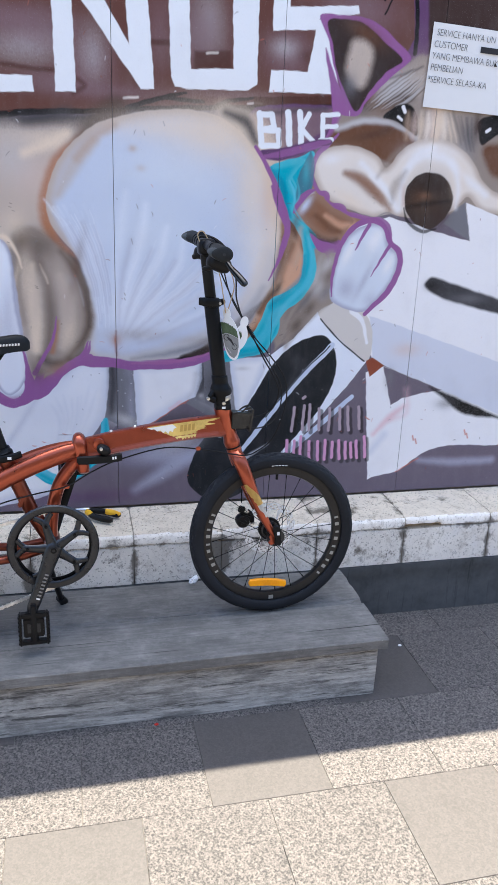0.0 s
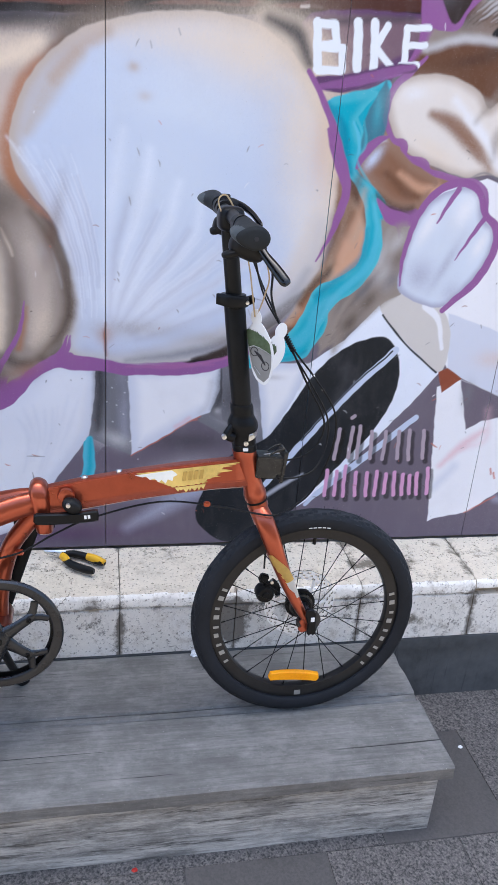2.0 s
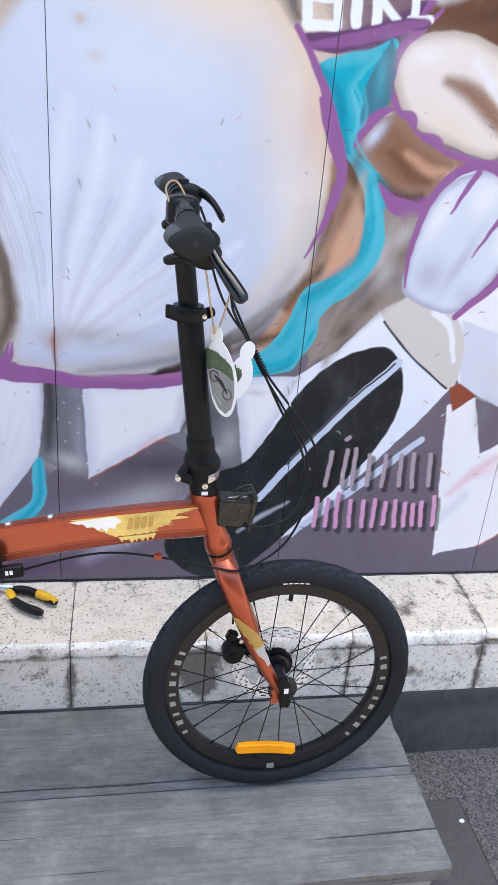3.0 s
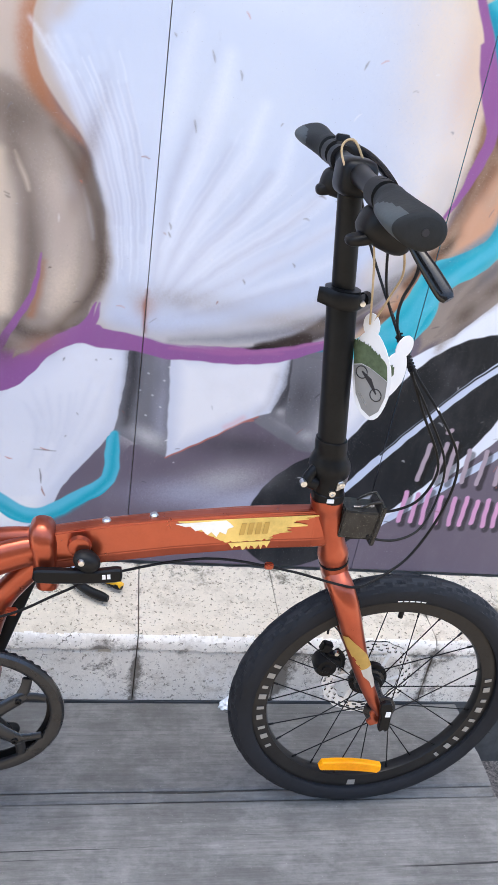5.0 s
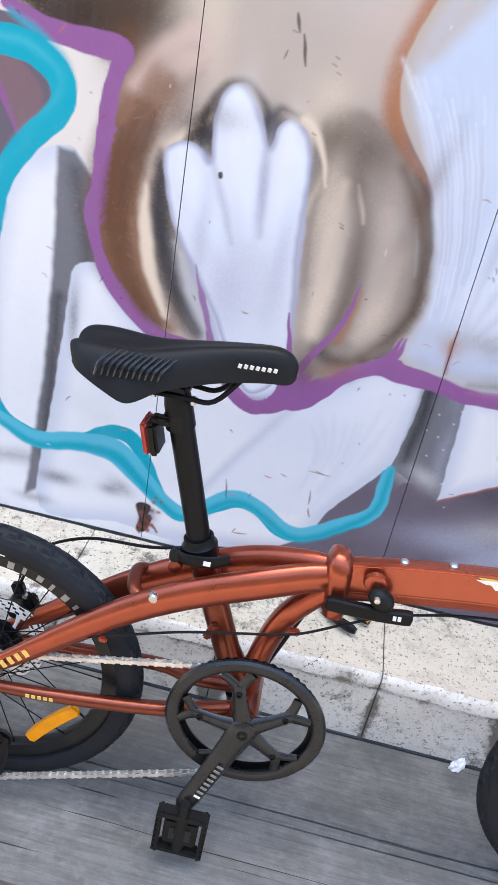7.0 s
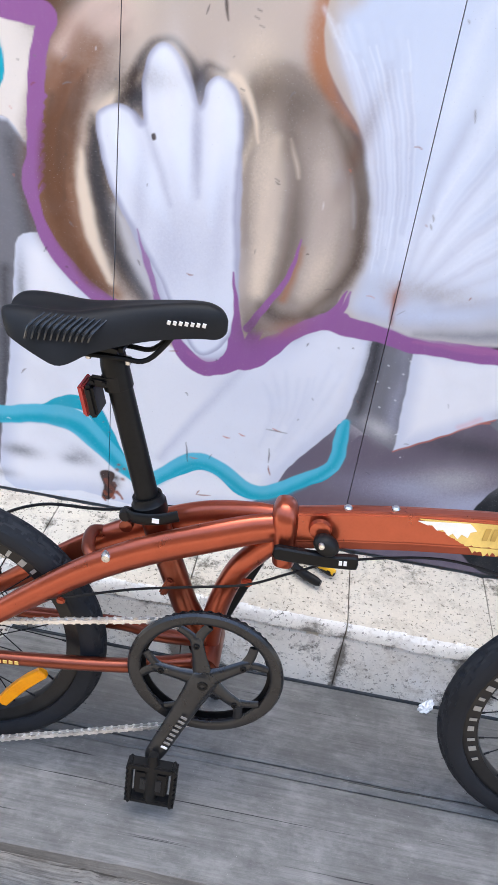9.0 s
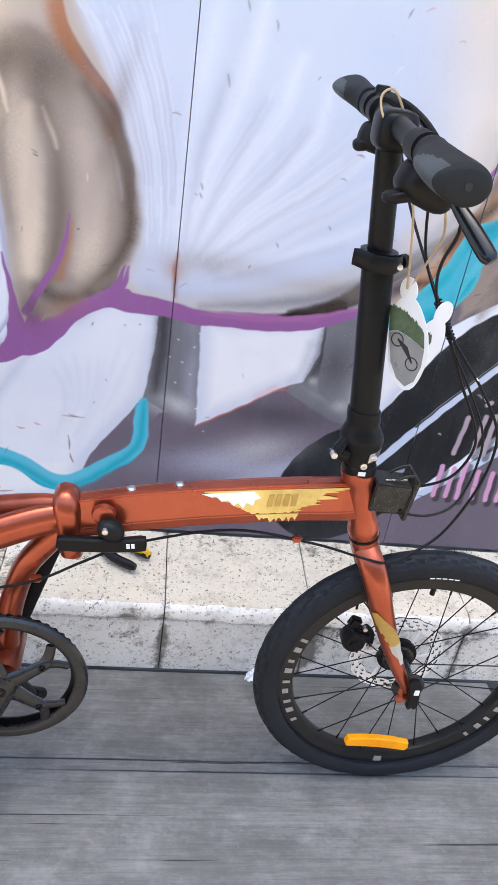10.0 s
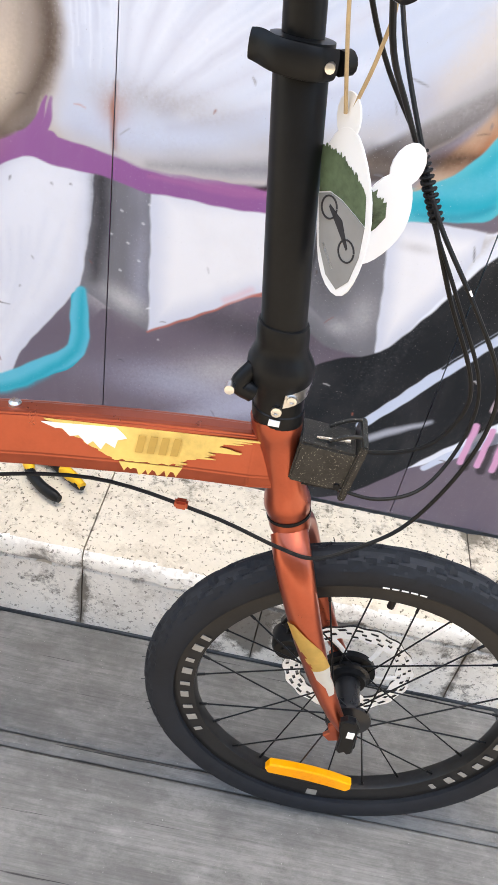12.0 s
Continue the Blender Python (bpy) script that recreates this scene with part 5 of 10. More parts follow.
stroke([(0.899, 1.216), (0.861, 1.160), (0.826, 1.104)], (0.0168, 0.0235, 0.0168), 'WHITE_COOL', soft=0.012)
spray(0.755, 1.122, 0.034, 0.050, 'GREY_BLUE', 0.7)
stroke([(0.823, 1.336), (0.797, 1.303), (0.771, 1.264)], (0.0101, 0.0134, 0.0067), 'PURPLE', soft=0.002)
stroke([(0.707, 1.103), (0.707, 1.194), (0.728, 1.275), (0.770, 1.323), (0.832, 1.343), (0.879, 1.323), (0.893, 1.274), (0.925, 1.235), (0.924, 1.171), (0.891, 1.105), (0.841, 1.052), (0.819, 1.029)], (0.0034, 0.0101, 0.0134, 0.0134, 0.0134, 0.0134, 0.0134, 0.0134, 0.0151, 0.0151, 0.0151, 0.0067), 'PURPLE', soft=0.002)
stroke([(0.886, 1.259), (0.865, 1.215), (0.841, 1.160)], (0.0101, 0.0101, 0.005), 'PURPLE', soft=0.002)
# striped can
fill([(0.376, 0.876), (0.496, 0.893), (0.580, 0.954), (0.657, 1.042), (0.721, 0.972), (0.848, 0.874), (0.776, 0.755), (0.682, 0.635), (0.566, 0.525), (0.446, 0.457), (0.363, 0.565), (0.381, 0.725)], 'WHITE_COOL', soft=0.003, sharp=True)
fill([(0.362, 0.876), (0.502, 0.890), (0.474, 0.825), (0.414, 0.783), (0.365, 0.784)], 'GREY_LIGHT', soft=0.01, sharp=True)
fill([(0.422, 0.562), (0.437, 0.684), (0.475, 0.801), (0.546, 0.878), (0.611, 0.938), (0.662, 0.965), (0.703, 0.953), (0.732, 0.895), (0.737, 0.826), (0.704, 0.757), (0.638, 0.682), (0.561, 0.598), (0.475, 0.497), (0.435, 0.478)], 'INK_BLUE', soft=0.003)
fill([(0.252, 0.533), (0.268, 0.589), (0.331, 0.627), (0.410, 0.614), (0.499, 0.641), (0.561, 0.598), (0.506, 0.496), (0.427, 0.436), (0.327, 0.438), (0.270, 0.476)], 'INK_BLUE', soft=0.003)
stroke([(0.721, 0.930), (0.628, 0.822), (0.516, 0.691), (0.425, 0.583)], (0.0118, 0.0118, 0.0118, 0.0101), 'BLUE_WHITE', soft=0.002)
stroke([(0.693, 0.930), (0.608, 0.834), (0.514, 0.725)], 0.005, 'BLUE_WHITE', soft=0.002)
fill([(0.680, 0.666), (0.774, 0.776), (0.848, 0.874), (0.898, 0.411), (0.449, 0.392), (0.506, 0.485), (0.604, 0.576)], 'GREY_PURPLE', soft=0.003, sharp=True)
stroke([(0.672, 0.636), (0.584, 0.556), (0.526, 0.495)], (0.0101, 0.0118, 0.0101), 'BLUE_WHITE', soft=0.003)
fill([(0.662, 1.044), (0.729, 1.078), (0.789, 1.067), (0.833, 1.029), (0.859, 0.972), (0.860, 0.904), (0.844, 0.874), (0.783, 0.918), (0.722, 0.968), (0.679, 1.010)], 'CAP_GREY', soft=0.003)
stroke([(0.781, 1.044), (0.819, 1.010), (0.842, 0.937)], (0.0235, 0.0134, 0.0101), 'WHITE', soft=0.004)
stroke([(0.670, 1.019), (0.739, 0.949), (0.838, 0.874)], 0.005, 'INK_BLUE', soft=0.002)
# blocks under the purple line
fill([(-0.020, 0.862), (0.058, 0.857), (0.278, 0.881), (0.381, 0.879), (0.384, 0.645), (0.323, 0.566), (-0.018, 0.600)], 'GREY_PURPLE', soft=0.003, sharp=True)
fill([(-0.023, 0.866), (0.062, 0.861), (0.068, 0.679), (0.024, 0.657), (-0.034, 0.694)], 'GREY_DARK', soft=0.003, sharp=True)
stroke([(-0.016, 0.693), (0.024, 0.673), (0.064, 0.679)], 0.037, 'GREY_LIGHT', soft=0.03, a=0.6)
fill([(0.058, 0.859), (0.282, 0.879), (0.261, 0.790), (0.198, 0.734), (0.109, 0.690), (0.068, 0.675)], 'WHITE', soft=0.003, sharp=True, rim='PALE', depth=0.03)
fill([(0.282, 0.879), (0.381, 0.879), (0.383, 0.675), (0.316, 0.683), (0.224, 0.737), (0.261, 0.786)], 'GREY_MID', soft=0.004, sharp=True)
spray(0.325, 0.861, 0.050, 0.042, 'GREY_DARK', 0.85)
stroke([(0.224, 0.741), (0.198, 0.732), (0.109, 0.688)], 0.0034, 'SALMON', soft=0.003, a=0.7)
fill([(-0.297, 0.385), (-0.166, 0.488), (-0.032, 0.630), (-0.007, 0.668), (0.224, 0.739), (0.320, 0.683), (0.255, 0.569), (0.267, 0.445), (0.449, 0.392), (0.913, 0.433), (0.924, 0.320), (-0.388, 0.340)], 'GREY_PURPLE', soft=0.004, sharp=True)
stroke([(0.055, 0.440), (0.169, 0.512), (0.303, 0.588)], (0.0168, 0.0437, 0.0336), 'GREY_BLUE', soft=0.03, a=0.8)
spray(-0.114, 0.425, 0.202, 0.024, 'PURPLE_DARK', 0.5)
fill([(0.162, 0.880), (0.240, 0.907), (0.299, 0.931), (0.300, 0.892), (0.241, 0.879)], 'INK', soft=0.005)
stroke([(-0.187, 0.864), (-0.100, 0.885), (-0.004, 0.875), (0.094, 0.866), (0.185, 0.871), (0.259, 0.888), (0.311, 0.908)], (0.0235, 0.0286, 0.0286, 0.0286, 0.0252, 0.0218, 0.0101), 'PURPLE', soft=0.002)
spray(0.167, 0.871, 0.067, 0.007, 'PINK_PURPLE', 0.5)
spray(0.195, 0.553, 0.178, 0.032, 'GREY_BLUE', 0.6)
spray(0.211, 0.683, 0.115, 0.027, 'GREY_DARK', 0.6)
spray(0.039, 0.701, 0.027, 0.032, 'GREY_LIGHT', 0.65)
spray(0.014, 0.818, 0.025, 0.042, 'INK', 0.5)
spray(0.335, 0.818, 0.032, 0.032, 'INK', 0.6)
spray(0.301, 0.760, 0.032, 0.021, 'GREY_LIGHT', 0.5)
stroke([(-0.006, 0.963), (-0.000, 0.916), (0.001, 0.884)], (0.0032, 0.0084, 0.0032), 'RUST_DARK', soft=0.008, a=0.85)
spray(0.236, 0.877, 0.073, 0.007, 'PINK_PURPLE', 0.6)
fan([(-0.229, 0.756), (-0.189, 0.688), (-0.209, 0.573)], [(-0.050, 0.818), (-0.095, 0.696), (-0.155, 0.564)], 8, 0.0105, 'PALE', soft=0.01, a=0.5, seed=17)
# folded strip under the purple line
fill([(-0.024, 0.865), (0.056, 0.868), (0.053, 0.854), (0.063, 0.645), (-0.042, 0.693), (-0.030, 0.772), (-0.023, 0.834)], 'GREY_MID', soft=0.003, sharp=True)
stroke([(-0.014, 0.858), (-0.015, 0.788), (-0.020, 0.714)], (0.0231, 0.0231, 0.0147), 'GREY_DARK', soft=0.016, a=0.95)
stroke([(0.037, 0.854), (0.042, 0.772), (0.046, 0.698)], (0.0147, 0.0189, 0.0189), 'GREY_BLUE', soft=0.02, a=0.5)
spray(0.025, 0.688, 0.036, 0.017, 'GREY_LIGHT', 0.8, -25)
spray(0.032, 0.818, 0.015, 0.042, 'GREY_MID', 0.7)
fill([(0.051, 0.867), (0.278, 0.889), (0.279, 0.868), (0.276, 0.823), (0.257, 0.763), (0.231, 0.752), (0.141, 0.696), (0.063, 0.645)], 'WHITE', soft=0.003, sharp=True, rim='PALE', depth=0.04)
stroke([(0.255, 0.839), (0.246, 0.783), (0.229, 0.759)], 0.0105, 'GREY_LIGHT', soft=0.014, a=0.5)
stroke([(0.063, 0.644), (0.141, 0.694), (0.191, 0.728), (0.231, 0.750)], 0.0032, 'SALMON', soft=0.003, a=0.75)
stroke([(0.170, 0.722), (0.204, 0.745)], 0.0084, 'SALMON_PALE', soft=0.008, a=0.6)
fill([(0.274, 0.888), (0.370, 0.902), (0.418, 0.737), (0.391, 0.700), (0.352, 0.680), (0.309, 0.722), (0.253, 0.756), (0.276, 0.823)], 'GREY_MID', soft=0.004, sharp=True)
stroke([(0.283, 0.868), (0.283, 0.824), (0.266, 0.769)], (0.0168, 0.0231, 0.0126), 'GREY_DARK', soft=0.016, a=0.9)
spray(0.319, 0.848, 0.042, 0.027, 'INK', 0.6)
spray(0.322, 0.749, 0.032, 0.021, 'GREY_LIGHT', 0.55)
spray(0.273, 0.765, 0.010, 0.008, 'GREY_LIGHT', 0.6)
fill([(0.279, 0.881), (0.363, 0.883), (0.377, 0.863), (0.398, 0.667), (0.345, 0.696), (0.286, 0.742), (0.281, 0.810)], 'GREY_MID', soft=0.003, sharp=True)
spray(0.309, 0.799, 0.033, 0.050, 'GREY_DARK', 0.6)
spray(0.363, 0.741, 0.020, 0.033, 'GREY_LIGHT', 0.5)
spray(0.336, 0.716, 0.017, 0.013, 'GREY_LIGHT', 0.5)
fill([(0.364, 0.887), (0.487, 0.893), (0.489, 0.865), (0.465, 0.798), (0.432, 0.730), (0.399, 0.665)], 'WHITE', soft=0.003, sharp=True, rim='PALE', depth=0.03)
spray(0.409, 0.854, 0.025, 0.007, 'GREY_LIGHT', 0.6)
# black can with pale stripes
fill([(0.232, 0.461), (0.249, 0.545), (0.271, 0.596), (0.301, 0.630), (0.342, 0.664), (0.402, 0.690), (0.451, 0.760), (0.491, 0.833), (0.534, 0.891), (0.580, 0.931), (0.632, 0.955), (0.684, 0.956), (0.718, 0.936), (0.737, 0.873), (0.730, 0.797), (0.686, 0.705), (0.623, 0.628), (0.542, 0.536), (0.478, 0.464), (0.404, 0.399), (0.309, 0.388)], 'INK_BLUE', soft=0.003)
spray(0.606, 0.873, 0.067, 0.024, 'GREY_DARK', 0.35, -40)
spray(0.471, 0.608, 0.067, 0.034, 'GREY_DARK', 0.3, -45)
stroke([(0.718, 0.930), (0.610, 0.815), (0.505, 0.683), (0.409, 0.555)], (0.0202, 0.0185, 0.0185, 0.0151), 'BLUE_WHITE', soft=0.002)
stroke([(0.711, 0.928), (0.606, 0.821), (0.497, 0.684)], 0.0042, 'INK_BLUE', soft=0.002)
stroke([(0.805, 0.750), (0.681, 0.638), (0.571, 0.541), (0.538, 0.510)], (0.0151, 0.0185, 0.0168, 0.0101), 'BLUE_WHITE', soft=0.002)
stroke([(0.399, 0.507), (0.445, 0.546), (0.510, 0.587)], (0.005, 0.0118, 0.005), 'PALE', soft=0.006, a=0.6)
# purple line over the blocks
stroke([(-0.142, 0.877), (-0.112, 0.886), (-0.071, 0.882), (-0.009, 0.879), (0.045, 0.870), (0.098, 0.871), (0.161, 0.874), (0.204, 0.874), (0.254, 0.890), (0.304, 0.904), (0.374, 0.926)], (0.0273, 0.0315, 0.0336, 0.0315, 0.0315, 0.0294, 0.0315, 0.0273, 0.0189, 0.0147, 0.0084), 'PURPLE', soft=0.002)
stroke([(0.013, 0.875), (0.076, 0.873), (0.159, 0.883), (0.202, 0.882)], 0.0095, 'PINK_PURPLE', soft=0.008, a=0.5)
stroke([(0.202, 0.880), (0.283, 0.903), (0.363, 0.926)], 0.0063, 'PINK_PURPLE', soft=0.006, a=0.7)
# pale limb at the lower edge
fill([(0.891, 0.438), (0.848, 0.834), (0.913, 0.856), (1.139, 0.768), (1.430, 0.650), (1.583, 0.594), (1.633, 0.325), (0.900, 0.344)], 'WHITE', soft=0.003, sharp=True)
fill([(0.844, 0.874), (0.868, 0.886), (0.913, 0.858), (0.864, 0.818)], 'RUST_DARK', soft=0.003, sharp=True)
fill([(0.911, 0.856), (1.145, 0.766), (1.053, 0.753), (0.994, 0.738), (0.953, 0.714)], 'GREY_PURPLE', soft=0.004, sharp=True)
spray(0.938, 0.813, 0.017, 0.034, 'GREY_MID', 0.6)
fill([(1.104, 0.777), (1.386, 0.660), (1.535, 0.589), (1.387, 0.651), (1.288, 0.663), (1.217, 0.686), (1.154, 0.736)], 'INK', soft=0.008)
spray(1.168, 0.715, 0.040, 0.020, 'GREY_DARK', 0.5)
stroke([(0.896, 0.607), (0.954, 0.668), (1.004, 0.709)], (0.0101, 0.0235, 0.0134), 'SALMON_PALE', soft=0.016, a=0.7)
stroke([(0.955, 0.658), (1.017, 0.687), (1.007, 0.771)], 0.0134, 'SALMON_PALE', soft=0.02, a=0.4)
stroke([(0.891, 0.543), (0.939, 0.605)], 0.0235, 'PALE', soft=0.02, a=0.7)
stroke([(1.050, 0.597), (1.056, 0.580)], 0.005, 'SALMON', soft=0.003, a=0.8)
stroke([(1.062, 0.584), (1.069, 0.566)], 0.005, 'SALMON', soft=0.003, a=0.8)
stroke([(1.255, 0.612), (1.262, 0.594)], 0.005, 'SALMON', soft=0.003, a=0.8)
stroke([(1.266, 0.598), (1.273, 0.580)], 0.005, 'SALMON', soft=0.003, a=0.8)
fill([(0.891, 0.434), (0.999, 0.460), (1.061, 0.503), (1.124, 0.540), (1.213, 0.554), (1.329, 0.549), (1.597, 0.518), (1.638, 0.300), (0.900, 0.344)], 'GREY_PURPLE', soft=0.003)
stroke([(1.084, 0.502), (1.222, 0.489), (1.385, 0.489)], (0.0134, 0.0269, 0.0235), 'GREY_BLUE', soft=0.02, a=0.7)
stroke([(0.999, 0.460), (1.083, 0.509)], 0.005, 'SALMON', soft=0.003, a=0.6)
# sprayed bars of the artists' marks
stroke([(0.601, 0.621), (0.606, 0.708)], 0.0153, 'INK', soft=0.005, a=0.7)
stroke([(0.639, 0.624), (0.641, 0.711)], 0.0153, 'INK', soft=0.005, a=0.7)
stroke([(0.663, 0.623), (0.661, 0.714)], 0.0153, 'INK', soft=0.005, a=0.7)
stroke([(0.701, 0.623), (0.695, 0.700)], 0.0158, 'INK', soft=0.005, a=0.7)
stroke([(0.737, 0.619), (0.735, 0.700)], 0.0158, 'INK', soft=0.005, a=0.7)
stroke([(0.778, 0.622), (0.772, 0.700)], 0.0158, 'INK', soft=0.005, a=0.7)
stroke([(0.811, 0.618), (0.801, 0.703)], 0.0157, 'INK', soft=0.005, a=0.7)
stroke([(0.852, 0.621), (0.841, 0.703)], 0.0162, 'INK', soft=0.005, a=0.7)
stroke([(0.593, 0.630), (0.598, 0.716)], (0.0102, 0.0128, 0.0102), 'MARK_GREY', soft=0.002)
stroke([(0.631, 0.633), (0.633, 0.720)], (0.0102, 0.0128, 0.0102), 'MARK_GREY', soft=0.002)
stroke([(0.655, 0.632), (0.653, 0.723)], (0.0102, 0.0128, 0.0102), 'MARK_GREY', soft=0.002)
stroke([(0.693, 0.632), (0.687, 0.709)], (0.0105, 0.0131, 0.0105), 'MARK_GREY', soft=0.002)
stroke([(0.728, 0.628), (0.727, 0.709)], (0.0102, 0.0128, 0.0102), 'MARK_GREY', soft=0.002)
stroke([(0.770, 0.631), (0.763, 0.708)], (0.0105, 0.0131, 0.0105), 'MARK_GREY', soft=0.002)
stroke([(0.802, 0.627), (0.792, 0.712)], (0.0105, 0.0131, 0.0105), 'MARK_GREY', soft=0.002)
stroke([(0.843, 0.630), (0.833, 0.711)], (0.0105, 0.0131, 0.0105), 'MARK_GREY', soft=0.002)
stroke([(0.587, 0.514), (0.586, 0.589)], 0.0158, 'INK', soft=0.005, a=0.7)
stroke([(0.614, 0.513), (0.613, 0.585)], 0.0153, 'INK', soft=0.005, a=0.7)
stroke([(0.639, 0.508), (0.635, 0.599)], 0.0158, 'INK', soft=0.005, a=0.7)
stroke([(0.672, 0.511), (0.667, 0.581)], 0.0158, 'INK', soft=0.005, a=0.7)
stroke([(0.704, 0.510), (0.698, 0.580)], 0.0158, 'INK', soft=0.005, a=0.7)
stroke([(0.729, 0.510), (0.726, 0.583)], 0.0158, 'INK', soft=0.005, a=0.7)
stroke([(0.757, 0.516), (0.754, 0.575)], 0.0158, 'INK', soft=0.005, a=0.7)
stroke([(0.785, 0.512), (0.778, 0.578)], 0.0162, 'INK', soft=0.005, a=0.7)
stroke([(0.808, 0.511), (0.804, 0.574)], 0.0162, 'INK', soft=0.005, a=0.7)
stroke([(0.829, 0.514), (0.824, 0.570)], 0.0162, 'INK', soft=0.005, a=0.7)
stroke([(0.852, 0.510), (0.843, 0.577)], 0.0162, 'INK', soft=0.005, a=0.7)
stroke([(0.883, 0.513), (0.873, 0.591)], 0.0162, 'INK', soft=0.005, a=0.7)
stroke([(0.579, 0.523), (0.578, 0.598)], (0.0105, 0.0131, 0.0105), 'MARK_PINK', soft=0.002)
stroke([(0.606, 0.522), (0.605, 0.594)], (0.0102, 0.0128, 0.0102), 'MARK_PINK', soft=0.002)
stroke([(0.631, 0.518), (0.627, 0.608)], (0.0102, 0.0128, 0.0102), 'MARK_PINK', soft=0.002)
stroke([(0.664, 0.521), (0.659, 0.590)], (0.0102, 0.0128, 0.0102), 'MARK_PINK', soft=0.002)
stroke([(0.696, 0.520), (0.690, 0.589)], (0.0105, 0.0131, 0.0105), 'MARK_PINK', soft=0.002)
stroke([(0.721, 0.519), (0.718, 0.592)], (0.0105, 0.0131, 0.0105), 'MARK_PINK', soft=0.002)
stroke([(0.748, 0.526), (0.745, 0.584)], (0.0108, 0.0135, 0.0108), 'MARK_PINK', soft=0.002)
stroke([(0.776, 0.521), (0.769, 0.588)], (0.0108, 0.0135, 0.0108), 'MARK_PINK', soft=0.002)
stroke([(0.799, 0.521), (0.795, 0.583)], (0.0108, 0.0135, 0.0108), 'MARK_PINK', soft=0.002)
stroke([(0.821, 0.524), (0.815, 0.579)], (0.0108, 0.0135, 0.0108), 'MARK_PINK', soft=0.002)
stroke([(0.843, 0.520), (0.834, 0.586)], (0.0108, 0.0135, 0.0108), 'MARK_PINK', soft=0.002)
stroke([(0.874, 0.523), (0.864, 0.600)], (0.0108, 0.0135, 0.0108), 'MARK_PINK', soft=0.002)
stroke([(0.628, 0.747), (0.634, 0.752)], 0.0102, 'MARK_GREY', soft=0.002)
# white letters under the sign
stroke([(0.433, 1.631), (0.444, 1.544)], 0.0185, 'LETTER', soft=0.002, smooth=False)
stroke([(0.433, 1.629), (0.471, 1.632), (0.480, 1.598), (0.442, 1.588)], 0.0168, 'LETTER', soft=0.002, smooth=False)
stroke([(0.442, 1.588), (0.495, 1.588), (0.497, 1.546), (0.441, 1.544)], 0.0168, 'LETTER', soft=0.002, smooth=False)
stroke([(0.522, 1.639), (0.531, 1.553)], 0.0202, 'LETTER', soft=0.002, smooth=False)
stroke([(0.559, 1.642), (0.569, 1.552)], 0.0185, 'LETTER', soft=0.002, smooth=False)
stroke([(0.588, 1.640), (0.566, 1.598)], 0.0151, 'LETTER', soft=0.002, smooth=False)
stroke([(0.562, 1.601), (0.608, 1.562)], 0.0151, 'LETTER', soft=0.002, smooth=False)
stroke([(0.631, 1.638), (0.637, 1.567)], 0.0151, 'LETTER', soft=0.002, smooth=False)
stroke([(0.631, 1.638), (0.681, 1.644)], 0.0134, 'LETTER', soft=0.002, smooth=False)
stroke([(0.634, 1.605), (0.677, 1.611)], 0.0134, 'LETTER', soft=0.002, smooth=False)
stroke([(0.629, 1.566), (0.665, 1.571)], 0.0151, 'LETTER', soft=0.002, smooth=False)
# purple outline and ribbon
stroke([(-0.810, 1.339), (-0.760, 1.319), (-0.700, 1.309), (-0.654, 1.307), (-0.622, 1.303), (-0.631, 1.268), (-0.640, 1.217), (-0.644, 1.161), (-0.649, 1.098), (-0.656, 1.049), (-0.644, 0.993), (-0.619, 0.943), (-0.570, 0.890), (-0.513, 0.854), (-0.454, 0.852)], (0.0194, 0.0291, 0.0349, 0.0388, 0.0349, 0.0272, 0.0291, 0.0272, 0.0233, 0.0291, 0.0213, 0.0272, 0.0291, 0.0272, 0.0097), 'PURPLE', soft=0.002)
stroke([(-0.839, 1.244), (-0.814, 1.203), (-0.788, 1.156)], 0.0155, 'PURPLE', soft=0.002)
fill([(-0.867, 1.255), (-0.810, 1.269), (-0.762, 1.241), (-0.752, 1.201), (-0.785, 1.152), (-0.800, 1.176), (-0.829, 1.238)], 'MAUVE', soft=0.006)
stroke([(-0.876, 1.282), (-0.810, 1.287), (-0.759, 1.278), (-0.720, 1.248), (-0.721, 1.199), (-0.770, 1.146), (-0.819, 1.073), (-0.840, 0.962), (-0.855, 0.807), (-0.851, 0.689), (-0.812, 0.604), (-0.733, 0.578), (-0.661, 0.591), (-0.593, 0.626), (-0.545, 0.623), (-0.511, 0.572), (-0.473, 0.500), (-0.427, 0.467), (-0.366, 0.506), (-0.312, 0.536), (-0.269, 0.525), (-0.220, 0.486), (-0.168, 0.491), (-0.113, 0.529), (-0.059, 0.564), (-0.044, 0.606), (-0.044, 0.678)], (0.0485, 0.0466, 0.0446, 0.0446, 0.0427, 0.0388, 0.0388, 0.033, 0.0291, 0.0291, 0.031, 0.0272, 0.0233, 0.031, 0.0349, 0.0291, 0.0291, 0.0291, 0.0291, 0.0291, 0.0291, 0.0252, 0.0252, 0.0252, 0.0252, 0.0252, 0.0194), 'TEAL', soft=0.002)
stroke([(-0.838, 1.292), (-0.763, 1.285), (-0.715, 1.241), (-0.761, 1.170), (-0.829, 1.081)], 0.0116, 'TEAL_LIGHT', soft=0.01, a=0.7)
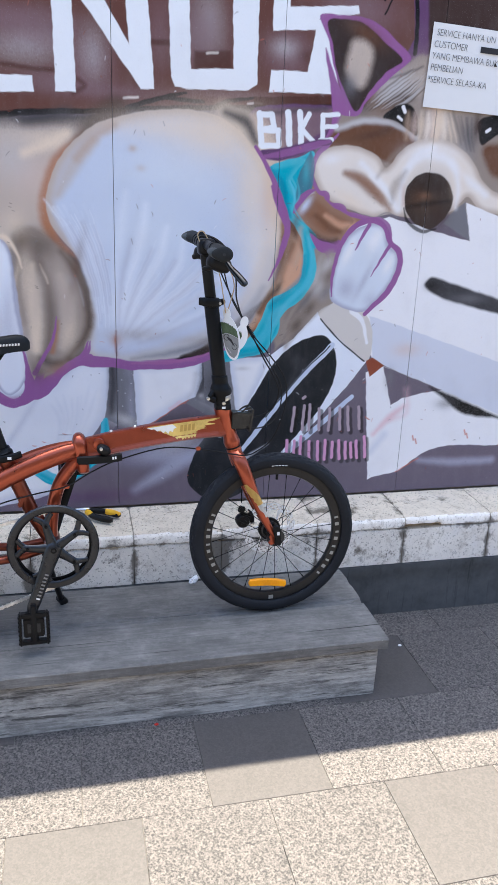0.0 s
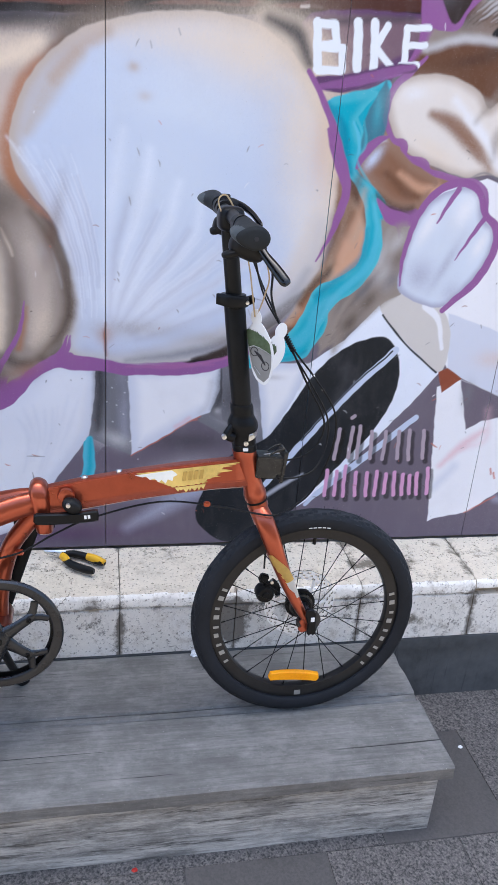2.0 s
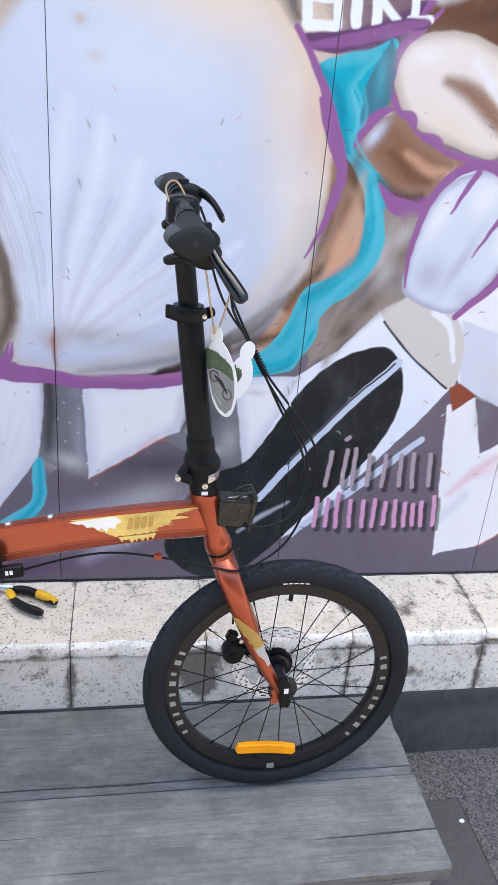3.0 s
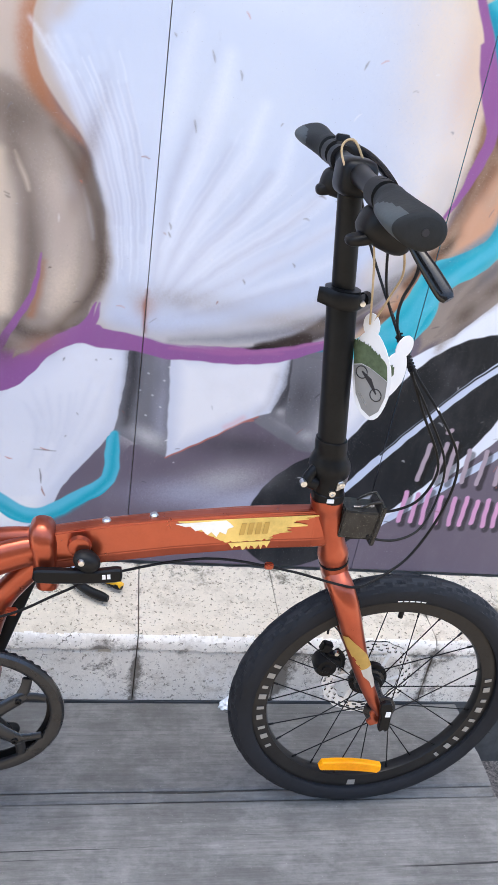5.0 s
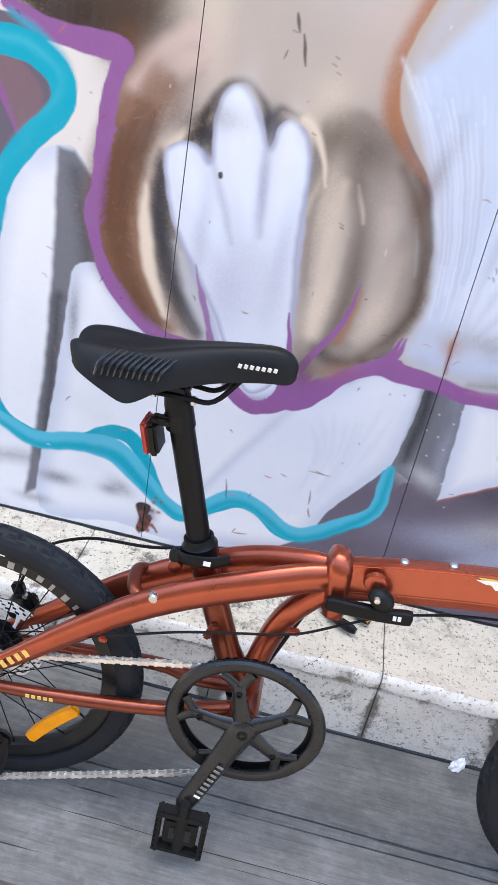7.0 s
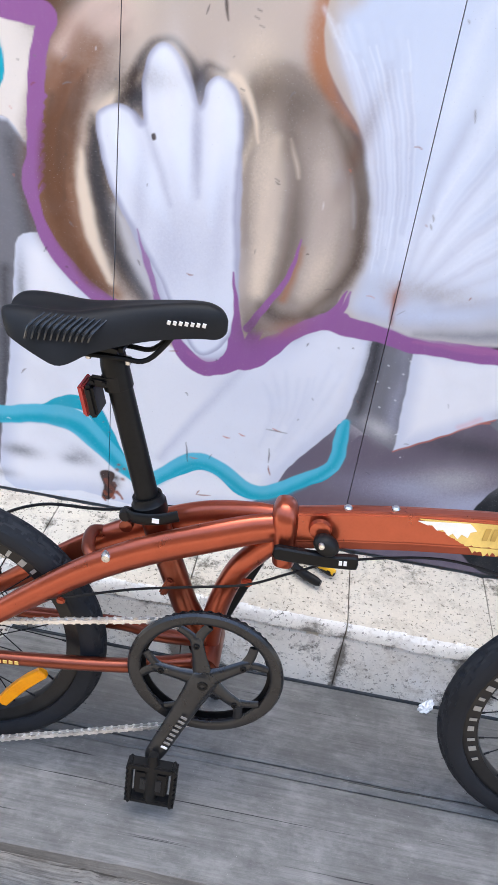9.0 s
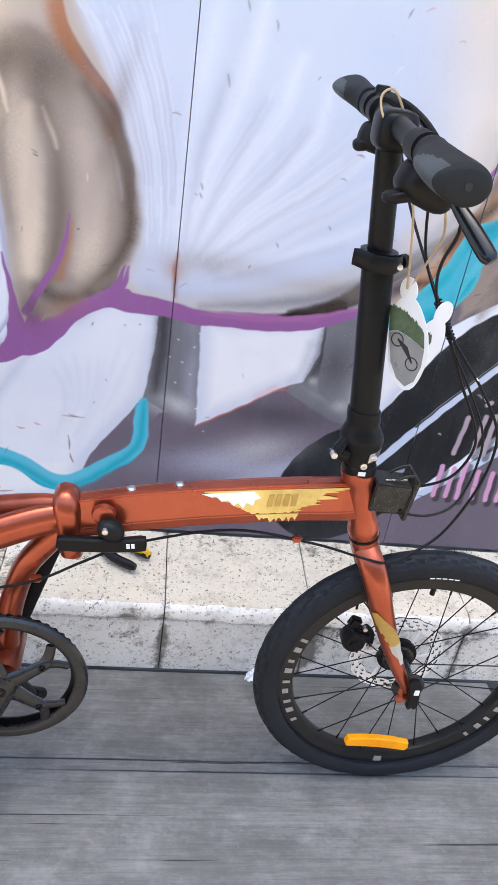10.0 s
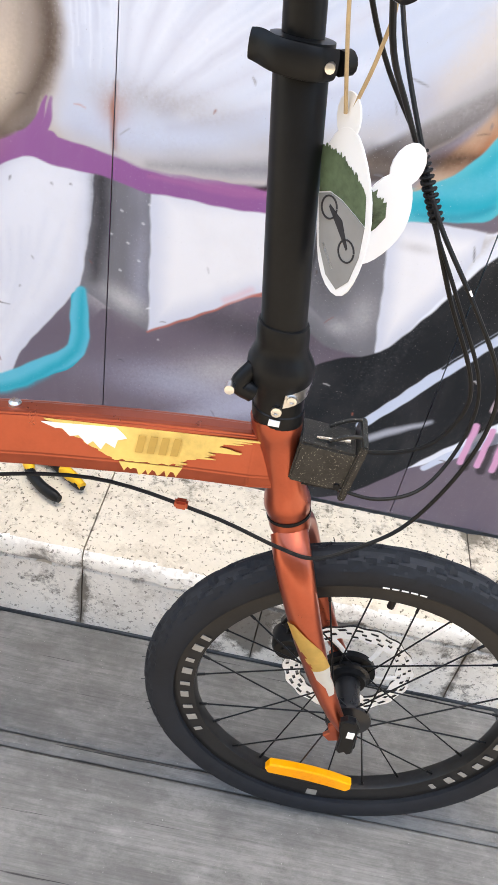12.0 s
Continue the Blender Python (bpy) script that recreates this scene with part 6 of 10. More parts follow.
stroke([(-0.822, 0.602), (-0.748, 0.571), (-0.646, 0.589), (-0.577, 0.584), (-0.522, 0.540), (-0.465, 0.490), (-0.411, 0.477), (-0.335, 0.539), (-0.284, 0.538), (-0.208, 0.493), (-0.159, 0.499), (-0.101, 0.540), (-0.047, 0.587), (-0.041, 0.656), (-0.041, 0.689)], (0.0291, 0.0388, 0.0446, 0.0563, 0.0485, 0.0388, 0.033, 0.033, 0.0349, 0.0349, 0.033, 0.031, 0.0291, 0.0272, 0.0155), 'TEAL_SKY', soft=0.004)
stroke([(-0.822, 0.591), (-0.748, 0.560), (-0.645, 0.578), (-0.577, 0.574), (-0.521, 0.530), (-0.464, 0.479), (-0.410, 0.465), (-0.333, 0.528), (-0.282, 0.527), (-0.206, 0.482), (-0.156, 0.488), (-0.099, 0.530), (-0.047, 0.587), (-0.038, 0.657), (-0.038, 0.690)], (0.0116, 0.0155, 0.0194, 0.0233, 0.0213, 0.0175, 0.0155, 0.0155, 0.0155, 0.0175, 0.0155, 0.0146, 0.0136, 0.0116, 0.0078), 'TEAL', soft=0.01, a=0.95)
stroke([(-0.804, 1.327), (-0.748, 1.296), (-0.711, 1.256), (-0.719, 1.209), (-0.783, 1.145), (-0.814, 1.089), (-0.822, 1.011)], (0.0097, 0.0194, 0.0233, 0.0213, 0.0213, 0.0194, 0.0136), 'TEAL', soft=0.01, a=0.8)
stroke([(-0.627, 1.232), (-0.641, 1.211)], (0.0087, 0.0029), 'PURPLE', soft=0.002)
stroke([(-0.629, 1.217), (-0.644, 1.196)], (0.0087, 0.0029), 'PURPLE', soft=0.002)
stroke([(-0.632, 1.203), (-0.641, 1.182)], (0.0087, 0.0029), 'PURPLE', soft=0.002)
stroke([(-0.628, 1.189), (-0.644, 1.166)], (0.0087, 0.0029), 'PURPLE', soft=0.002)
stroke([(-0.630, 1.173), (-0.642, 1.152)], (0.0087, 0.0029), 'PURPLE', soft=0.002)
stroke([(-0.633, 1.158), (-0.645, 1.136)], (0.0087, 0.0029), 'PURPLE', soft=0.002)
stroke([(-0.629, 1.144), (-0.642, 1.121)], (0.0087, 0.0029), 'PURPLE', soft=0.002)
stroke([(-0.631, 1.128), (-0.646, 1.105)], (0.0087, 0.0029), 'PURPLE', soft=0.002)
stroke([(-0.633, 1.112), (-0.643, 1.090)], (0.0087, 0.0029), 'PURPLE', soft=0.002)
stroke([(-0.630, 1.097), (-0.646, 1.073)], (0.0087, 0.0029), 'PURPLE', soft=0.002)
stroke([(-0.632, 1.081), (-0.643, 1.057)], (0.0087, 0.0029), 'PURPLE', soft=0.002)
stroke([(-0.634, 1.064), (-0.647, 1.040)], (0.0087, 0.0029), 'PURPLE', soft=0.002)
stroke([(-0.631, 1.048), (-0.644, 1.024)], (0.0087, 0.0029), 'PURPLE', soft=0.002)
stroke([(-0.463, 0.992), (-0.440, 0.920), (-0.406, 0.835), (-0.368, 0.775), (-0.327, 0.755), (-0.286, 0.770), (-0.262, 0.802), (-0.276, 0.878), (-0.287, 0.951)], (0.0049, 0.0078, 0.0087, 0.0136, 0.0194, 0.0213, 0.0213, 0.0116, 0.0049), 'PURPLE', soft=0.002)
stroke([(-0.287, 0.775), (-0.240, 0.779), (-0.200, 0.816), (-0.159, 0.861), (-0.115, 0.887), (-0.083, 0.898)], (0.0233, 0.0272, 0.0252, 0.0194, 0.0175, 0.0213), 'PURPLE', soft=0.002)
stroke([(-0.248, 0.794), (-0.222, 0.869), (-0.194, 0.946), (-0.182, 0.990), (-0.179, 1.023)], (0.0155, 0.0155, 0.0136, 0.0097, 0.0049), 'PURPLE', soft=0.003)
stroke([(-0.100, 0.889), (-0.086, 0.922), (-0.080, 0.949)], (0.0136, 0.0097, 0.0039), 'PURPLE', soft=0.002)
stroke([(-0.453, 0.993), (-0.438, 0.926), (-0.418, 0.861), (-0.385, 0.802), (-0.325, 0.756), (-0.271, 0.775), (-0.206, 0.827), (-0.138, 0.872), (-0.080, 0.896)], (0.0049, 0.0097, 0.0136, 0.0194, 0.0252, 0.0349, 0.0291, 0.0233, 0.0175), 'PURPLE', soft=0.002)
stroke([(-0.287, 0.945), (-0.281, 0.874), (-0.269, 0.796)], (0.0039, 0.0116, 0.0291), 'PURPLE', soft=0.002)
stroke([(-0.182, 1.024), (-0.194, 0.961), (-0.222, 0.882), (-0.252, 0.806)], (0.0049, 0.0097, 0.0136, 0.0213), 'PURPLE', soft=0.002)
stroke([(-0.360, 0.777), (-0.307, 0.772), (-0.256, 0.798)], 0.0068, 'PINK_PURPLE', soft=0.008, a=0.4)
stroke([(-0.510, 0.453), (-0.506, 0.446)], 0.0087, 'RUST_DARK', soft=0.003, a=0.85)
stroke([(-0.501, 0.440), (-0.497, 0.434)], 0.0116, 'RUST_DARK', soft=0.003, a=0.85)
stroke([(-0.492, 0.448), (-0.488, 0.442)], 0.0078, 'RUST_DARK', soft=0.003, a=0.85)
stroke([(-0.512, 0.422), (-0.508, 0.416)], 0.0078, 'RUST_DARK', soft=0.003, a=0.85)
stroke([(-0.484, 0.426), (-0.479, 0.420)], 0.0068, 'RUST_DARK', soft=0.003, a=0.85)
stroke([(-0.496, 0.417), (-0.492, 0.410)], 0.0097, 'RUST_DARK', soft=0.003, a=0.85)
stroke([(-0.476, 0.417), (-0.472, 0.410)], 0.0049, 'RUST_DARK', soft=0.003, a=0.85)
stroke([(-0.515, 0.405), (-0.511, 0.399)], 0.0058, 'RUST_DARK', soft=0.003, a=0.85)
# belly: broad curved brush fans and the shaded underside
fill([(-0.147, 1.353), (-0.005, 1.417), (0.217, 1.407), (0.311, 1.309), (0.356, 1.115), (0.332, 0.989), (0.166, 0.918), (0.044, 0.905), (-0.057, 0.927), (-0.060, 1.066), (-0.080, 1.172), (-0.119, 1.258)], 'BLUE_WHITE', soft=0.03, a=0.75)
spray(0.120, 1.299, 0.136, 0.109, 'SKY_WHITE', 0.7, 0)
spray(0.061, 1.031, 0.115, 0.067, 'LILAC', 0.55, 0)
stroke([(-0.004, 1.024), (-0.002, 1.073), (0.004, 1.182), (0.022, 1.309), (0.034, 1.394)], (0.0091, 0.0182, 0.0237, 0.0274, 0.0146), 'WHITE_COOL', soft=0.02, a=0.4)
stroke([(0.011, 1.006), (0.020, 1.056), (0.047, 1.161), (0.080, 1.269), (0.094, 1.358)], (0.0091, 0.0201, 0.0255, 0.0274, 0.0128), 'WHITE_COOL', soft=0.02, a=0.6000000000000001)
stroke([(0.025, 0.987), (0.045, 1.049), (0.088, 1.130), (0.134, 1.208), (0.157, 1.296)], (0.0096, 0.0231, 0.0289, 0.0250, 0.0115), 'WHITE_COOL', soft=0.02, a=0.5599999999999999)
stroke([(0.042, 0.979), (0.076, 1.033), (0.139, 1.108), (0.195, 1.180), (0.209, 1.261)], (0.0096, 0.0212, 0.0269, 0.0231, 0.0096), 'WHITE_COOL', soft=0.02, a=0.52)
stroke([(0.067, 0.982), (0.111, 1.027), (0.181, 1.085), (0.258, 1.151), (0.316, 1.205)], (0.0100, 0.0201, 0.0221, 0.0201, 0.0080), 'WHITE_COOL', soft=0.02, a=0.68)
stroke([(0.083, 0.971), (0.134, 1.004), (0.225, 1.065), (0.304, 1.123), (0.355, 1.163)], (0.0076, 0.0153, 0.0172, 0.0153, 0.0057), 'WHITE_COOL', soft=0.02, a=0.7200000000000001)
stroke([(0.089, 0.958), (0.157, 0.983), (0.252, 1.028), (0.325, 1.072)], (0.0080, 0.0141, 0.0161, 0.0060), 'WHITE_COOL', soft=0.02, a=0.5599999999999999)
stroke([(0.008, 0.996), (0.014, 1.074), (0.024, 1.159), (0.050, 1.256)], (0.0057, 0.0096, 0.0134, 0.0076), 'GREY_BLUE', soft=0.016, a=0.4)
stroke([(0.019, 0.982), (0.046, 1.069), (0.081, 1.152), (0.112, 1.231)], (0.0055, 0.0109, 0.0128, 0.0073), 'GREY_BLUE', soft=0.016, a=0.4)
stroke([(0.033, 0.978), (0.083, 1.054), (0.137, 1.122), (0.182, 1.197)], (0.0058, 0.0115, 0.0135, 0.0077), 'GREY_BLUE', soft=0.016, a=0.44000000000000006)
stroke([(0.048, 0.967), (0.120, 1.033), (0.199, 1.096), (0.274, 1.172)], (0.0061, 0.0101, 0.0121, 0.0061), 'GREY_BLUE', soft=0.016, a=0.48)
stroke([(0.059, 0.957), (0.161, 1.023), (0.251, 1.083), (0.321, 1.135)], (0.0050, 0.0090, 0.0100, 0.0050), 'GREY_BLUE', soft=0.016, a=0.48)
stroke([(0.071, 0.940), (0.177, 0.983), (0.273, 1.025)], (0.0060, 0.0121, 0.0080), 'GREY_BLUE', soft=0.016, a=0.4)
fan([(-0.158, 1.314), (-0.119, 1.258), (-0.085, 1.179), (-0.062, 1.084), (-0.056, 0.988)], [(-0.069, 1.342), (-0.045, 1.268), (-0.023, 1.188), (-0.009, 1.091), (-0.005, 0.994)], 9, 0.0043, 'WHITE_COOL', soft=0.004, a=0.7, seed=41)
fan([(-0.153, 1.284), (-0.113, 1.218), (-0.078, 1.137), (-0.059, 1.037)], [(-0.059, 1.321), (-0.036, 1.236), (-0.017, 1.144), (-0.008, 1.033)], 8, 0.0060, 'GREY_BLUE', soft=0.009, a=0.45, seed=42)
fan([(0.016, 1.056), (0.033, 1.123), (0.061, 1.199), (0.092, 1.311)], [(0.086, 0.984), (0.158, 1.043), (0.248, 1.102), (0.343, 1.171)], 14, 0.0036, 'WHITE_COOL', soft=0.006, a=0.45, seed=43)
stroke([(-0.055, 0.901), (0.045, 0.894), (0.146, 0.916), (0.245, 0.948), (0.323, 0.983)], (0.0100, 0.0241, 0.0342, 0.0402, 0.0301), 'GREY_LIGHT', soft=0.022, a=0.75)
stroke([(0.046, 0.891), (0.147, 0.905), (0.249, 0.928), (0.322, 0.961)], (0.0060, 0.0161, 0.0221, 0.0201), 'GREY_MID', soft=0.014, a=0.6)
stroke([(0.203, 0.897), (0.272, 0.915), (0.339, 0.946)], (0.0053, 0.0232, 0.0316), 'UMBER_DARK', soft=0.006, a=0.92)
stroke([(0.297, 0.938), (0.341, 0.964), (0.378, 0.989), (0.420, 1.024), (0.466, 1.070)], (0.0081, 0.0274, 0.0355, 0.0290, 0.0113), 'UMBER_DARK', soft=0.008, a=0.9)
stroke([(-0.133, 0.877), (-0.084, 0.890), (-0.024, 0.883), (0.048, 0.870), (0.131, 0.867), (0.205, 0.870), (0.267, 0.883), (0.318, 0.902), (0.350, 0.915)], (0.0211, 0.0253, 0.0253, 0.0253, 0.0232, 0.0232, 0.0190, 0.0148, 0.0105), 'PURPLE', soft=0.002)
stroke([(0.047, 0.877), (0.151, 0.876), (0.256, 0.886)], (0.0042, 0.0074, 0.0042), 'PINK_PURPLE', soft=0.006, a=0.5)
stroke([(0.025, 1.100), (0.028, 1.095), (0.029, 1.090)], (0.0014, 0.0027, 0.0011), 'GREY_MID', soft=0.002, a=0.7)
stroke([(0.110, 1.340), (0.113, 1.334), (0.114, 1.327)], (0.0013, 0.0026, 0.0010), 'GREY_MID', soft=0.002, a=0.7)
stroke([(0.050, 1.261), (0.052, 1.253), (0.054, 1.244)], (0.0014, 0.0027, 0.0011), 'GREY_MID', soft=0.002, a=0.7)
stroke([(0.066, 1.362), (0.069, 1.354), (0.071, 1.347)], (0.0013, 0.0026, 0.0010), 'GREY_MID', soft=0.002, a=0.7)
stroke([(0.025, 1.085), (0.027, 1.081), (0.029, 1.077)], (0.0014, 0.0029, 0.0011), 'GREY_MID', soft=0.002, a=0.7)
stroke([(0.468, 1.302), (0.471, 1.301), (0.472, 1.299)], (0.0014, 0.0029, 0.0011), 'GREY_MID', soft=0.002, a=0.7)
stroke([(0.162, 1.017), (0.165, 1.013), (0.166, 1.009)], (0.0014, 0.0029, 0.0011), 'GREY_MID', soft=0.002, a=0.7)
stroke([(0.246, 1.056), (0.249, 1.053), (0.250, 1.050)], (0.0015, 0.0030, 0.0012), 'GREY_MID', soft=0.002, a=0.7)
stroke([(0.007, 1.376), (0.009, 1.374), (0.010, 1.372)], (0.0012, 0.0024, 0.0010), 'GREY_MID', soft=0.002, a=0.7)
spray(0.188, 0.601, 0.081, 0.032, 'GREY_LIGHT', 0.6, 12)
spray(0.111, 0.569, 0.069, 0.025, 'GREY_BLUE', 0.4, 0)
stroke([(0.360, 1.001), (0.415, 1.049), (0.457, 1.104), (0.481, 1.160), (0.489, 1.227)], (0.0378, 0.0681, 0.0681, 0.0605, 0.0378), 'GREY_LIGHT', soft=0.04, a=0.55)
stroke([(0.013, 0.824), (0.015, 0.823)], 0.0021, 'WHITE', soft=0.002, a=0.7)
stroke([(0.023, 0.779), (0.025, 0.778)], 0.0021, 'WHITE', soft=0.002, a=0.7)
stroke([(0.043, 0.810), (0.045, 0.809)], 0.0021, 'WHITE', soft=0.002, a=0.7)
stroke([(0.041, 0.756), (0.043, 0.755)], 0.0021, 'WHITE', soft=0.002, a=0.7)
stroke([(-0.001, 0.788), (0.001, 0.787)], 0.0021, 'WHITE', soft=0.002, a=0.7)
stroke([(0.051, 0.839), (0.053, 0.838)], 0.0021, 'WHITE', soft=0.002, a=0.7)
stroke([(0.016, 0.736), (0.018, 0.735)], 0.0021, 'WHITE', soft=0.002, a=0.7)
# ground between belly and ribbon
fill([(0.538, 1.327), (0.576, 1.305), (0.609, 1.259), (0.612, 1.194), (0.602, 1.139), (0.544, 1.101), (0.497, 1.073), (0.463, 1.031), (0.432, 0.964), (0.406, 0.930), (0.375, 0.916), (0.426, 0.996), (0.473, 1.083), (0.518, 1.166), (0.539, 1.252)], 'TAN', soft=0.006)
stroke([(0.552, 1.320), (0.582, 1.284), (0.602, 1.240)], (0.0301, 0.0362, 0.0201), 'BROWN_DEEP', soft=0.014, a=0.85)
stroke([(0.564, 1.255), (0.553, 1.217), (0.533, 1.148)], (0.0241, 0.0221, 0.0121), 'BROWN_WARM', soft=0.014, a=0.8)
stroke([(0.591, 1.211), (0.579, 1.157), (0.551, 1.120)], (0.0169, 0.0359, 0.0190), 'COPPER_PALE', soft=0.012, a=0.95)
stroke([(0.535, 1.138), (0.493, 1.090), (0.461, 1.041)], (0.0105, 0.0253, 0.0211), 'UMBER', soft=0.014, a=0.85)
stroke([(0.415, 0.968), (0.459, 0.998), (0.480, 1.043), (0.509, 1.085)], (0.0161, 0.0322, 0.0290, 0.0193), 'RUST', soft=0.02, a=0.55)
stroke([(0.539, 1.090), (0.551, 1.128), (0.559, 1.178)], (0.0227, 0.0333, 0.0272), 'COPPER_PALE', soft=0.016, a=0.85)
stroke([(0.353, 0.942), (0.407, 0.967), (0.446, 0.979)], (0.0161, 0.0210, 0.0097), 'UMBER', soft=0.014, a=0.85)
# ground right of the ribbon
fill([(0.631, 1.243), (0.696, 1.222), (0.706, 1.154), (0.705, 1.081), (0.678, 1.058), (0.617, 1.032), (0.575, 0.974), (0.529, 0.926), (0.517, 0.919), (0.535, 0.977), (0.568, 1.049), (0.612, 1.095), (0.648, 1.144)], 'GREY_WARM', soft=0.008)
stroke([(0.667, 1.209), (0.657, 1.149), (0.669, 1.089)], (0.0265, 0.0331, 0.0221), 'GREY_LIGHT', soft=0.02, a=0.8)
stroke([(0.649, 1.118), (0.609, 1.063), (0.570, 0.996)], (0.0155, 0.0265, 0.0155), 'UMBER', soft=0.016, a=0.75)
fan([(0.538, 0.938), (0.582, 0.991), (0.636, 1.044)], [(0.564, 1.017), (0.606, 1.073), (0.657, 1.129)], 10, 0.0033, 'GREY_DARK', soft=0.006, a=0.5, seed=44)
# teal ribbon and the purple edge of the belly
fill([(0.469, 1.482), (0.496, 1.444), (0.510, 1.393), (0.530, 1.349), (0.565, 1.308), (0.592, 1.256), (0.596, 1.186), (0.587, 1.140), (0.540, 1.105), (0.492, 1.079), (0.464, 1.015), (0.433, 0.963), (0.385, 0.926), (0.341, 0.912), (0.343, 0.877), (0.400, 0.889), (0.477, 0.905), (0.500, 0.935), (0.514, 0.985), (0.547, 1.043), (0.599, 1.083), (0.631, 1.134), (0.644, 1.188), (0.621, 1.257), (0.597, 1.314), (0.554, 1.348), (0.562, 1.396), (0.542, 1.442), (0.561, 1.479), (0.585, 1.513), (0.534, 1.509)], 'TEAL', soft=0.003, rim='TEAL_LIGHT', depth=0.02)
stroke([(0.475, 1.480), (0.508, 1.434), (0.525, 1.373), (0.543, 1.342)], (0.0115, 0.0299, 0.0253, 0.0161), 'TEAL_DEEP', soft=0.01, a=0.75)
stroke([(0.491, 1.484), (0.535, 1.497), (0.578, 1.506)], (0.0092, 0.0185, 0.0092), 'TEAL_LIGHT', soft=0.008, a=0.7)
stroke([(0.539, 1.447), (0.555, 1.412), (0.556, 1.372)], (0.0048, 0.0084, 0.0036), 'TEAL_SKY', soft=0.003)
stroke([(0.611, 1.279), (0.628, 1.200), (0.612, 1.133), (0.550, 1.069), (0.507, 0.997)], (0.0075, 0.0175, 0.0200, 0.0175, 0.0100), 'TEAL_SKY', soft=0.008, a=0.7)
stroke([(0.600, 1.221), (0.596, 1.156), (0.552, 1.112), (0.494, 1.060)], (0.0100, 0.0175, 0.0150, 0.0125), 'TEAL_DEEP', soft=0.01, a=0.55)
stroke([(0.415, 0.929), (0.462, 0.948), (0.488, 0.979), (0.501, 1.026), (0.540, 1.059)], (0.0161, 0.0322, 0.0290, 0.0274, 0.0177), 'TEAL_SKY', soft=0.012, a=0.55)
stroke([(0.395, 0.897), (0.446, 0.903), (0.484, 0.925)], (0.0051, 0.0103, 0.0051), 'TEAL_DEEP', soft=0.006, a=0.5)
stroke([(0.536, 1.322), (0.536, 1.287), (0.530, 1.256)], (0.0040, 0.0071, 0.0030), 'PINK_PURPLE', soft=0.006, a=0.5)
# fur beside the paw
fill([(-0.291, 1.264), (-0.243, 1.285), (-0.191, 1.254), (-0.152, 1.215), (-0.111, 1.167), (-0.083, 1.099), (-0.070, 1.009), (-0.088, 0.948), (-0.145, 0.886), (-0.213, 0.843), (-0.260, 0.863), (-0.269, 0.948), (-0.275, 1.039), (-0.280, 1.114), (-0.275, 1.187)], 'GREY_WARM', soft=0.012)
spray(-0.270, 1.251, 0.029, 0.038, 'UMBER', 0.85, 0)
spray(-0.212, 1.233, 0.043, 0.035, 'UMBER', 0.5, 0)
stroke([(-0.217, 1.181), (-0.203, 1.121), (-0.196, 1.046), (-0.204, 0.963), (-0.219, 0.895)], (0.0097, 0.0252, 0.0291, 0.0252, 0.0155), 'UMBER', soft=0.02, a=0.6)
stroke([(-0.242, 1.176), (-0.240, 1.104), (-0.243, 1.016), (-0.245, 0.922)], (0.0148, 0.0313, 0.0369, 0.0240), 'CREAM', soft=0.016, a=0.75)
stroke([(-0.221, 1.180), (-0.209, 1.151), (-0.201, 1.126)], (0.0028, 0.0065, 0.0037), 'CREAM', soft=0.006, a=0.6)
stroke([(-0.163, 1.147), (-0.147, 1.086), (-0.147, 1.007), (-0.166, 0.930)], (0.0129, 0.0369, 0.0406, 0.0166), 'BEIGE', soft=0.018, a=0.8)
stroke([(-0.115, 1.139), (-0.104, 1.095), (-0.096, 1.058)], (0.0018, 0.0055, 0.0028), 'GREY_LIGHT', soft=0.006, a=0.7)
stroke([(-0.159, 1.218), (-0.119, 1.161), (-0.093, 1.097), (-0.082, 1.017), (-0.102, 0.955), (-0.148, 0.899)], (0.0129, 0.0240, 0.0258, 0.0240, 0.0221, 0.0184), 'UMBER', soft=0.018, a=0.8)
spray(-0.136, 1.134, 0.017, 0.019, 'GREY_LIGHT', 0.35, 0)
spray(-0.234, 1.095, 0.028, 0.101, 'BEIGE', 0.5, -8)
spray(-0.139, 1.058, 0.031, 0.074, 'BEIGE', 0.5, -10)
spray(-0.242, 0.954, 0.024, 0.059, 'CREAM', 0.5, -12)
stroke([(-0.197, 0.916), (-0.184, 0.957), (-0.176, 1.011)], (0.0112, 0.0093, 0.0028), 'RUST', soft=0.012, a=0.7)
stroke([(-0.233, 0.892), (-0.195, 0.879), (-0.146, 0.891)], (0.0165, 0.0247, 0.0144), 'UMBER_DARK', soft=0.016, a=0.6)
stroke([(-0.273, 1.169), (-0.288, 1.218), (-0.310, 1.252), (-0.335, 1.264)], (0.0027, 0.0091, 0.0109, 0.0036), 'CREAM', soft=0.006, a=0.9)
# brown flank of the tail
stroke([(-0.574, 1.223), (-0.604, 1.140), (-0.615, 1.063), (-0.601, 0.988), (-0.554, 0.904), (-0.514, 0.875)], (0.0347, 0.0530, 0.0469, 0.0388, 0.0265, 0.0102), 'BROWN', soft=0.016, a=0.9)
stroke([(-0.544, 1.270), (-0.570, 1.212), (-0.587, 1.143)], (0.0237, 0.0310, 0.0146), 'BROWN_WARM', soft=0.02, a=0.7)
stroke([(-0.586, 1.134), (-0.583, 1.060), (-0.568, 0.995), (-0.535, 0.919)], (0.0163, 0.0224, 0.0184, 0.0082), 'BROWN_WARM', soft=0.012, a=0.8)
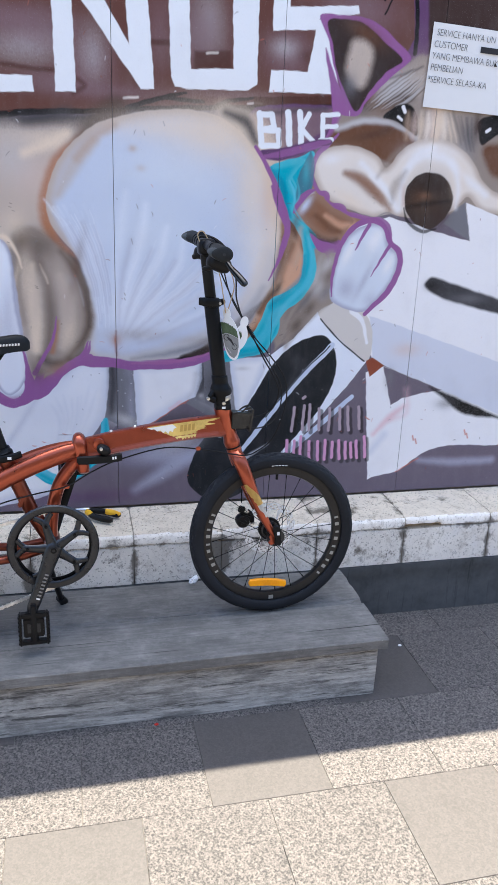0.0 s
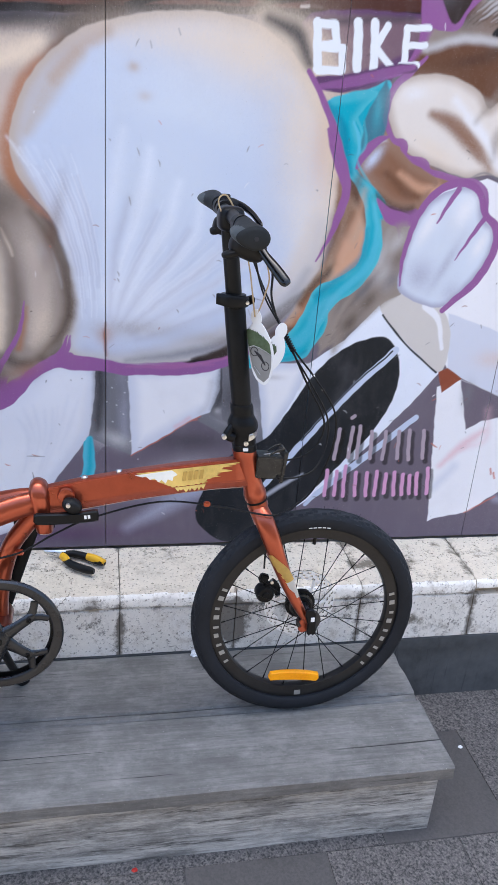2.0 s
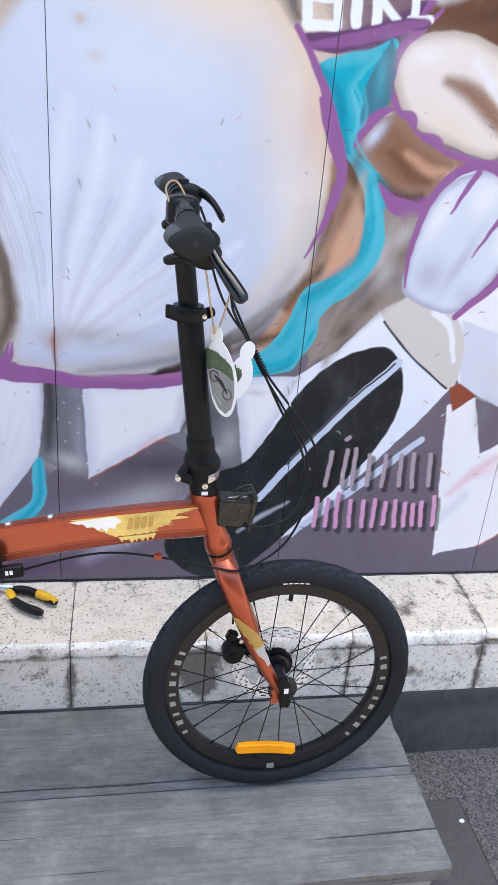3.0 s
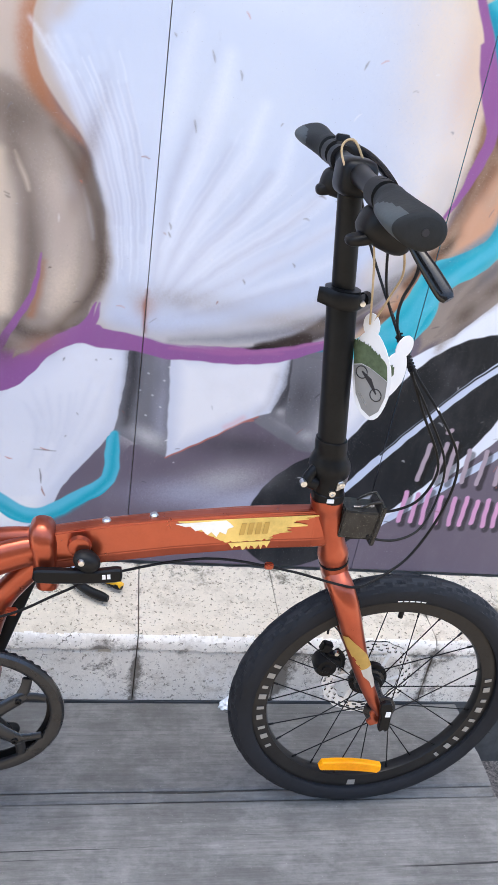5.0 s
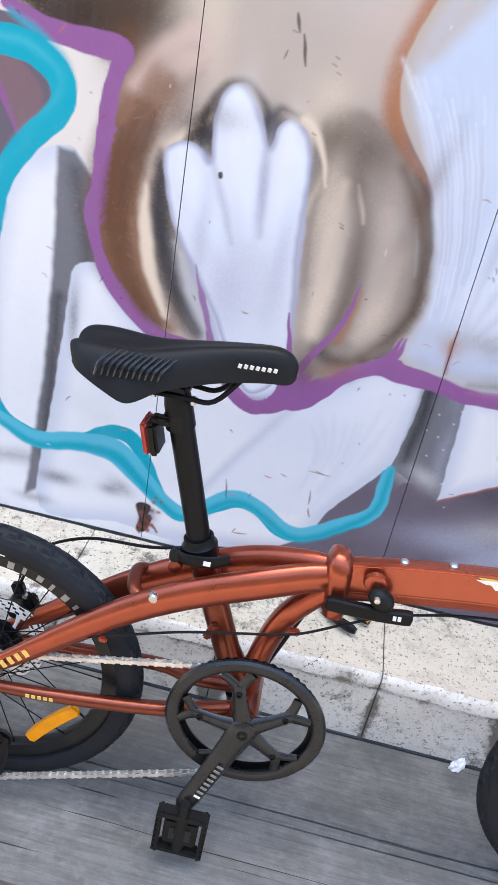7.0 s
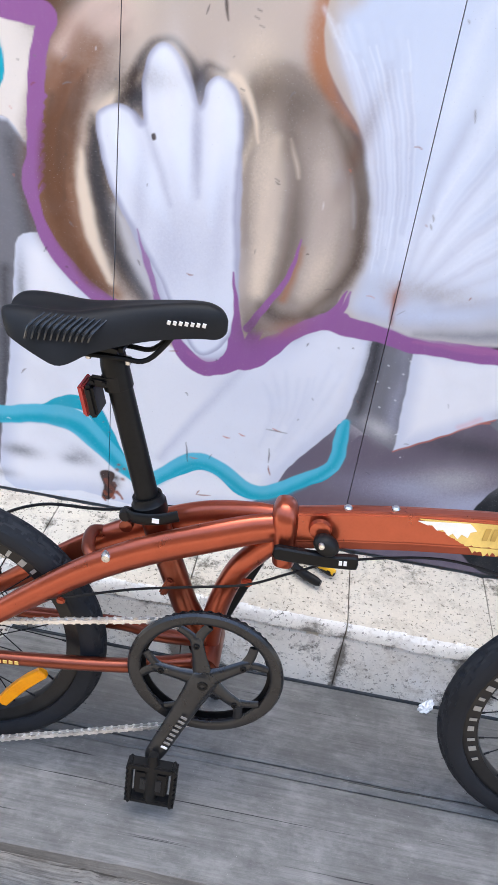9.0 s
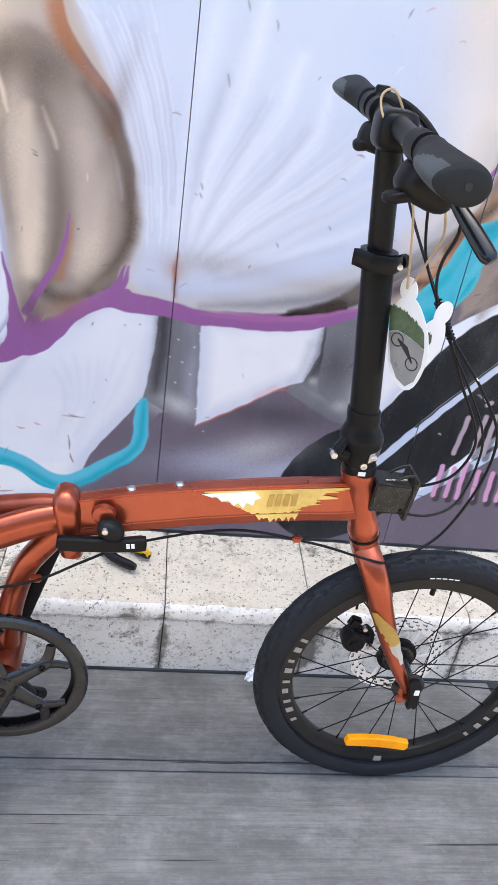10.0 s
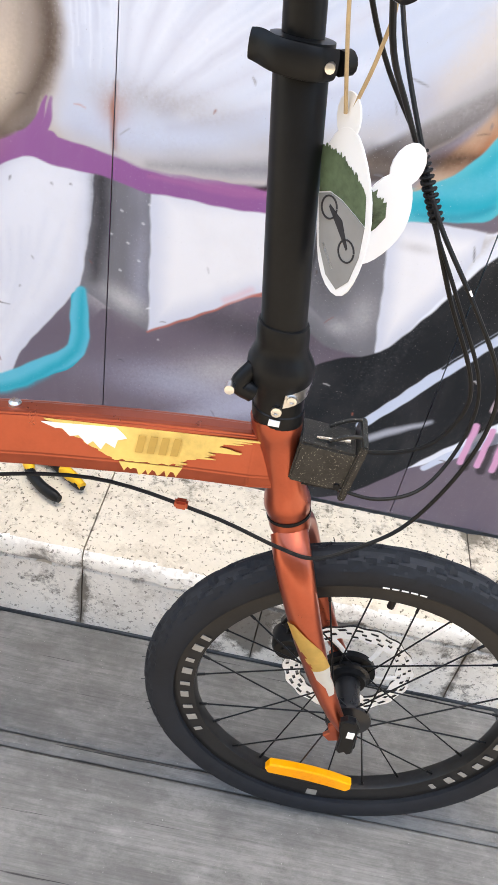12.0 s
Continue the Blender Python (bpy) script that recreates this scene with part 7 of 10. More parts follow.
stroke([(-0.566, 1.111), (-0.560, 1.046), (-0.547, 0.979), (-0.513, 0.897)], (0.0061, 0.0204, 0.0204, 0.0061), 'CREAM', soft=0.01, a=0.95)
stroke([(-0.546, 1.169), (-0.543, 1.106), (-0.528, 1.033), (-0.502, 0.958), (-0.445, 0.875)], (0.0097, 0.0252, 0.0291, 0.0272, 0.0136), 'GREY_DARK', soft=0.014, a=0.8)
stroke([(-0.492, 1.011), (-0.466, 0.956), (-0.431, 0.889)], (0.0061, 0.0143, 0.0082), 'GREY_LIGHT', soft=0.01, a=0.75)
stroke([(-0.483, 1.191), (-0.482, 1.228), (-0.471, 1.259), (-0.452, 1.288), (-0.422, 1.296), (-0.395, 1.275), (-0.377, 1.248)], (0.0091, 0.0146, 0.0146, 0.0091, 0.0073, 0.0109, 0.0128), 'GREY_DARK', soft=0.01, a=0.75)
stroke([(-0.506, 1.189), (-0.491, 1.218), (-0.478, 1.241)], (0.0091, 0.0219, 0.0128), 'UMBER_DARK', soft=0.012, a=0.75)
stroke([(-0.379, 1.247), (-0.363, 1.267), (-0.335, 1.264)], (0.0128, 0.0109, 0.0055), 'UMBER_DARK', soft=0.01, a=0.7)
fan([(-0.579, 1.210), (-0.609, 1.121), (-0.611, 1.016)], [(-0.541, 1.246), (-0.566, 1.147), (-0.573, 1.043)], 12, 0.0038, 'UMBER', soft=0.008, a=0.35, seed=47)
stroke([(-0.364, 1.397), (-0.360, 1.387), (-0.356, 1.374)], (0.0026, 0.0051, 0.0026), 'UMBER_DARK', soft=0.003, a=0.85)
stroke([(-0.349, 1.372), (-0.344, 1.352), (-0.340, 1.332)], (0.0026, 0.0052, 0.0026), 'UMBER_DARK', soft=0.003, a=0.85)
stroke([(-0.297, 1.353), (-0.291, 1.351)], 0.0017, 'GREY_DARK', soft=0.002, a=0.7)
stroke([(-0.300, 1.343), (-0.293, 1.341)], 0.0016, 'GREY_DARK', soft=0.002, a=0.7)
stroke([(-0.291, 1.333), (-0.284, 1.331)], 0.0016, 'GREY_DARK', soft=0.002, a=0.7)
stroke([(-0.239, 1.118), (-0.232, 1.115)], 0.0018, 'GREY_DARK', soft=0.002, a=0.7)
stroke([(-0.366, 1.374), (-0.360, 1.373)], 0.0016, 'GREY_DARK', soft=0.002, a=0.7)
stroke([(-0.310, 1.243), (-0.304, 1.241)], 0.0018, 'GREY_DARK', soft=0.002, a=0.7)
# paw
fill([(-0.541, 1.161), (-0.529, 1.185), (-0.507, 1.195), (-0.483, 1.188), (-0.464, 1.171), (-0.467, 1.227), (-0.457, 1.274), (-0.435, 1.292), (-0.411, 1.278), (-0.390, 1.241), (-0.372, 1.209), (-0.365, 1.239), (-0.347, 1.256), (-0.325, 1.247), (-0.309, 1.225), (-0.299, 1.155), (-0.298, 1.082), (-0.287, 0.986), (-0.272, 0.860), (-0.304, 0.795), (-0.345, 0.784), (-0.389, 0.855), (-0.430, 0.932), (-0.484, 1.013), (-0.522, 1.082)], 'LILAC', soft=0.003, rim='GREY_BLUE', depth=0.012)
stroke([(-0.436, 1.277), (-0.421, 1.227), (-0.401, 1.153), (-0.380, 1.064)], (0.0128, 0.0365, 0.0328, 0.0109), 'WHITE_COOL', soft=0.014, a=0.98)
stroke([(-0.512, 1.177), (-0.490, 1.135), (-0.447, 1.070), (-0.408, 1.009)], (0.0136, 0.0369, 0.0349, 0.0097), 'WHITE_COOL', soft=0.014, a=0.95)
stroke([(-0.342, 1.242), (-0.328, 1.185), (-0.333, 1.112), (-0.336, 1.025)], (0.0129, 0.0350, 0.0332, 0.0092), 'WHITE_COOL', soft=0.014, a=0.95)
stroke([(-0.378, 1.201), (-0.371, 1.141), (-0.363, 1.068)], (0.0078, 0.0136, 0.0058), 'GREY_BLUE', soft=0.01, a=0.55)
stroke([(-0.458, 1.168), (-0.433, 1.110), (-0.409, 1.049)], (0.0055, 0.0111, 0.0055), 'GREY_BLUE', soft=0.01, a=0.5)
spray(-0.351, 0.971, 0.059, 0.079, 'GREY_BLUE', 0.3, 0)
stroke([(-0.466, 0.997), (-0.442, 0.930), (-0.416, 0.865), (-0.372, 0.778), (-0.323, 0.748), (-0.280, 0.783), (-0.274, 0.860), (-0.289, 0.949)], (0.0022, 0.0065, 0.0097, 0.0173, 0.0216, 0.0237, 0.0130, 0.0032), 'PURPLE', soft=0.002)
stroke([(-0.181, 1.025), (-0.191, 0.961), (-0.221, 0.904), (-0.251, 0.848)], (0.0031, 0.0092, 0.0122, 0.0163), 'PURPLE', soft=0.002)
stroke([(-0.266, 0.792), (-0.211, 0.812), (-0.160, 0.865), (-0.108, 0.900), (-0.086, 0.949)], (0.0196, 0.0255, 0.0196, 0.0157, 0.0029), 'PURPLE', soft=0.002)
fill([(-0.447, 1.155), (-0.441, 1.157), (-0.439, 1.149), (-0.445, 1.147)], 'UMBER_DARK', soft=0.002)
# scratches and red flecks of the pale ground
stroke([(-0.373, 0.933), (-0.367, 0.931), (-0.361, 0.932)], (0.0010, 0.0027, 0.0010), 'RUST_DARK', soft=0.002, a=0.8)
stroke([(-0.241, 0.623), (-0.235, 0.620), (-0.229, 0.620)], (0.0011, 0.0030, 0.0011), 'SALMON', soft=0.002, a=0.8)
stroke([(-0.176, 0.648), (-0.167, 0.644), (-0.159, 0.643)], (0.0011, 0.0028, 0.0011), 'SALMON', soft=0.002, a=0.8)
stroke([(-0.335, 0.547), (-0.327, 0.546), (-0.319, 0.548)], (0.0012, 0.0030, 0.0012), 'SALMON', soft=0.002, a=0.8)
stroke([(-0.315, 0.458), (-0.300, 0.458), (-0.284, 0.461)], (0.0012, 0.0031, 0.0012), 'RUST_DARK', soft=0.002, a=0.8)
stroke([(-0.273, 0.611), (-0.266, 0.609), (-0.259, 0.609)], (0.0011, 0.0030, 0.0011), 'SALMON', soft=0.002, a=0.8)
stroke([(-0.173, 0.553), (-0.169, 0.544), (-0.166, 0.538)], (0.0011, 0.0029, 0.0011), 'RUST_DARK', soft=0.002, a=0.8)
stroke([(-0.346, 0.580), (-0.342, 0.557), (-0.338, 0.535)], (0.0011, 0.0030, 0.0011), 'GREY_DARK', soft=0.002, a=0.8)
stroke([(-0.238, 1.113), (-0.234, 1.111), (-0.230, 1.110)], (0.0009, 0.0024, 0.0009), 'GREY_DARK', soft=0.002, a=0.8)
stroke([(-0.188, 0.645), (-0.168, 0.643), (-0.147, 0.643)], (0.0011, 0.0027, 0.0011), 'GREY_MID', soft=0.002, a=0.8)
stroke([(-0.178, 0.602), (-0.176, 0.583), (-0.174, 0.568)], (0.0011, 0.0029, 0.0011), 'GREY_DARK', soft=0.002, a=0.8)
stroke([(-0.173, 0.560), (-0.172, 0.552), (-0.170, 0.547)], (0.0011, 0.0029, 0.0011), 'RUST_DARK', soft=0.002, a=0.8)
stroke([(0.860, 0.674), (0.871, 0.667), (0.880, 0.663)], (0.0018, 0.0047, 0.0018), 'SALMON', soft=0.002, a=0.8)
stroke([(0.479, 0.871), (0.483, 0.860), (0.486, 0.851)], (0.0009, 0.0022, 0.0009), 'GREY_DARK', soft=0.002, a=0.8)
stroke([(0.300, 1.168), (0.310, 1.163), (0.320, 1.159)], (0.0007, 0.0018, 0.0007), 'GREY_MID', soft=0.002, a=0.8)
stroke([(0.343, 1.050), (0.354, 1.047), (0.364, 1.045)], (0.0008, 0.0020, 0.0008), 'GREY_MID', soft=0.002, a=0.8)
# rust stain at the board's foot
spray(-0.504, 0.468, 0.011, 0.009, 'BROWN_DEEP', 0.85, 0)
spray(-0.495, 0.445, 0.015, 0.012, 'BROWN_DEEP', 0.85, 0)
spray(-0.503, 0.428, 0.010, 0.008, 'BROWN_DEEP', 0.85, 0)
spray(-0.489, 0.462, 0.009, 0.007, 'BROWN_DEEP', 0.85, 0)
spray(-0.486, 0.484, 0.005, 0.004, 'RUST_DARK', 0.85, 0)
spray(-0.483, 0.497, 0.004, 0.003, 'RUST_DARK', 0.85, 0)
spray(-0.474, 0.462, 0.005, 0.004, 'RUST_DARK', 0.85, 0)
spray(-0.488, 0.425, 0.007, 0.006, 'RUST_DARK', 0.85, 0)
spray(-0.471, 0.489, 0.004, 0.003, 'RUST_DARK', 0.85, 0)

# between the belly and the head: arm, ribbon's shade, purple ground
fill([(0.441, 1.516), (0.495, 1.503), (0.558, 1.521), (0.606, 1.545), (0.666, 1.559), (0.656, 1.573), (0.594, 1.563), (0.512, 1.540), (0.445, 1.532)], 'PURPLE_DARK', soft=0.003)
stroke([(0.456, 1.514), (0.526, 1.527), (0.595, 1.549), (0.659, 1.567)], (0.0108, 0.0216, 0.0189, 0.0108), 'PURPLE', soft=0.004, a=0.8)
fill([(0.592, 1.521), (0.613, 1.512), (0.615, 1.454), (0.605, 1.408), (0.573, 1.363), (0.560, 1.404), (0.570, 1.458)], 'TEAL_GREY', soft=0.005, a=0.85)
spray(0.590, 1.476, 0.011, 0.041, 'TEAL_LIGHT', 0.5)
fill([(0.558, 1.355), (0.592, 1.398), (0.631, 1.411), (0.688, 1.374), (0.756, 1.340), (0.742, 1.312), (0.707, 1.271), (0.649, 1.279), (0.600, 1.318)], 'BROWN_WARM', soft=0.005, rim='TAN_DARK', depth=0.03)
stroke([(0.612, 1.298), (0.662, 1.266), (0.703, 1.273)], (0.0108, 0.0270, 0.0135), 'UMBER', soft=0.014, a=0.8)
stroke([(0.663, 1.347), (0.713, 1.321), (0.744, 1.322)], (0.0135, 0.0216, 0.0108), 'COPPER_PALE', soft=0.012, a=0.8)
stroke([(0.629, 1.346), (0.679, 1.310), (0.714, 1.299)], (0.0135, 0.0189, 0.0108), 'BROWN', soft=0.012, a=0.7)
spray(0.594, 1.376, 0.012, 0.030, 'BLUE_WHITE', 0.95, turn=-35)
stroke([(0.558, 1.353), (0.570, 1.382), (0.594, 1.410), (0.622, 1.423)], (0.0081, 0.0189, 0.0189, 0.0054), 'PURPLE', soft=0.003)
fill([(0.613, 1.291), (0.650, 1.272), (0.703, 1.258), (0.702, 1.233), (0.686, 1.230), (0.682, 1.202), (0.672, 1.229), (0.655, 1.234), (0.638, 1.246)], 'PURPLE', soft=0.003)
stroke([(0.570, 1.338), (0.542, 1.269), (0.522, 1.194), (0.509, 1.130)], (0.0135, 0.0405, 0.0351, 0.0135), 'BROWN', soft=0.018, a=0.6)
stroke([(0.582, 1.307), (0.578, 1.245), (0.552, 1.182), (0.536, 1.130)], (0.0108, 0.0216, 0.0270, 0.0108), 'COPPER_PALE', soft=0.014, a=0.55)
fill([(0.656, 1.222), (0.702, 1.235), (0.701, 1.145), (0.692, 1.073), (0.661, 1.039), (0.593, 0.972), (0.551, 0.918), (0.562, 1.013), (0.627, 1.092), (0.652, 1.157)], 'GREY_WARM', soft=0.012, a=0.8)
spray(0.681, 1.196, 0.016, 0.030, 'GREY_LIGHT', 0.6, turn=-35)
spray(0.653, 1.118, 0.016, 0.030, 'GREY_LIGHT', 0.55, turn=-35)
spray(0.629, 1.053, 0.016, 0.030, 'UMBER', 0.6, turn=-35)
spray(0.588, 0.997, 0.016, 0.030, 'UMBER', 0.65, turn=-35)
spray(0.681, 1.106, 0.016, 0.030, 'GREY_MID', 0.6, turn=-35)
spray(0.691, 1.158, 0.016, 0.030, 'UMBER', 0.4, turn=-35)
spray(0.611, 1.079, 0.016, 0.030, 'GREY_MID', 0.5, turn=-35)
stroke([(0.563, 1.451), (0.571, 1.404), (0.557, 1.368), (0.598, 1.314), (0.627, 1.246), (0.630, 1.196)], (0.0040, 0.0068, 0.0054, 0.0068, 0.0081, 0.0040), 'TEAL_LIGHT', soft=0.004, a=0.6)
stroke([(0.425, 1.538), (0.457, 1.496), (0.485, 1.448), (0.511, 1.390), (0.533, 1.336), (0.538, 1.294), (0.527, 1.244), (0.509, 1.193), (0.485, 1.142)], (0.0108, 0.0135, 0.0162, 0.0189, 0.0210, 0.0200, 0.0189, 0.0095, 0.0040), 'PURPLE', soft=0.003)
# muzzle, nose and paw
spray(0.684, 1.510, 0.054, 0.030, 'CREAM_WHITE', 0.7, turn=10)
spray(0.670, 1.515, 0.032, 0.016, 'WHITE', 0.6, turn=8)
spray(1.008, 1.549, 0.081, 0.027, 'WHITE', 0.55)
spray(1.111, 1.474, 0.024, 0.054, 'CREAM', 0.45)
spray(0.740, 1.398, 0.068, 0.019, 'CREAM', 0.5, turn=-25)
stroke([(0.911, 1.380), (0.913, 1.466), (0.948, 1.522), (1.008, 1.543), (1.075, 1.522), (1.110, 1.462), (1.112, 1.386)], (0.0081, 0.0189, 0.0216, 0.0189, 0.0216, 0.0189, 0.0081), 'WHITE', soft=0.016, a=0.75)
stroke([(0.921, 1.491), (0.888, 1.441), (0.879, 1.391)], (0.0108, 0.0297, 0.0108), 'GREY_WARM', soft=0.016, a=0.55)
stroke([(0.720, 1.476), (0.769, 1.458), (0.820, 1.420), (0.851, 1.390)], (0.0135, 0.0297, 0.0270, 0.0081), 'BROWN_WARM', soft=0.018, a=0.75)
stroke([(0.801, 1.473), (0.854, 1.433), (0.881, 1.397)], (0.0081, 0.0162, 0.0054), 'WHITE', soft=0.01, a=0.7)
stroke([(0.826, 1.469), (0.865, 1.524), (0.908, 1.565)], (0.0081, 0.0189, 0.0081), 'GREY_WARM', soft=0.014, a=0.5)
spray(1.010, 1.402, 0.059, 0.073, 'UMBER', 0.8)
spray(1.004, 1.445, 0.049, 0.030, 'INK', 0.55)
stroke([(0.939, 1.383), (1.006, 1.395), (1.086, 1.406)], (0.0081, 0.0162, 0.0081), 'INK', soft=0.01, a=0.6)
spray(1.054, 1.359, 0.030, 0.027, 'BROWN_DEEP', 0.6)
stroke([(0.928, 1.380), (0.944, 1.340), (0.995, 1.309), (1.048, 1.318)], (0.0040, 0.0095, 0.0122, 0.0054), 'INK', soft=0.004, a=0.8)
spray(0.997, 1.420, 0.019, 0.011, 'BROWN_WARM', 0.45)
stroke([(0.911, 1.662), (0.912, 1.627), (0.911, 1.588)], (0.0081, 0.0216, 0.0108), 'TAN', soft=0.014, a=0.6)
stroke([(0.934, 1.663), (0.935, 1.629), (0.934, 1.590)], (0.0081, 0.0216, 0.0108), 'BLUSH', soft=0.014, a=0.6)
stroke([(0.955, 1.665), (0.957, 1.630), (0.956, 1.591)], (0.0081, 0.0216, 0.0108), 'CREAM', soft=0.014, a=0.6)
stroke([(0.980, 1.666), (0.982, 1.631), (0.981, 1.592)], (0.0081, 0.0216, 0.0108), 'CREAM_WHITE', soft=0.014, a=0.6)
stroke([(1.013, 1.668), (1.015, 1.633), (1.015, 1.594)], (0.0081, 0.0216, 0.0108), 'CREAM', soft=0.014, a=0.6)
stroke([(1.035, 1.669), (1.037, 1.634), (1.037, 1.595)], (0.0081, 0.0216, 0.0108), 'CREAM_WHITE', soft=0.014, a=0.6)
spray(1.018, 1.633, 0.027, 0.046, 'CREAM', 0.6)
spray(0.848, 1.612, 0.041, 0.014, 'UMBER', 0.4, turn=20)
spray(0.790, 1.591, 0.054, 0.012, 'BROWN_DEEP', 0.45, turn=12)
stroke([(0.676, 1.602), (0.746, 1.626), (0.826, 1.633), (0.903, 1.612)], (0.0040, 0.0108, 0.0108, 0.0040), 'GREY_LIGHT', soft=0.008, a=0.7)
fill([(0.705, 1.077), (0.698, 1.145), (0.711, 1.223), (0.739, 1.280), (0.778, 1.313), (0.829, 1.329), (0.868, 1.310), (0.887, 1.262), (0.922, 1.233), (0.923, 1.175), (0.891, 1.114), (0.817, 1.043)], 'SKY_WHITE', soft=0.003, rim='GREY_BLUE', depth=0.02)
spray(0.752, 1.236, 0.016, 0.046, 'WHITE', 0.85, turn=-25)
spray(0.838, 1.277, 0.024, 0.041, 'WHITE', 0.85, turn=-25)
spray(0.894, 1.200, 0.014, 0.035, 'WHITE', 0.85, turn=-22)
spray(0.751, 1.120, 0.035, 0.035, 'GREY_BLUE', 0.7)
spray(0.812, 1.147, 0.012, 0.068, 'GREY_BLUE', 0.6, turn=-25)
spray(0.840, 1.080, 0.027, 0.027, 'GREY_BLUE', 0.5)
stroke([(0.701, 1.093), (0.700, 1.158), (0.711, 1.223), (0.736, 1.284), (0.774, 1.323), (0.821, 1.339), (0.865, 1.320), (0.892, 1.271), (0.927, 1.240), (0.931, 1.181), (0.898, 1.110), (0.824, 1.035)], (0.0040, 0.0108, 0.0135, 0.0149, 0.0175, 0.0189, 0.0175, 0.0175, 0.0189, 0.0203, 0.0203, 0.0135), 'PURPLE', soft=0.002)
stroke([(0.773, 1.244), (0.794, 1.288), (0.813, 1.324)], (0.0040, 0.0108, 0.0135), 'PURPLE', soft=0.002)
stroke([(0.835, 1.160), (0.859, 1.205), (0.893, 1.262)], (0.0027, 0.0081, 0.0135), 'PURPLE', soft=0.002)
# cream streaks and shade on the tail and the hand
spray(-0.262, 1.129, 0.021, 0.090, 'CREAM', 0.55)
spray(-0.143, 0.964, 0.024, 0.054, 'CREAM', 0.5, turn=-12)
spray(-0.165, 1.135, 0.027, 0.069, 'BEIGE', 0.6)
spray(-0.287, 1.293, 0.036, 0.039, 'CREAM', 0.5)
spray(-0.226, 1.188, 0.018, 0.060, 'UMBER', 0.35)
spray(-0.244, 0.852, 0.024, 0.033, 'UMBER', 0.5)
spray(-0.186, 0.860, 0.039, 0.018, 'RUST', 0.3, turn=25)
spray(-0.115, 1.179, 0.015, 0.090, 'BROWN', 0.4, turn=-14)
spray(-0.410, 0.971, 0.039, 0.090, 'GREY_BLUE', 0.45)
spray(-0.372, 1.157, 0.009, 0.075, 'GREY_BLUE', 0.55)
spray(-0.322, 1.037, 0.018, 0.090, 'GREY_BLUE', 0.35)
spray(-0.462, 1.045, 0.015, 0.090, 'GREY_BLUE', 0.4)
spray(-0.420, 1.221, 0.018, 0.075, 'WHITE', 0.6)
spray(-0.342, 1.185, 0.014, 0.066, 'WHITE', 0.6)
spray(-0.462, 1.238, 0.045, 0.021, 'BROWN_DEEP', 0.3)
spray(0.059, 0.969, 0.105, 0.021, 'GREY_WARM', 0.4)
spray(0.288, 0.947, 0.090, 0.015, 'GREY_WARM', 0.4)
stroke([(-0.001, 0.981), (-0.002, 0.943), (-0.001, 0.902)], (0.002, 0.006, 0.002), 'RUST_DARK', soft=0.006, a=0.85)
spray(-0.002, 0.950, 0.018, 0.021, 'RUST', 0.45)
# stray ticks, scratches and flecks on the boards
stray = random.Random(21)
for k in range(260):
    x, z, t, g = stray.uniform(-0.95, 1.45), stray.uniform(0.42, 1.95), stray.uniform(0, math.pi), stray.uniform(0.002, 0.016)
    stroke([(x, z), (x + g * 0.5 * math.cos(t), z + g * 0.5 * math.sin(t) + 0.001), (x + g * math.cos(t), z + g * math.sin(t) + stray.uniform(-0.002, 0.002))], (0.001, stray.uniform(0.0012, 0.003), 0.001),
           stray.choice(("GREY_DARK", "GREY_MID", "UMBER", "GREY_MID", "RUST_DARK", "WHITE", "SALMON")), 0.002, stray.uniform(0.4, 0.85))

wall = tagged(part("wall_north", block(BM(), (0.25, 0.122, 1.55), (9.0, 0.2, 3.1), bevel=0), WALL_PAINT), "shop front wall behind painted boards", "wall", kind="structure")


def board_mesh(k):
    """One board of the mural: a fine front that carries the paint, and plain edges and back."""
    js = slice(EDGE[k], EDGE[k + 1])
    x, z, c = MX[:, js], MZ[:, js], COAT[:, js]
    n = x.size
    warp = 0.0007 * np.sin(x * 9 + k) * np.sin(z * 5 + k * 2)
    co = np.stack([x, warp, z], -1).reshape(-1, 3)
    corner = np.array([(x[0, 0], 0.018, Z0), (x[0, -1], 0.018, Z0), (x[0, -1], 0.018, Z1), (x[0, 0], 0.018, Z1)])
    idx = np.arange(n).reshape(x.shape)
    quads = np.stack([idx[:-1, :-1], idx[:-1, 1:], idx[1:, 1:], idx[1:, :-1]], -1).reshape(-1, 4)
    b = n + np.arange(4)
    rims = [[*idx[0, ::-1], b[0], b[1]], [*idx[:, -1][::-1], b[1], b[2]], [*idx[-1], b[2], b[3]], [*idx[:, 0], b[3], b[0]], [b[3], b[2], b[1], b[0]]]
    me = bpy.data.meshes.new("mural_board")
    me.from_pydata(np.vstack([co, corner]).tolist(), [], quads.tolist() + [[int(i) for i in r] for r in rims])
    paint = me.color_attributes.new("paint", "FLOAT_COLOR", "POINT")
    rgba = np.ones((n + 4, 4), np.float32)
    rgba[:n, :3] = c.reshape(-1, 3)
    rgba[n:, :3] = 0.05
    paint.data.foreach_set("color", rgba.ravel())
    me.materials.append(MURAL)
    return me


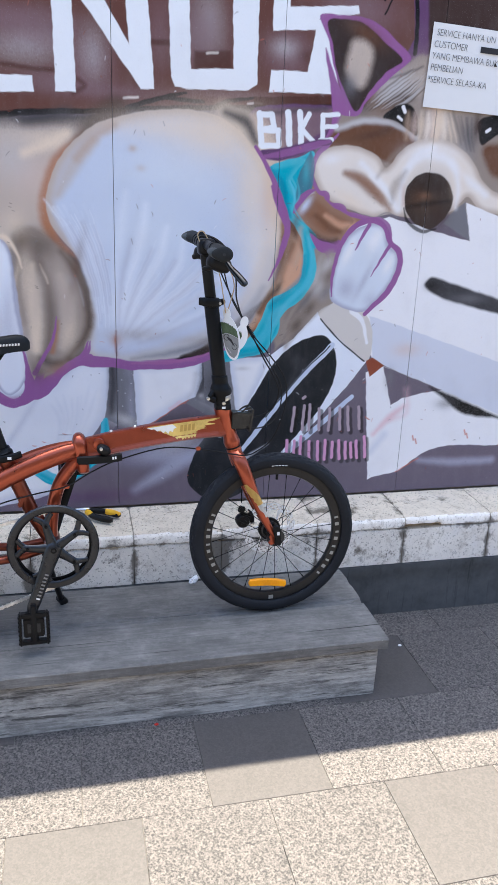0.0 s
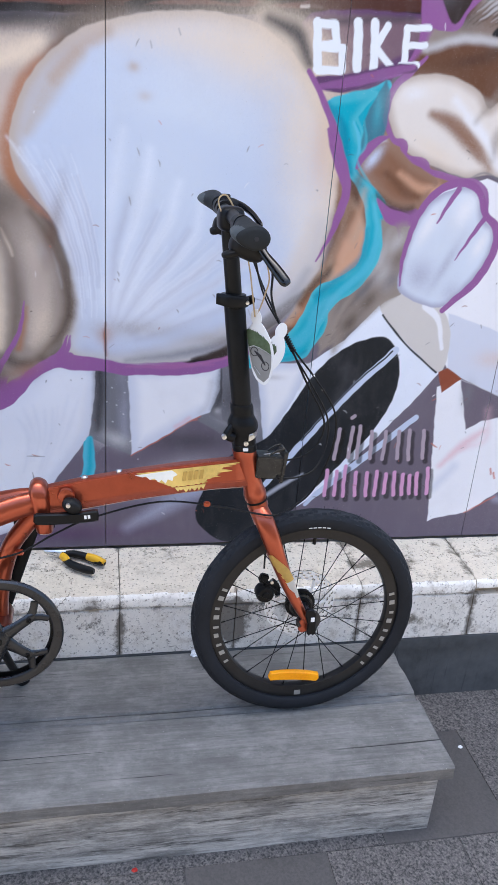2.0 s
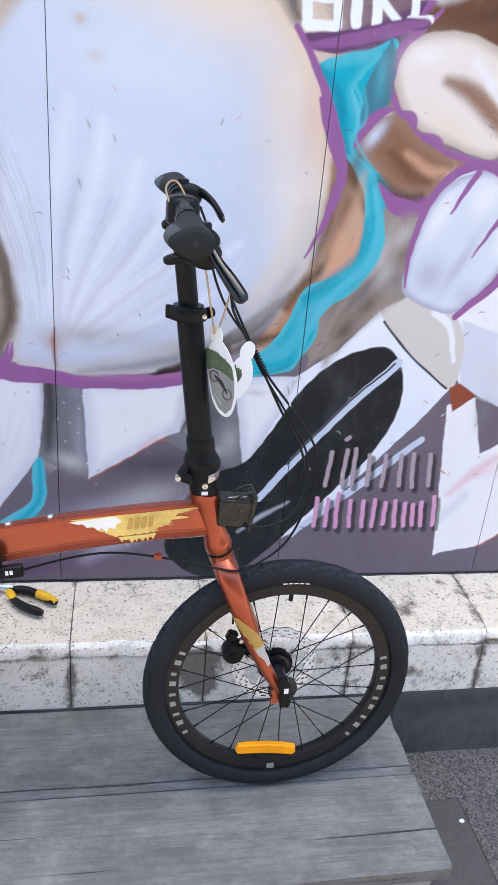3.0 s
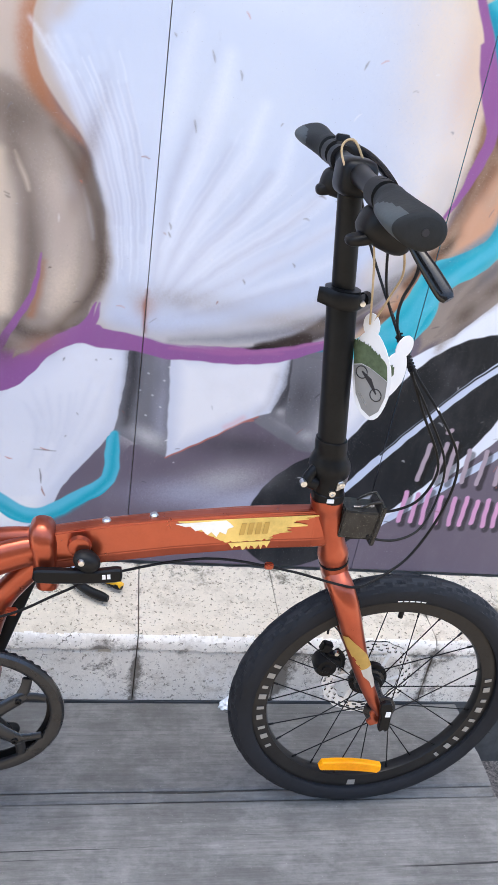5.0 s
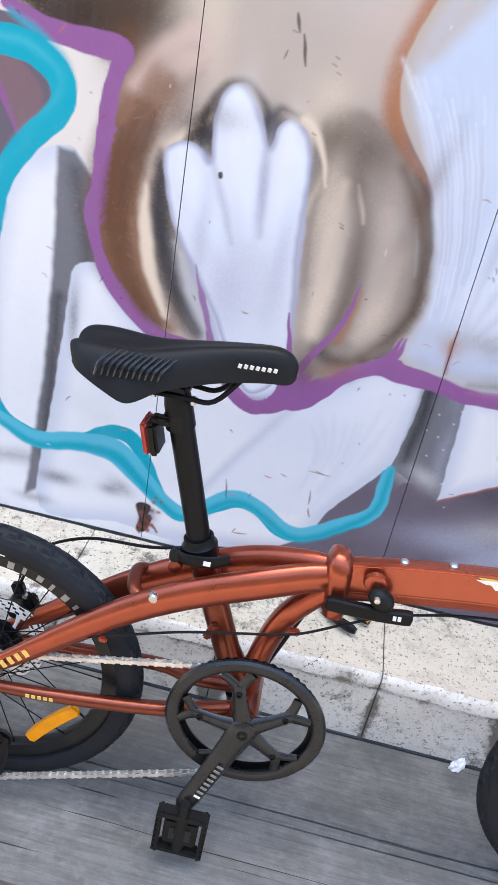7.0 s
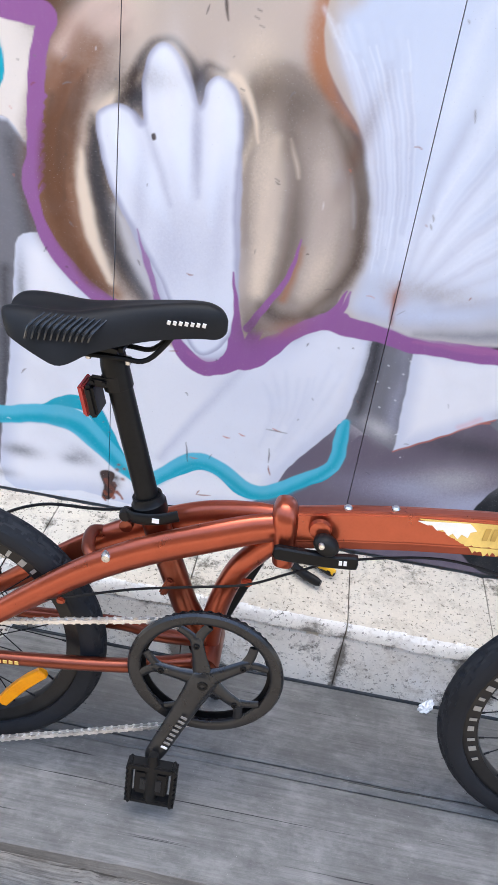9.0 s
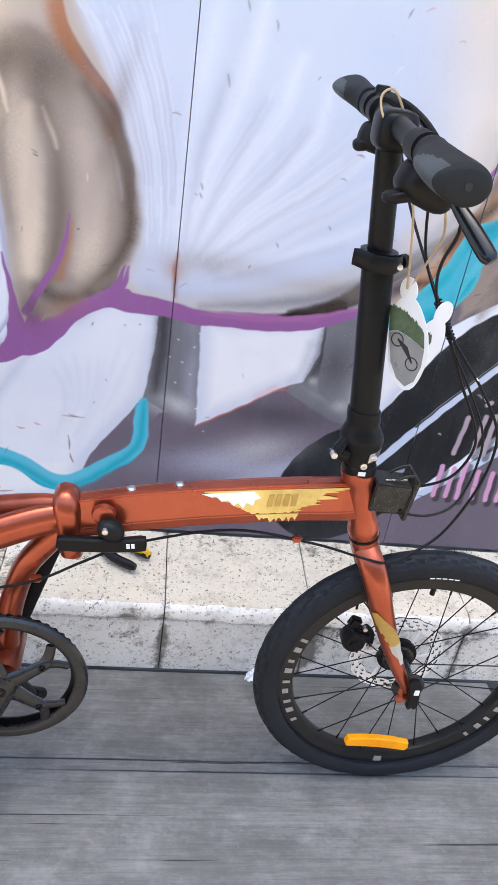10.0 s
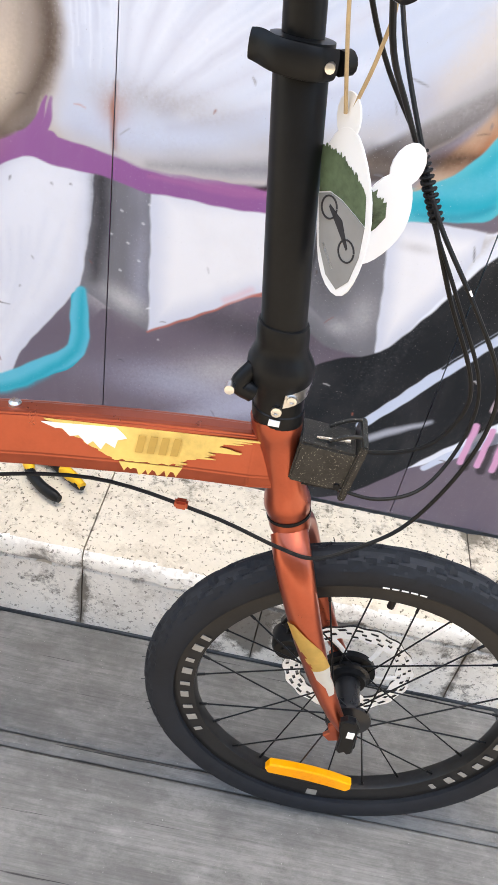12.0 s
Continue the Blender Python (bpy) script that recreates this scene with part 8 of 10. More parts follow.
for k in range(5):
    board = new("mural_board", board_mesh(k))
    board.parent = wall
    board["label"] = "painted board of a spray-paint mural of a large pale furry animal"
for k in range(5):
    part("upper_board", block(BM(), (X0 + PANEL * (k + 0.5), 0.009, 2.53), (PANEL - 0.003, 0.018, 0.935), bevel=0.001), plain("brown_board_paint", (0.13, 0.06, 0.045), 0.6, vary=0.3, scale=20) if k == 0 else bpy.data.materials["brown_board_paint"], wall)
for k, x in enumerate((X0 - PANEL, X0 + 5 * PANEL)):
    for j in range(3):
        part("side_board", block(BM(), (x + PANEL / 2 + PANEL * (j if k else -j), 0.009, 1.69), (PANEL - 0.003, 0.018, 2.6), bevel=0.001),
             plain("pale_board_paint", (0.5, 0.48, 0.52), 0.6, vary=0.3, scale=6) if k == j == 0 else bpy.data.materials["pale_board_paint"], wall)
# Unseen block, its height set so that its shadow ends on the slabs.
facade = tagged(part("facade", block(BM(), (0.25, 0.122, 5.66), (9.0, 0.2, 5.12), bevel=0), WALL_PAINT), "unseen block above the wall that shades the pavement", "facade", kind="structure")
# Added wall, never in view: blocks the low sky and darkens the bicycle's reflections.
facing = tagged(part("wall_south", block(BM(), (0, -9.0, 3.0), (40, 0.3, 6.0), bevel=0), plain("added_wall_render", (0.15, 0.14, 0.13), 0.9, vary=0.3, scale=3)), "unseen dark wall added to cut the low sky", "wall", kind="structure")


# ---- folding bicycle ----
YB, TOP = -0.430, 0.197            # middle plane of the bicycle, top of the bench
FRONT, REAR, AXLE = 0.425, -0.635, 0.449
bicycle = thing("folding_bicycle", 0.0, YB, TOP, "copper orange folding bicycle with black stem standing on the bench", "bicycle")


def tyre_mesh(cx):
    """A tyre with a smooth crown, curved shallow grooves on the shoulders and a ribbed wall."""
    bm = BM()
    seg, rings = 420, []
    prof = [(0.2130, -0.0175), (0.2160, -0.0196), (0.2190, -0.0209), (0.2230, -0.0218), (0.2270, -0.0222), (0.2330, -0.0219), (0.2375, -0.0207), (0.2410, -0.0187), (0.2440, -0.0163), (0.2465, -0.0137), (0.2485, -0.0108), (0.2500, -0.0076), (0.2510, -0.0040), (0.2515, 0.0)]
    prof = prof + [(r, -h) for r, h in prof[-2::-1]]
    for k in range(seg):
        a = 2 * math.pi * k / seg
        ring = []
        for i, (r, h) in enumerate(prof):
            cut = 0.0
            if r > 0.238:
                wave = (k / 14.0 + (0.5 if h > 0 else 0) + 0.55 * math.sin(abs(h) * 240)) % 1.0
                cut = -0.0030 if wave < 0.16 and abs(h) > 0.003 else -0.0014 * max(0.0, math.sin(wave * 9)) if abs(h) > 0.006 else 0.0
            elif i in (3, len(prof) - 4):
                cut = 0.0006
            ring.append((cx + (r + cut) * math.cos(a), YB + h, AXLE + (r + cut) * math.sin(a)))
        rings.append(ring)
    rings.append(rings[0])
    loft(bm, rings, cap=False)
    bmesh.ops.remove_doubles(bm, verts=bm.verts, dist=1e-5)
    return bm


def arc_bar(bm, cx, y, r0, r1, a0, a1, thick=0.0008, n=4):
    """A flat bar bent along a rim."""
    rows = []
    for k in range(n + 1):
        a = radians(a0 + (a1 - a0) * k / n)
        rows.append([(cx + r * math.cos(a), yy, AXLE + r * math.sin(a)) for r, yy in ((r0, y), (r1, y), (r1, y + thick), (r0, y + thick))])
    return loft(bm, rows)


def disc_rotor(bm, cx, y, r0=0.0605, r1=0.0815, thick=0.0028):
    """A brake disc: a scalloped band with three rows of slanting slots, on curved arms."""
    seg, radii = 144, (r0, r0 + 0.0022, r0 + 0.0062, r0 + 0.0082, r0 + 0.0122, r0 + 0.0142, r0 + 0.0182, r1)
    hole = lambda i, k: (i == 1 and k % 6 in (0, 1, 2) and k % 24 < 15) or (i == 3 and k % 6 in (2, 3)) or (i == 5 and k % 6 in (3, 4, 5))
    lobe = lambda i, a: 0.0013 * math.cos(a * 16) if i in (0, 7) else 0.0
    grid = [[[bm.verts.new((cx + (r + lobe(i, a)) * math.cos(a + i * 0.022), yy, AXLE + (r + lobe(i, a)) * math.sin(a + i * 0.022))) for i, r in enumerate(radii)]
             for a in np.arange(seg) * 2 * math.pi / seg] for yy in (y, y + thick)]
    for k in range(seg):
        f, g = [grid[q][k] for q in (0, 1)], [grid[q][(k + 1) % seg] for q in (0, 1)]
        for i in range(7):
            if not hole(i, k):
                for q in (0, 1):
                    bm.faces.new((f[q][i], g[q][i], g[q][i + 1], f[q][i + 1]))
                continue
            edges = [((f, i), (g, i)), ((g, i + 1), (f, i + 1))]
            edges += [] if hole(i, (k + 1) % seg) else [((g, i), (g, i + 1))]
            edges += [] if hole(i, (k - 1) % seg) else [((f, i + 1), (f, i))]
            for p, q in edges:
                bm.faces.new((p[0][0][p[1]], q[0][0][q[1]], q[0][1][q[1]], p[0][1][p[1]])).material_index = 1
        for i in (0, 7):
            bm.faces.new((f[0][i], g[0][i], g[1][i], f[1][i])).material_index = 1
    return bm


def wheel(name, cx, labels, refl, rotor_y, phase):
    rim_prof = [(0.1865, -0.0050), (0.1885, -0.0098), (0.2040, -0.0118), (0.2135, -0.0118), (0.2165, -0.0108), (0.2135, -0.0085), (0.2075, -0.0070),
                (0.2075, 0.0070), (0.2135, 0.0085), (0.2165, 0.0108), (0.2135, 0.0118), (0.2040, 0.0118), (0.1885, 0.0098), (0.1865, 0.0050)]
    w = part(name, turned(BM(), (cx, YB, AXLE), rim_prof, 120, closed=True), RIM, bicycle, "small spoked wheel with black rim")
    tyre = part("tyre", tyre_mesh(cx), RUBBER, w, "black rubber tyre with shallow tread", 17)
    tyre.data.materials.append(RUBBER_RAISED)
    # raised shoulder tread turns lighter; the grooves stay dark, their shade put into colour
    for f in tyre.data.polygons:
        d, off = math.hypot(f.center.x - cx, f.center.z - AXLE), abs(f.center.y - YB)
        f.material_index = 1 if d > 0.2388 and off > 0.004 and d > 0.2512 - (off / 0.0222) ** 2 * 0.0125 - 0.0006 else 0
    nibs = BM()
    grain = random.Random(int(cx * 100))
    for k in range(64):
        a, h = 2 * math.pi * (k + grain.random()) / 64, grain.choice((-0.012, -0.004, 0.005, 0.013))
        r = 0.2470 if abs(h) > 0.01 else 0.2500
        bar(nibs, (cx + r * math.cos(a), YB + h, AXLE + r * math.sin(a)), (cx + (r + 0.0055) * math.cos(a + 0.004), YB + h * 1.1, AXLE + (r + 0.0055) * math.sin(a + 0.004)), 0.0004, 4)
    tagged(part("tyre_nibs", nibs, RUBBER, w, "", 0), kind="stuff")
    hub = BM()
    turned(hub, (cx, YB, AXLE), [(0.006, -0.048), (0.010, -0.048), (0.010, -0.036), (0.027, -0.033), (0.0275, -0.029), (0.016, -0.026), (0.0145, 0.0), (0.016, 0.026), (0.0275, 0.029), (0.027, 0.033), (0.012, 0.036), (0.012, 0.048), (0.006, 0.048)], 36)
    part("hub", hub, GREY_CRANK, w)
    for k in range(24):
        side = -1 if k % 2 else 1
        a = 2 * math.pi * (k + phase) / 24
        b = a + (0.62 if (k // 2) % 2 else -0.62)
        s = BM()
        p0 = (cx + 0.0245 * math.cos(b), YB + side * 0.031, AXLE + 0.0245 * math.sin(b))
        p1 = (cx + 0.190 * math.cos(a), YB + side * 0.003, AXLE + 0.190 * math.sin(a))
        bar(s, p0, p1, 0.00105, 6)
        q = Vector(p1).lerp(Vector(p0), 0.075)
        bar(s, q, p1, 0.0018, 6)
        part("spoke", s, BLACK_METAL, w)
    part("brake_disc", disc_rotor(BM(), cx, rotor_y), DISC, w, "pierced steel brake disc", 0).data.materials.append(SLOT_SHADE)
    part("disc_carrier", turned(BM(), (cx, rotor_y, AXLE), [(0.012, -0.020), (0.0215, -0.020), (0.0235, -0.006), (0.0345, -0.004), (0.0345, 0.004), (0.012, 0.005)], 30, closed=True), BLACK_METAL, w, "black disc carrier")
    for k in range(6):
        a = k * math.pi / 3
        part("disc_arm", tube(BM(), [(cx + r * math.cos(a + t), rotor_y + 0.001, AXLE + r * math.sin(a + t)) for r, t in ((0.020, -0.35), (0.042, -0.12), (0.0625, 0.02))], (0.0045, 0.0032, 0.0045), 6, 4, 0.3), DISC, w)
    for a0, a1 in labels:
        n = 9
        for k in range(n):
            step = (a1 - a0) / n
            part("rim_mark", arc_bar(BM(), cx, YB - 0.0128, 0.1930 if k % 3 else 0.1950, 0.2050, a0 + step * (k + 0.05), a0 + step * (k + (0.48 if k % 2 else 0.30))), SILVER_PRINT, w, "silver printed bar")
    a = radians(refl)
    m = pose(cx + 0.152 * math.cos(a), YB - 0.018, AXLE + 0.152 * math.sin(a)) @ Matrix.Rotation(-a - math.pi / 2, 4, "Y")
    rf = BM()
    plate(rf, [(-0.059, -0.004), (-0.056, 0.0085), (-0.03, 0.0125), (0.0, 0.0140), (0.03, 0.0125), (0.056, 0.0085), (0.059, -0.004), (0.054, -0.0110), (0.025, -0.0090), (0.0, -0.0082), (-0.025, -0.0090), (-0.054, -0.0110)], -0.006, 0.006, 0.002)
    bmesh.ops.transform(rf, matrix=m, verts=rf.verts)
    part("reflector", rf, AMBER, w, "amber spoke reflector", 30)
    v = radians(88)
    part("valve", bar(BM(), (cx + 0.170 * math.cos(v), YB, AXLE + 0.170 * math.sin(v)), (cx + 0.191 * math.cos(v), YB, AXLE + 0.191 * math.sin(v)), 0.0042), BLACK_PLASTIC, w)
    for k in range(5):
        part("tyre_mark", arc_bar(BM(), cx, YB - 0.0213, 0.2176, 0.2194, 82 + k * 2.6, 83.9 + k * 2.6, 0.003), WHITE_PRINT, w, "small white printed bar")
    part("rim_sticker", arc_bar(BM(), cx, YB - 0.0126, 0.1965, 0.2085, -92.5, -88.5), SILVER_PRINT, w, "small square sticker")
    return w


wheel("front_wheel", FRONT, ((212, 152), (-44, 18)), -96, YB + 0.040, 0.3)
rear_wheel = wheel("rear_wheel", REAR, ((88, 28), (-150, -210)), -40, YB + 0.040, 0.0)
rear_wheel.location.x, rear_wheel.location.y = 0.012, -0.016


def section_loft(bm, stations):
    """Stations of (centre x, centre z, half height, half width): a beam with a broad steep flank, a narrow band sloping outwards and a keel."""
    rings = []
    for x, z, h, w in stations:
        half = [(0.30, 1.0), (0.52, 0.95), (0.80, -0.42), (0.985, -0.76), (0.55, -1.0)]
        rings.append([(x, YB - w * a, z + h * b) for a, b in half] + [(x, YB + w * a, z + h * b) for a, b in half[::-1]])
    return loft(bm, rings)


beam = BM()
BEAM = [(-0.112, 0.7375, 0.0300, 0.0235), (-0.04, 0.7530, 0.0300, 0.0240), (0.05, 0.7680, 0.0295, 0.0245), (0.14, 0.7795, 0.0295, 0.0245), (0.20, 0.7855, 0.0295, 0.0240), (0.250, 0.7885, 0.0305, 0.0225), (0.275, 0.7890, 0.0310, 0.0170)]
section_loft(beam, BEAM)
bmesh.ops.bevel(beam, geom=list(beam.edges), offset=0.0016, segments=2, affect="EDGES")
front_beam = part("front_beam", beam, COPPER, bicycle, "boxy copper main beam with a brushed pale decal", 5)
for x, z in ((-0.0425, 0.7815), (0.0222, 0.7930)):
    part("bolt", turned(BM(), (x, YB, z), [(0.0, 0.006), (0.004, 0.0055), (0.0062, 0.003), (0.0062, -0.003)], 14, "z"), STEEL, front_beam)
# splashed decal on the side of the beam, in two colours with ragged brush ends
dice = random.Random(11)
YF = YB - 0.0258


def splash(outline, mat, name, y):
    """A decal on the side face: x along the beam, and -1 to 1 from its lower to its upper edge."""
    xs, zs, hs = [b[0] for b in BEAM], [b[1] for b in BEAM], [b[2] for b in BEAM]
    outline = [(x, np.interp(x, xs, zs) + v * np.interp(x, xs, hs)) for x, v in outline]
    bm = plate(BM(), outline, y, y + 0.0012)
    for q in bm.verts:
        v = (q.co.z - np.interp(q.co.x, xs, zs)) / np.interp(q.co.x, xs, hs)
        q.co.y += 0.0045 + 0.0069 * (v + 0.42) / 1.37 if v > -0.42 else 0.0045 * (v + 0.76) / 0.34 if v > -0.76 else 0.0107 * (-0.76 - v) / 0.24
    return part(name, bm, mat, front_beam, "brushed decal", 0)


lower_edge = [(0.124 + 0.0034 * k, -0.37 + 0.10 * dice.random() ** 3) for k in range(20)]
right_edge = [(0.180 + 0.0018 * k + 0.030 * dice.random() ** 2, -0.34 + 0.041 * k) for k in range(30)]
left_edge = [(0.054 + 0.0028 * k + 0.006 * dice.random() ** 3, 0.88 - 0.050 * k) for k in range(25)]
splash(left_edge + lower_edge + right_edge, YELLOW_SPLASH, "yellow_splash", YF)
splash([(0.188, -0.405), (0.128, -0.405)] + [(0.134 + 0.0029 * k, -0.52 - 0.24 * dice.random() ** 1.2) for k in range(18)], YELLOW_SPLASH, "yellow_splash", YF)
splash([(0.052, 0.78), (0.066, 0.60), (0.072, 0.62), (0.080, 0.36), (0.088, 0.42), (0.097, 0.12), (0.102, 0.26), (0.110, -0.02), (0.114, 0.24), (0.123, 0.08), (0.125, 0.36), (0.133, 0.44), (0.128, 0.62), (0.122, 0.78)], WHITE_SPLASH, "white_splash", YF - 0.0008)
brown_print = plain("brown_print", (0.46, 0.29, 0.07), 0.5, relief=0)
for k in range(4):
    splash([(0.142 + 0.011 * k, 0.02), (0.149 + 0.011 * k, 0.02), (0.151 + 0.011 * k, 0.60), (0.144 + 0.011 * k, 0.60)], brown_print, "printed_bar", YF - 0.0016)

hinge = BM()
rings = []
for z, hx, hy in ((0.672, 0.012, 0.017), (0.678, 0.0165, 0.0245), (0.697, 0.0175, 0.0265), (0.72, 0.0185, 0.029), (0.75, 0.020, 0.030), (0.762, 0.0190, 0.0275), (0.774, 0.0150, 0.021), (0.781, 0.008, 0.011)):
    c = -0.120 - (z - 0.69) * 0.10
    rings.append([(c + hx * math.copysign(abs(math.cos(a)) ** 0.7, math.cos(a)), YB + hy * math.copysign(abs(math.sin(a)) ** 0.7, math.sin(a)), z) for a in np.arange(20) * math.pi / 10])
loft(hinge, rings)
hinge_block = part("hinge_block", hinge, COPPER, bicycle, "rounded copper folding hinge")
lev = plate(BM(), [(-0.137, 0.714), (-0.136, 0.726), (-0.130, 0.729), (-0.09, 0.7285), (-0.05, 0.7295), (-0.026, 0.7335), (-0.019, 0.7325), (-0.017, 0.722), (-0.018, 0.7125), (-0.026, 0.7105), (-0.06, 0.7075), (-0.11, 0.7060), (-0.132, 0.7070)], YB - 0.046, YB - 0.034, 0.0025)
hinge_lever = part("hinge_lever", lev, BLACK_METAL, bicycle, "black folding lever with small white mark")
for k in range(2):
    part("lever_mark", block(BM(), (-0.042 + 0.0065 * k, YB - 0.0468, 0.7215 + 0.0007 * k), (0.0045, 0.0012, 0.007), Matrix.Rotation(radians(-6), 4, "Y"), 0), WHITE_PRINT, hinge_lever)
kb = turned(BM(), (0, 0, 0), [(0.0, -0.015), (0.008, -0.0145), (0.0140, -0.010), (0.0170, -0.003), (0.0165, 0.005), (0.013, 0.012), (0.009, 0.020)], 28)
for v in kb.verts:
    v.co = (v.co.x * 1.15, v.co.y * 0.9, v.co.z * 0.85)
kb.transform(Matrix.Translation((-0.066, YB - 0.042, 0.7445)) @ Matrix.Rotation(radians(28), 4, "Y"))
knob = part("hinge_knob", kb, BLACK_PLASTIC, bicycle)
part("knob_collar", turned(BM(), (-0.077, YB - 0.024, 0.757), [(0.0135, 0.004), (0.0165, 0.0), (0.0145, -0.006), (0.008, -0.008)], 18), COPPER, knob)
part("knob_bolt", turned(BM(), (-0.073, YB - 0.0560, 0.7500), [(0.0, -0.002), (0.004, -0.001), (0.005, 0.004), (0.005, 0.012)], 12), STEEL, knob)

# the two arms of the rear half, one on each side of the seat tube
for side in (-1, 1):
    o = side * 0.030
    part("rear_arm", tube(BM(), [(-0.118, YB + side * 0.006, 0.740), (-0.17, YB + o * 0.55, 0.731), (-0.24, YB + o - 0.001, 0.710), (-0.32, YB + o * 1.12 - 0.003, 0.675), (-0.40, YB + o * 1.2 - 0.006, 0.629), (-0.48, YB + o * 1.35 - 0.010, 0.570), (-0.56, YB + o * 1.55 - 0.014, 0.507), (-0.632, YB + o * 1.65 - 0.016, 0.452)],
                          (0.0215, 0.0240, 0.0245, 0.0238, 0.0225, 0.0200, 0.0160, 0.0100), 20, 5, 0.66), COPPER, bicycle, "curved copper rear arm")
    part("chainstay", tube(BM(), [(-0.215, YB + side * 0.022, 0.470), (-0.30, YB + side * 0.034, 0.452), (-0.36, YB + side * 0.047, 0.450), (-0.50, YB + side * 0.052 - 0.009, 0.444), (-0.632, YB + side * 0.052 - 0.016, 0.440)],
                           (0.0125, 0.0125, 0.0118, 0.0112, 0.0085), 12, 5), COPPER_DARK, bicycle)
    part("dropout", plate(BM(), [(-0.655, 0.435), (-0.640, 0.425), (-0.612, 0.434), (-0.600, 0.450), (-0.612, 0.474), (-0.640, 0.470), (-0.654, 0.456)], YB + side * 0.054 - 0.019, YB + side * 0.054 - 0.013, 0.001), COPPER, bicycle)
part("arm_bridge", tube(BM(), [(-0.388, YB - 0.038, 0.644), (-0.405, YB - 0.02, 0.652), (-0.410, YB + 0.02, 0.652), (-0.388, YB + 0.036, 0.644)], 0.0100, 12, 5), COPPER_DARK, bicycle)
part("arm_bolt", turned(BM(), (-0.370, YB - 0.049, 0.664), [(0.0, -0.006), (0.006, -0.005), (0.0085, 0.0), (0.0085, 0.010)], 14), STEEL, bicycle)
for k in range(5):
    part("arm_mark", block(BM(), (-0.585 + 0.0105 * k, YB - 0.0765 + 0.0016 * k, 0.490 + 0.0086 * k), (0.007, 0.0012, 0.013), Matrix.Rotation(radians(-39), 4, "Y") @ Matrix.Rotation(radians(5), 4, "Z"), 0), YELLOW_SPLASH, bicycle, "small yellow printed bar")
for k in range(5):
    part("stay_mark", block(BM(), (-0.535 + 0.009 * k, YB - 0.0750 + 0.0007 * k, 0.4455), (0.006, 0.0012, 0.006), None, 0), YELLOW_SPLASH, bicycle, "small pale printed bar")
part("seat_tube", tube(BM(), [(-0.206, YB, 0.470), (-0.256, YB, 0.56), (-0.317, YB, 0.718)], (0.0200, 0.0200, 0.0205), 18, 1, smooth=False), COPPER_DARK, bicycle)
part("down_tube", tube(BM(), [(-0.132, YB, 0.712), (-0.155, YB, 0.685), (-0.182, YB, 0.645), (-0.200, YB, 0.590), (-0.210, YB, 0.53), (-0.212, YB, 0.485)], 0.0180, 16, 5), COPPER, bicycle, "curved copper strut below the hinge")
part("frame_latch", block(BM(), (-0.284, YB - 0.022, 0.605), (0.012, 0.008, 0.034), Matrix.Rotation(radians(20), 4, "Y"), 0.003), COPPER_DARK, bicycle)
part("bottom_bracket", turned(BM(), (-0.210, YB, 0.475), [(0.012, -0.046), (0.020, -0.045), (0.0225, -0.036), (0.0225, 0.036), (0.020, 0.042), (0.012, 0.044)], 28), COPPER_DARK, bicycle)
part("cable_guide", block(BM(), (-0.166, YB - 0.024, 0.641), (0.016, 0.010, 0.010), None, 0.002), COPPER, bicycle)
part("cable_guide", block(BM(), (-0.432, YB - 0.062, 0.580), (0.012, 0.008, 0.010), None, 0.002), COPPER, bicycle)

# seat post, clamp and saddle
part("seat_post", bar(BM(), (-0.311, YB, 0.69), (-0.383, YB, 0.945), 0.0168, 24), BLACK_METAL, bicycle)
sc = BM()
turned(sc, (0, 0, 0), [(0.0180, -0.014), (0.0245, -0.014), (0.0255, -0.010), (0.0255, 0.006), (0.0225, 0.009), (0.0215, 0.018), (0.0180, 0.018)], 28, "z", True)
bmesh.ops.transform(sc, matrix=Matrix.Translation((-0.3225, YB, 0.732)) @ along((-0.311, YB, 0.69), (-0.383, YB, 0.945)), verts=sc.verts)
clamp = part("seat_clamp", sc, BLACK_METAL, bicycle)
part("clamp_lever", tube(BM(), [(-0.355, YB - 0.014, 0.722), (-0.335, YB - 0.028, 0.725), (-0.303, YB - 0.031, 0.731), (-0.276, YB - 0.024, 0.738)], (0.0085, 0.0095, 0.0095, 0.009), 10, 5, 0.35), BLACK_METAL, clamp)
part("clamp_mark", block(BM(), (-0.306, YB - 0.0345, 0.7305), (0.010, 0.0014, 0.007), None, 0), WHITE_PRINT, clamp)
part("clamp_bolt", turned(BM(), (-0.353, YB - 0.014, 0.720), [(0.0, -0.010), (0.008, -0.009), (0.010, 0.0), (0.008, 0.008)], 14), BLACK_PLASTIC, clamp)
part("cable_stop", turned(BM(), (-0.352, YB - 0.006, 0.698), [(0.0, -0.012), (0.010, -0.010), (0.010, 0.010), (0.0, 0.012)], 14), COPPER_DARK, bicycle)
part("post_head", tube(BM(), [(-0.3735, YB, 0.912), (-0.383, YB, 0.945), (-0.386, YB, 0.962)], (0.0186, 0.0186, 0.016), 18, 2), BLACK_METAL, bicycle)
part("saddle_clamp", block(BM(), (-0.390, YB, 0.971), (0.044, 0.046, 0.018), None, 0.006), BLACK_METAL, bicycle)

sad = BM()
rings = []
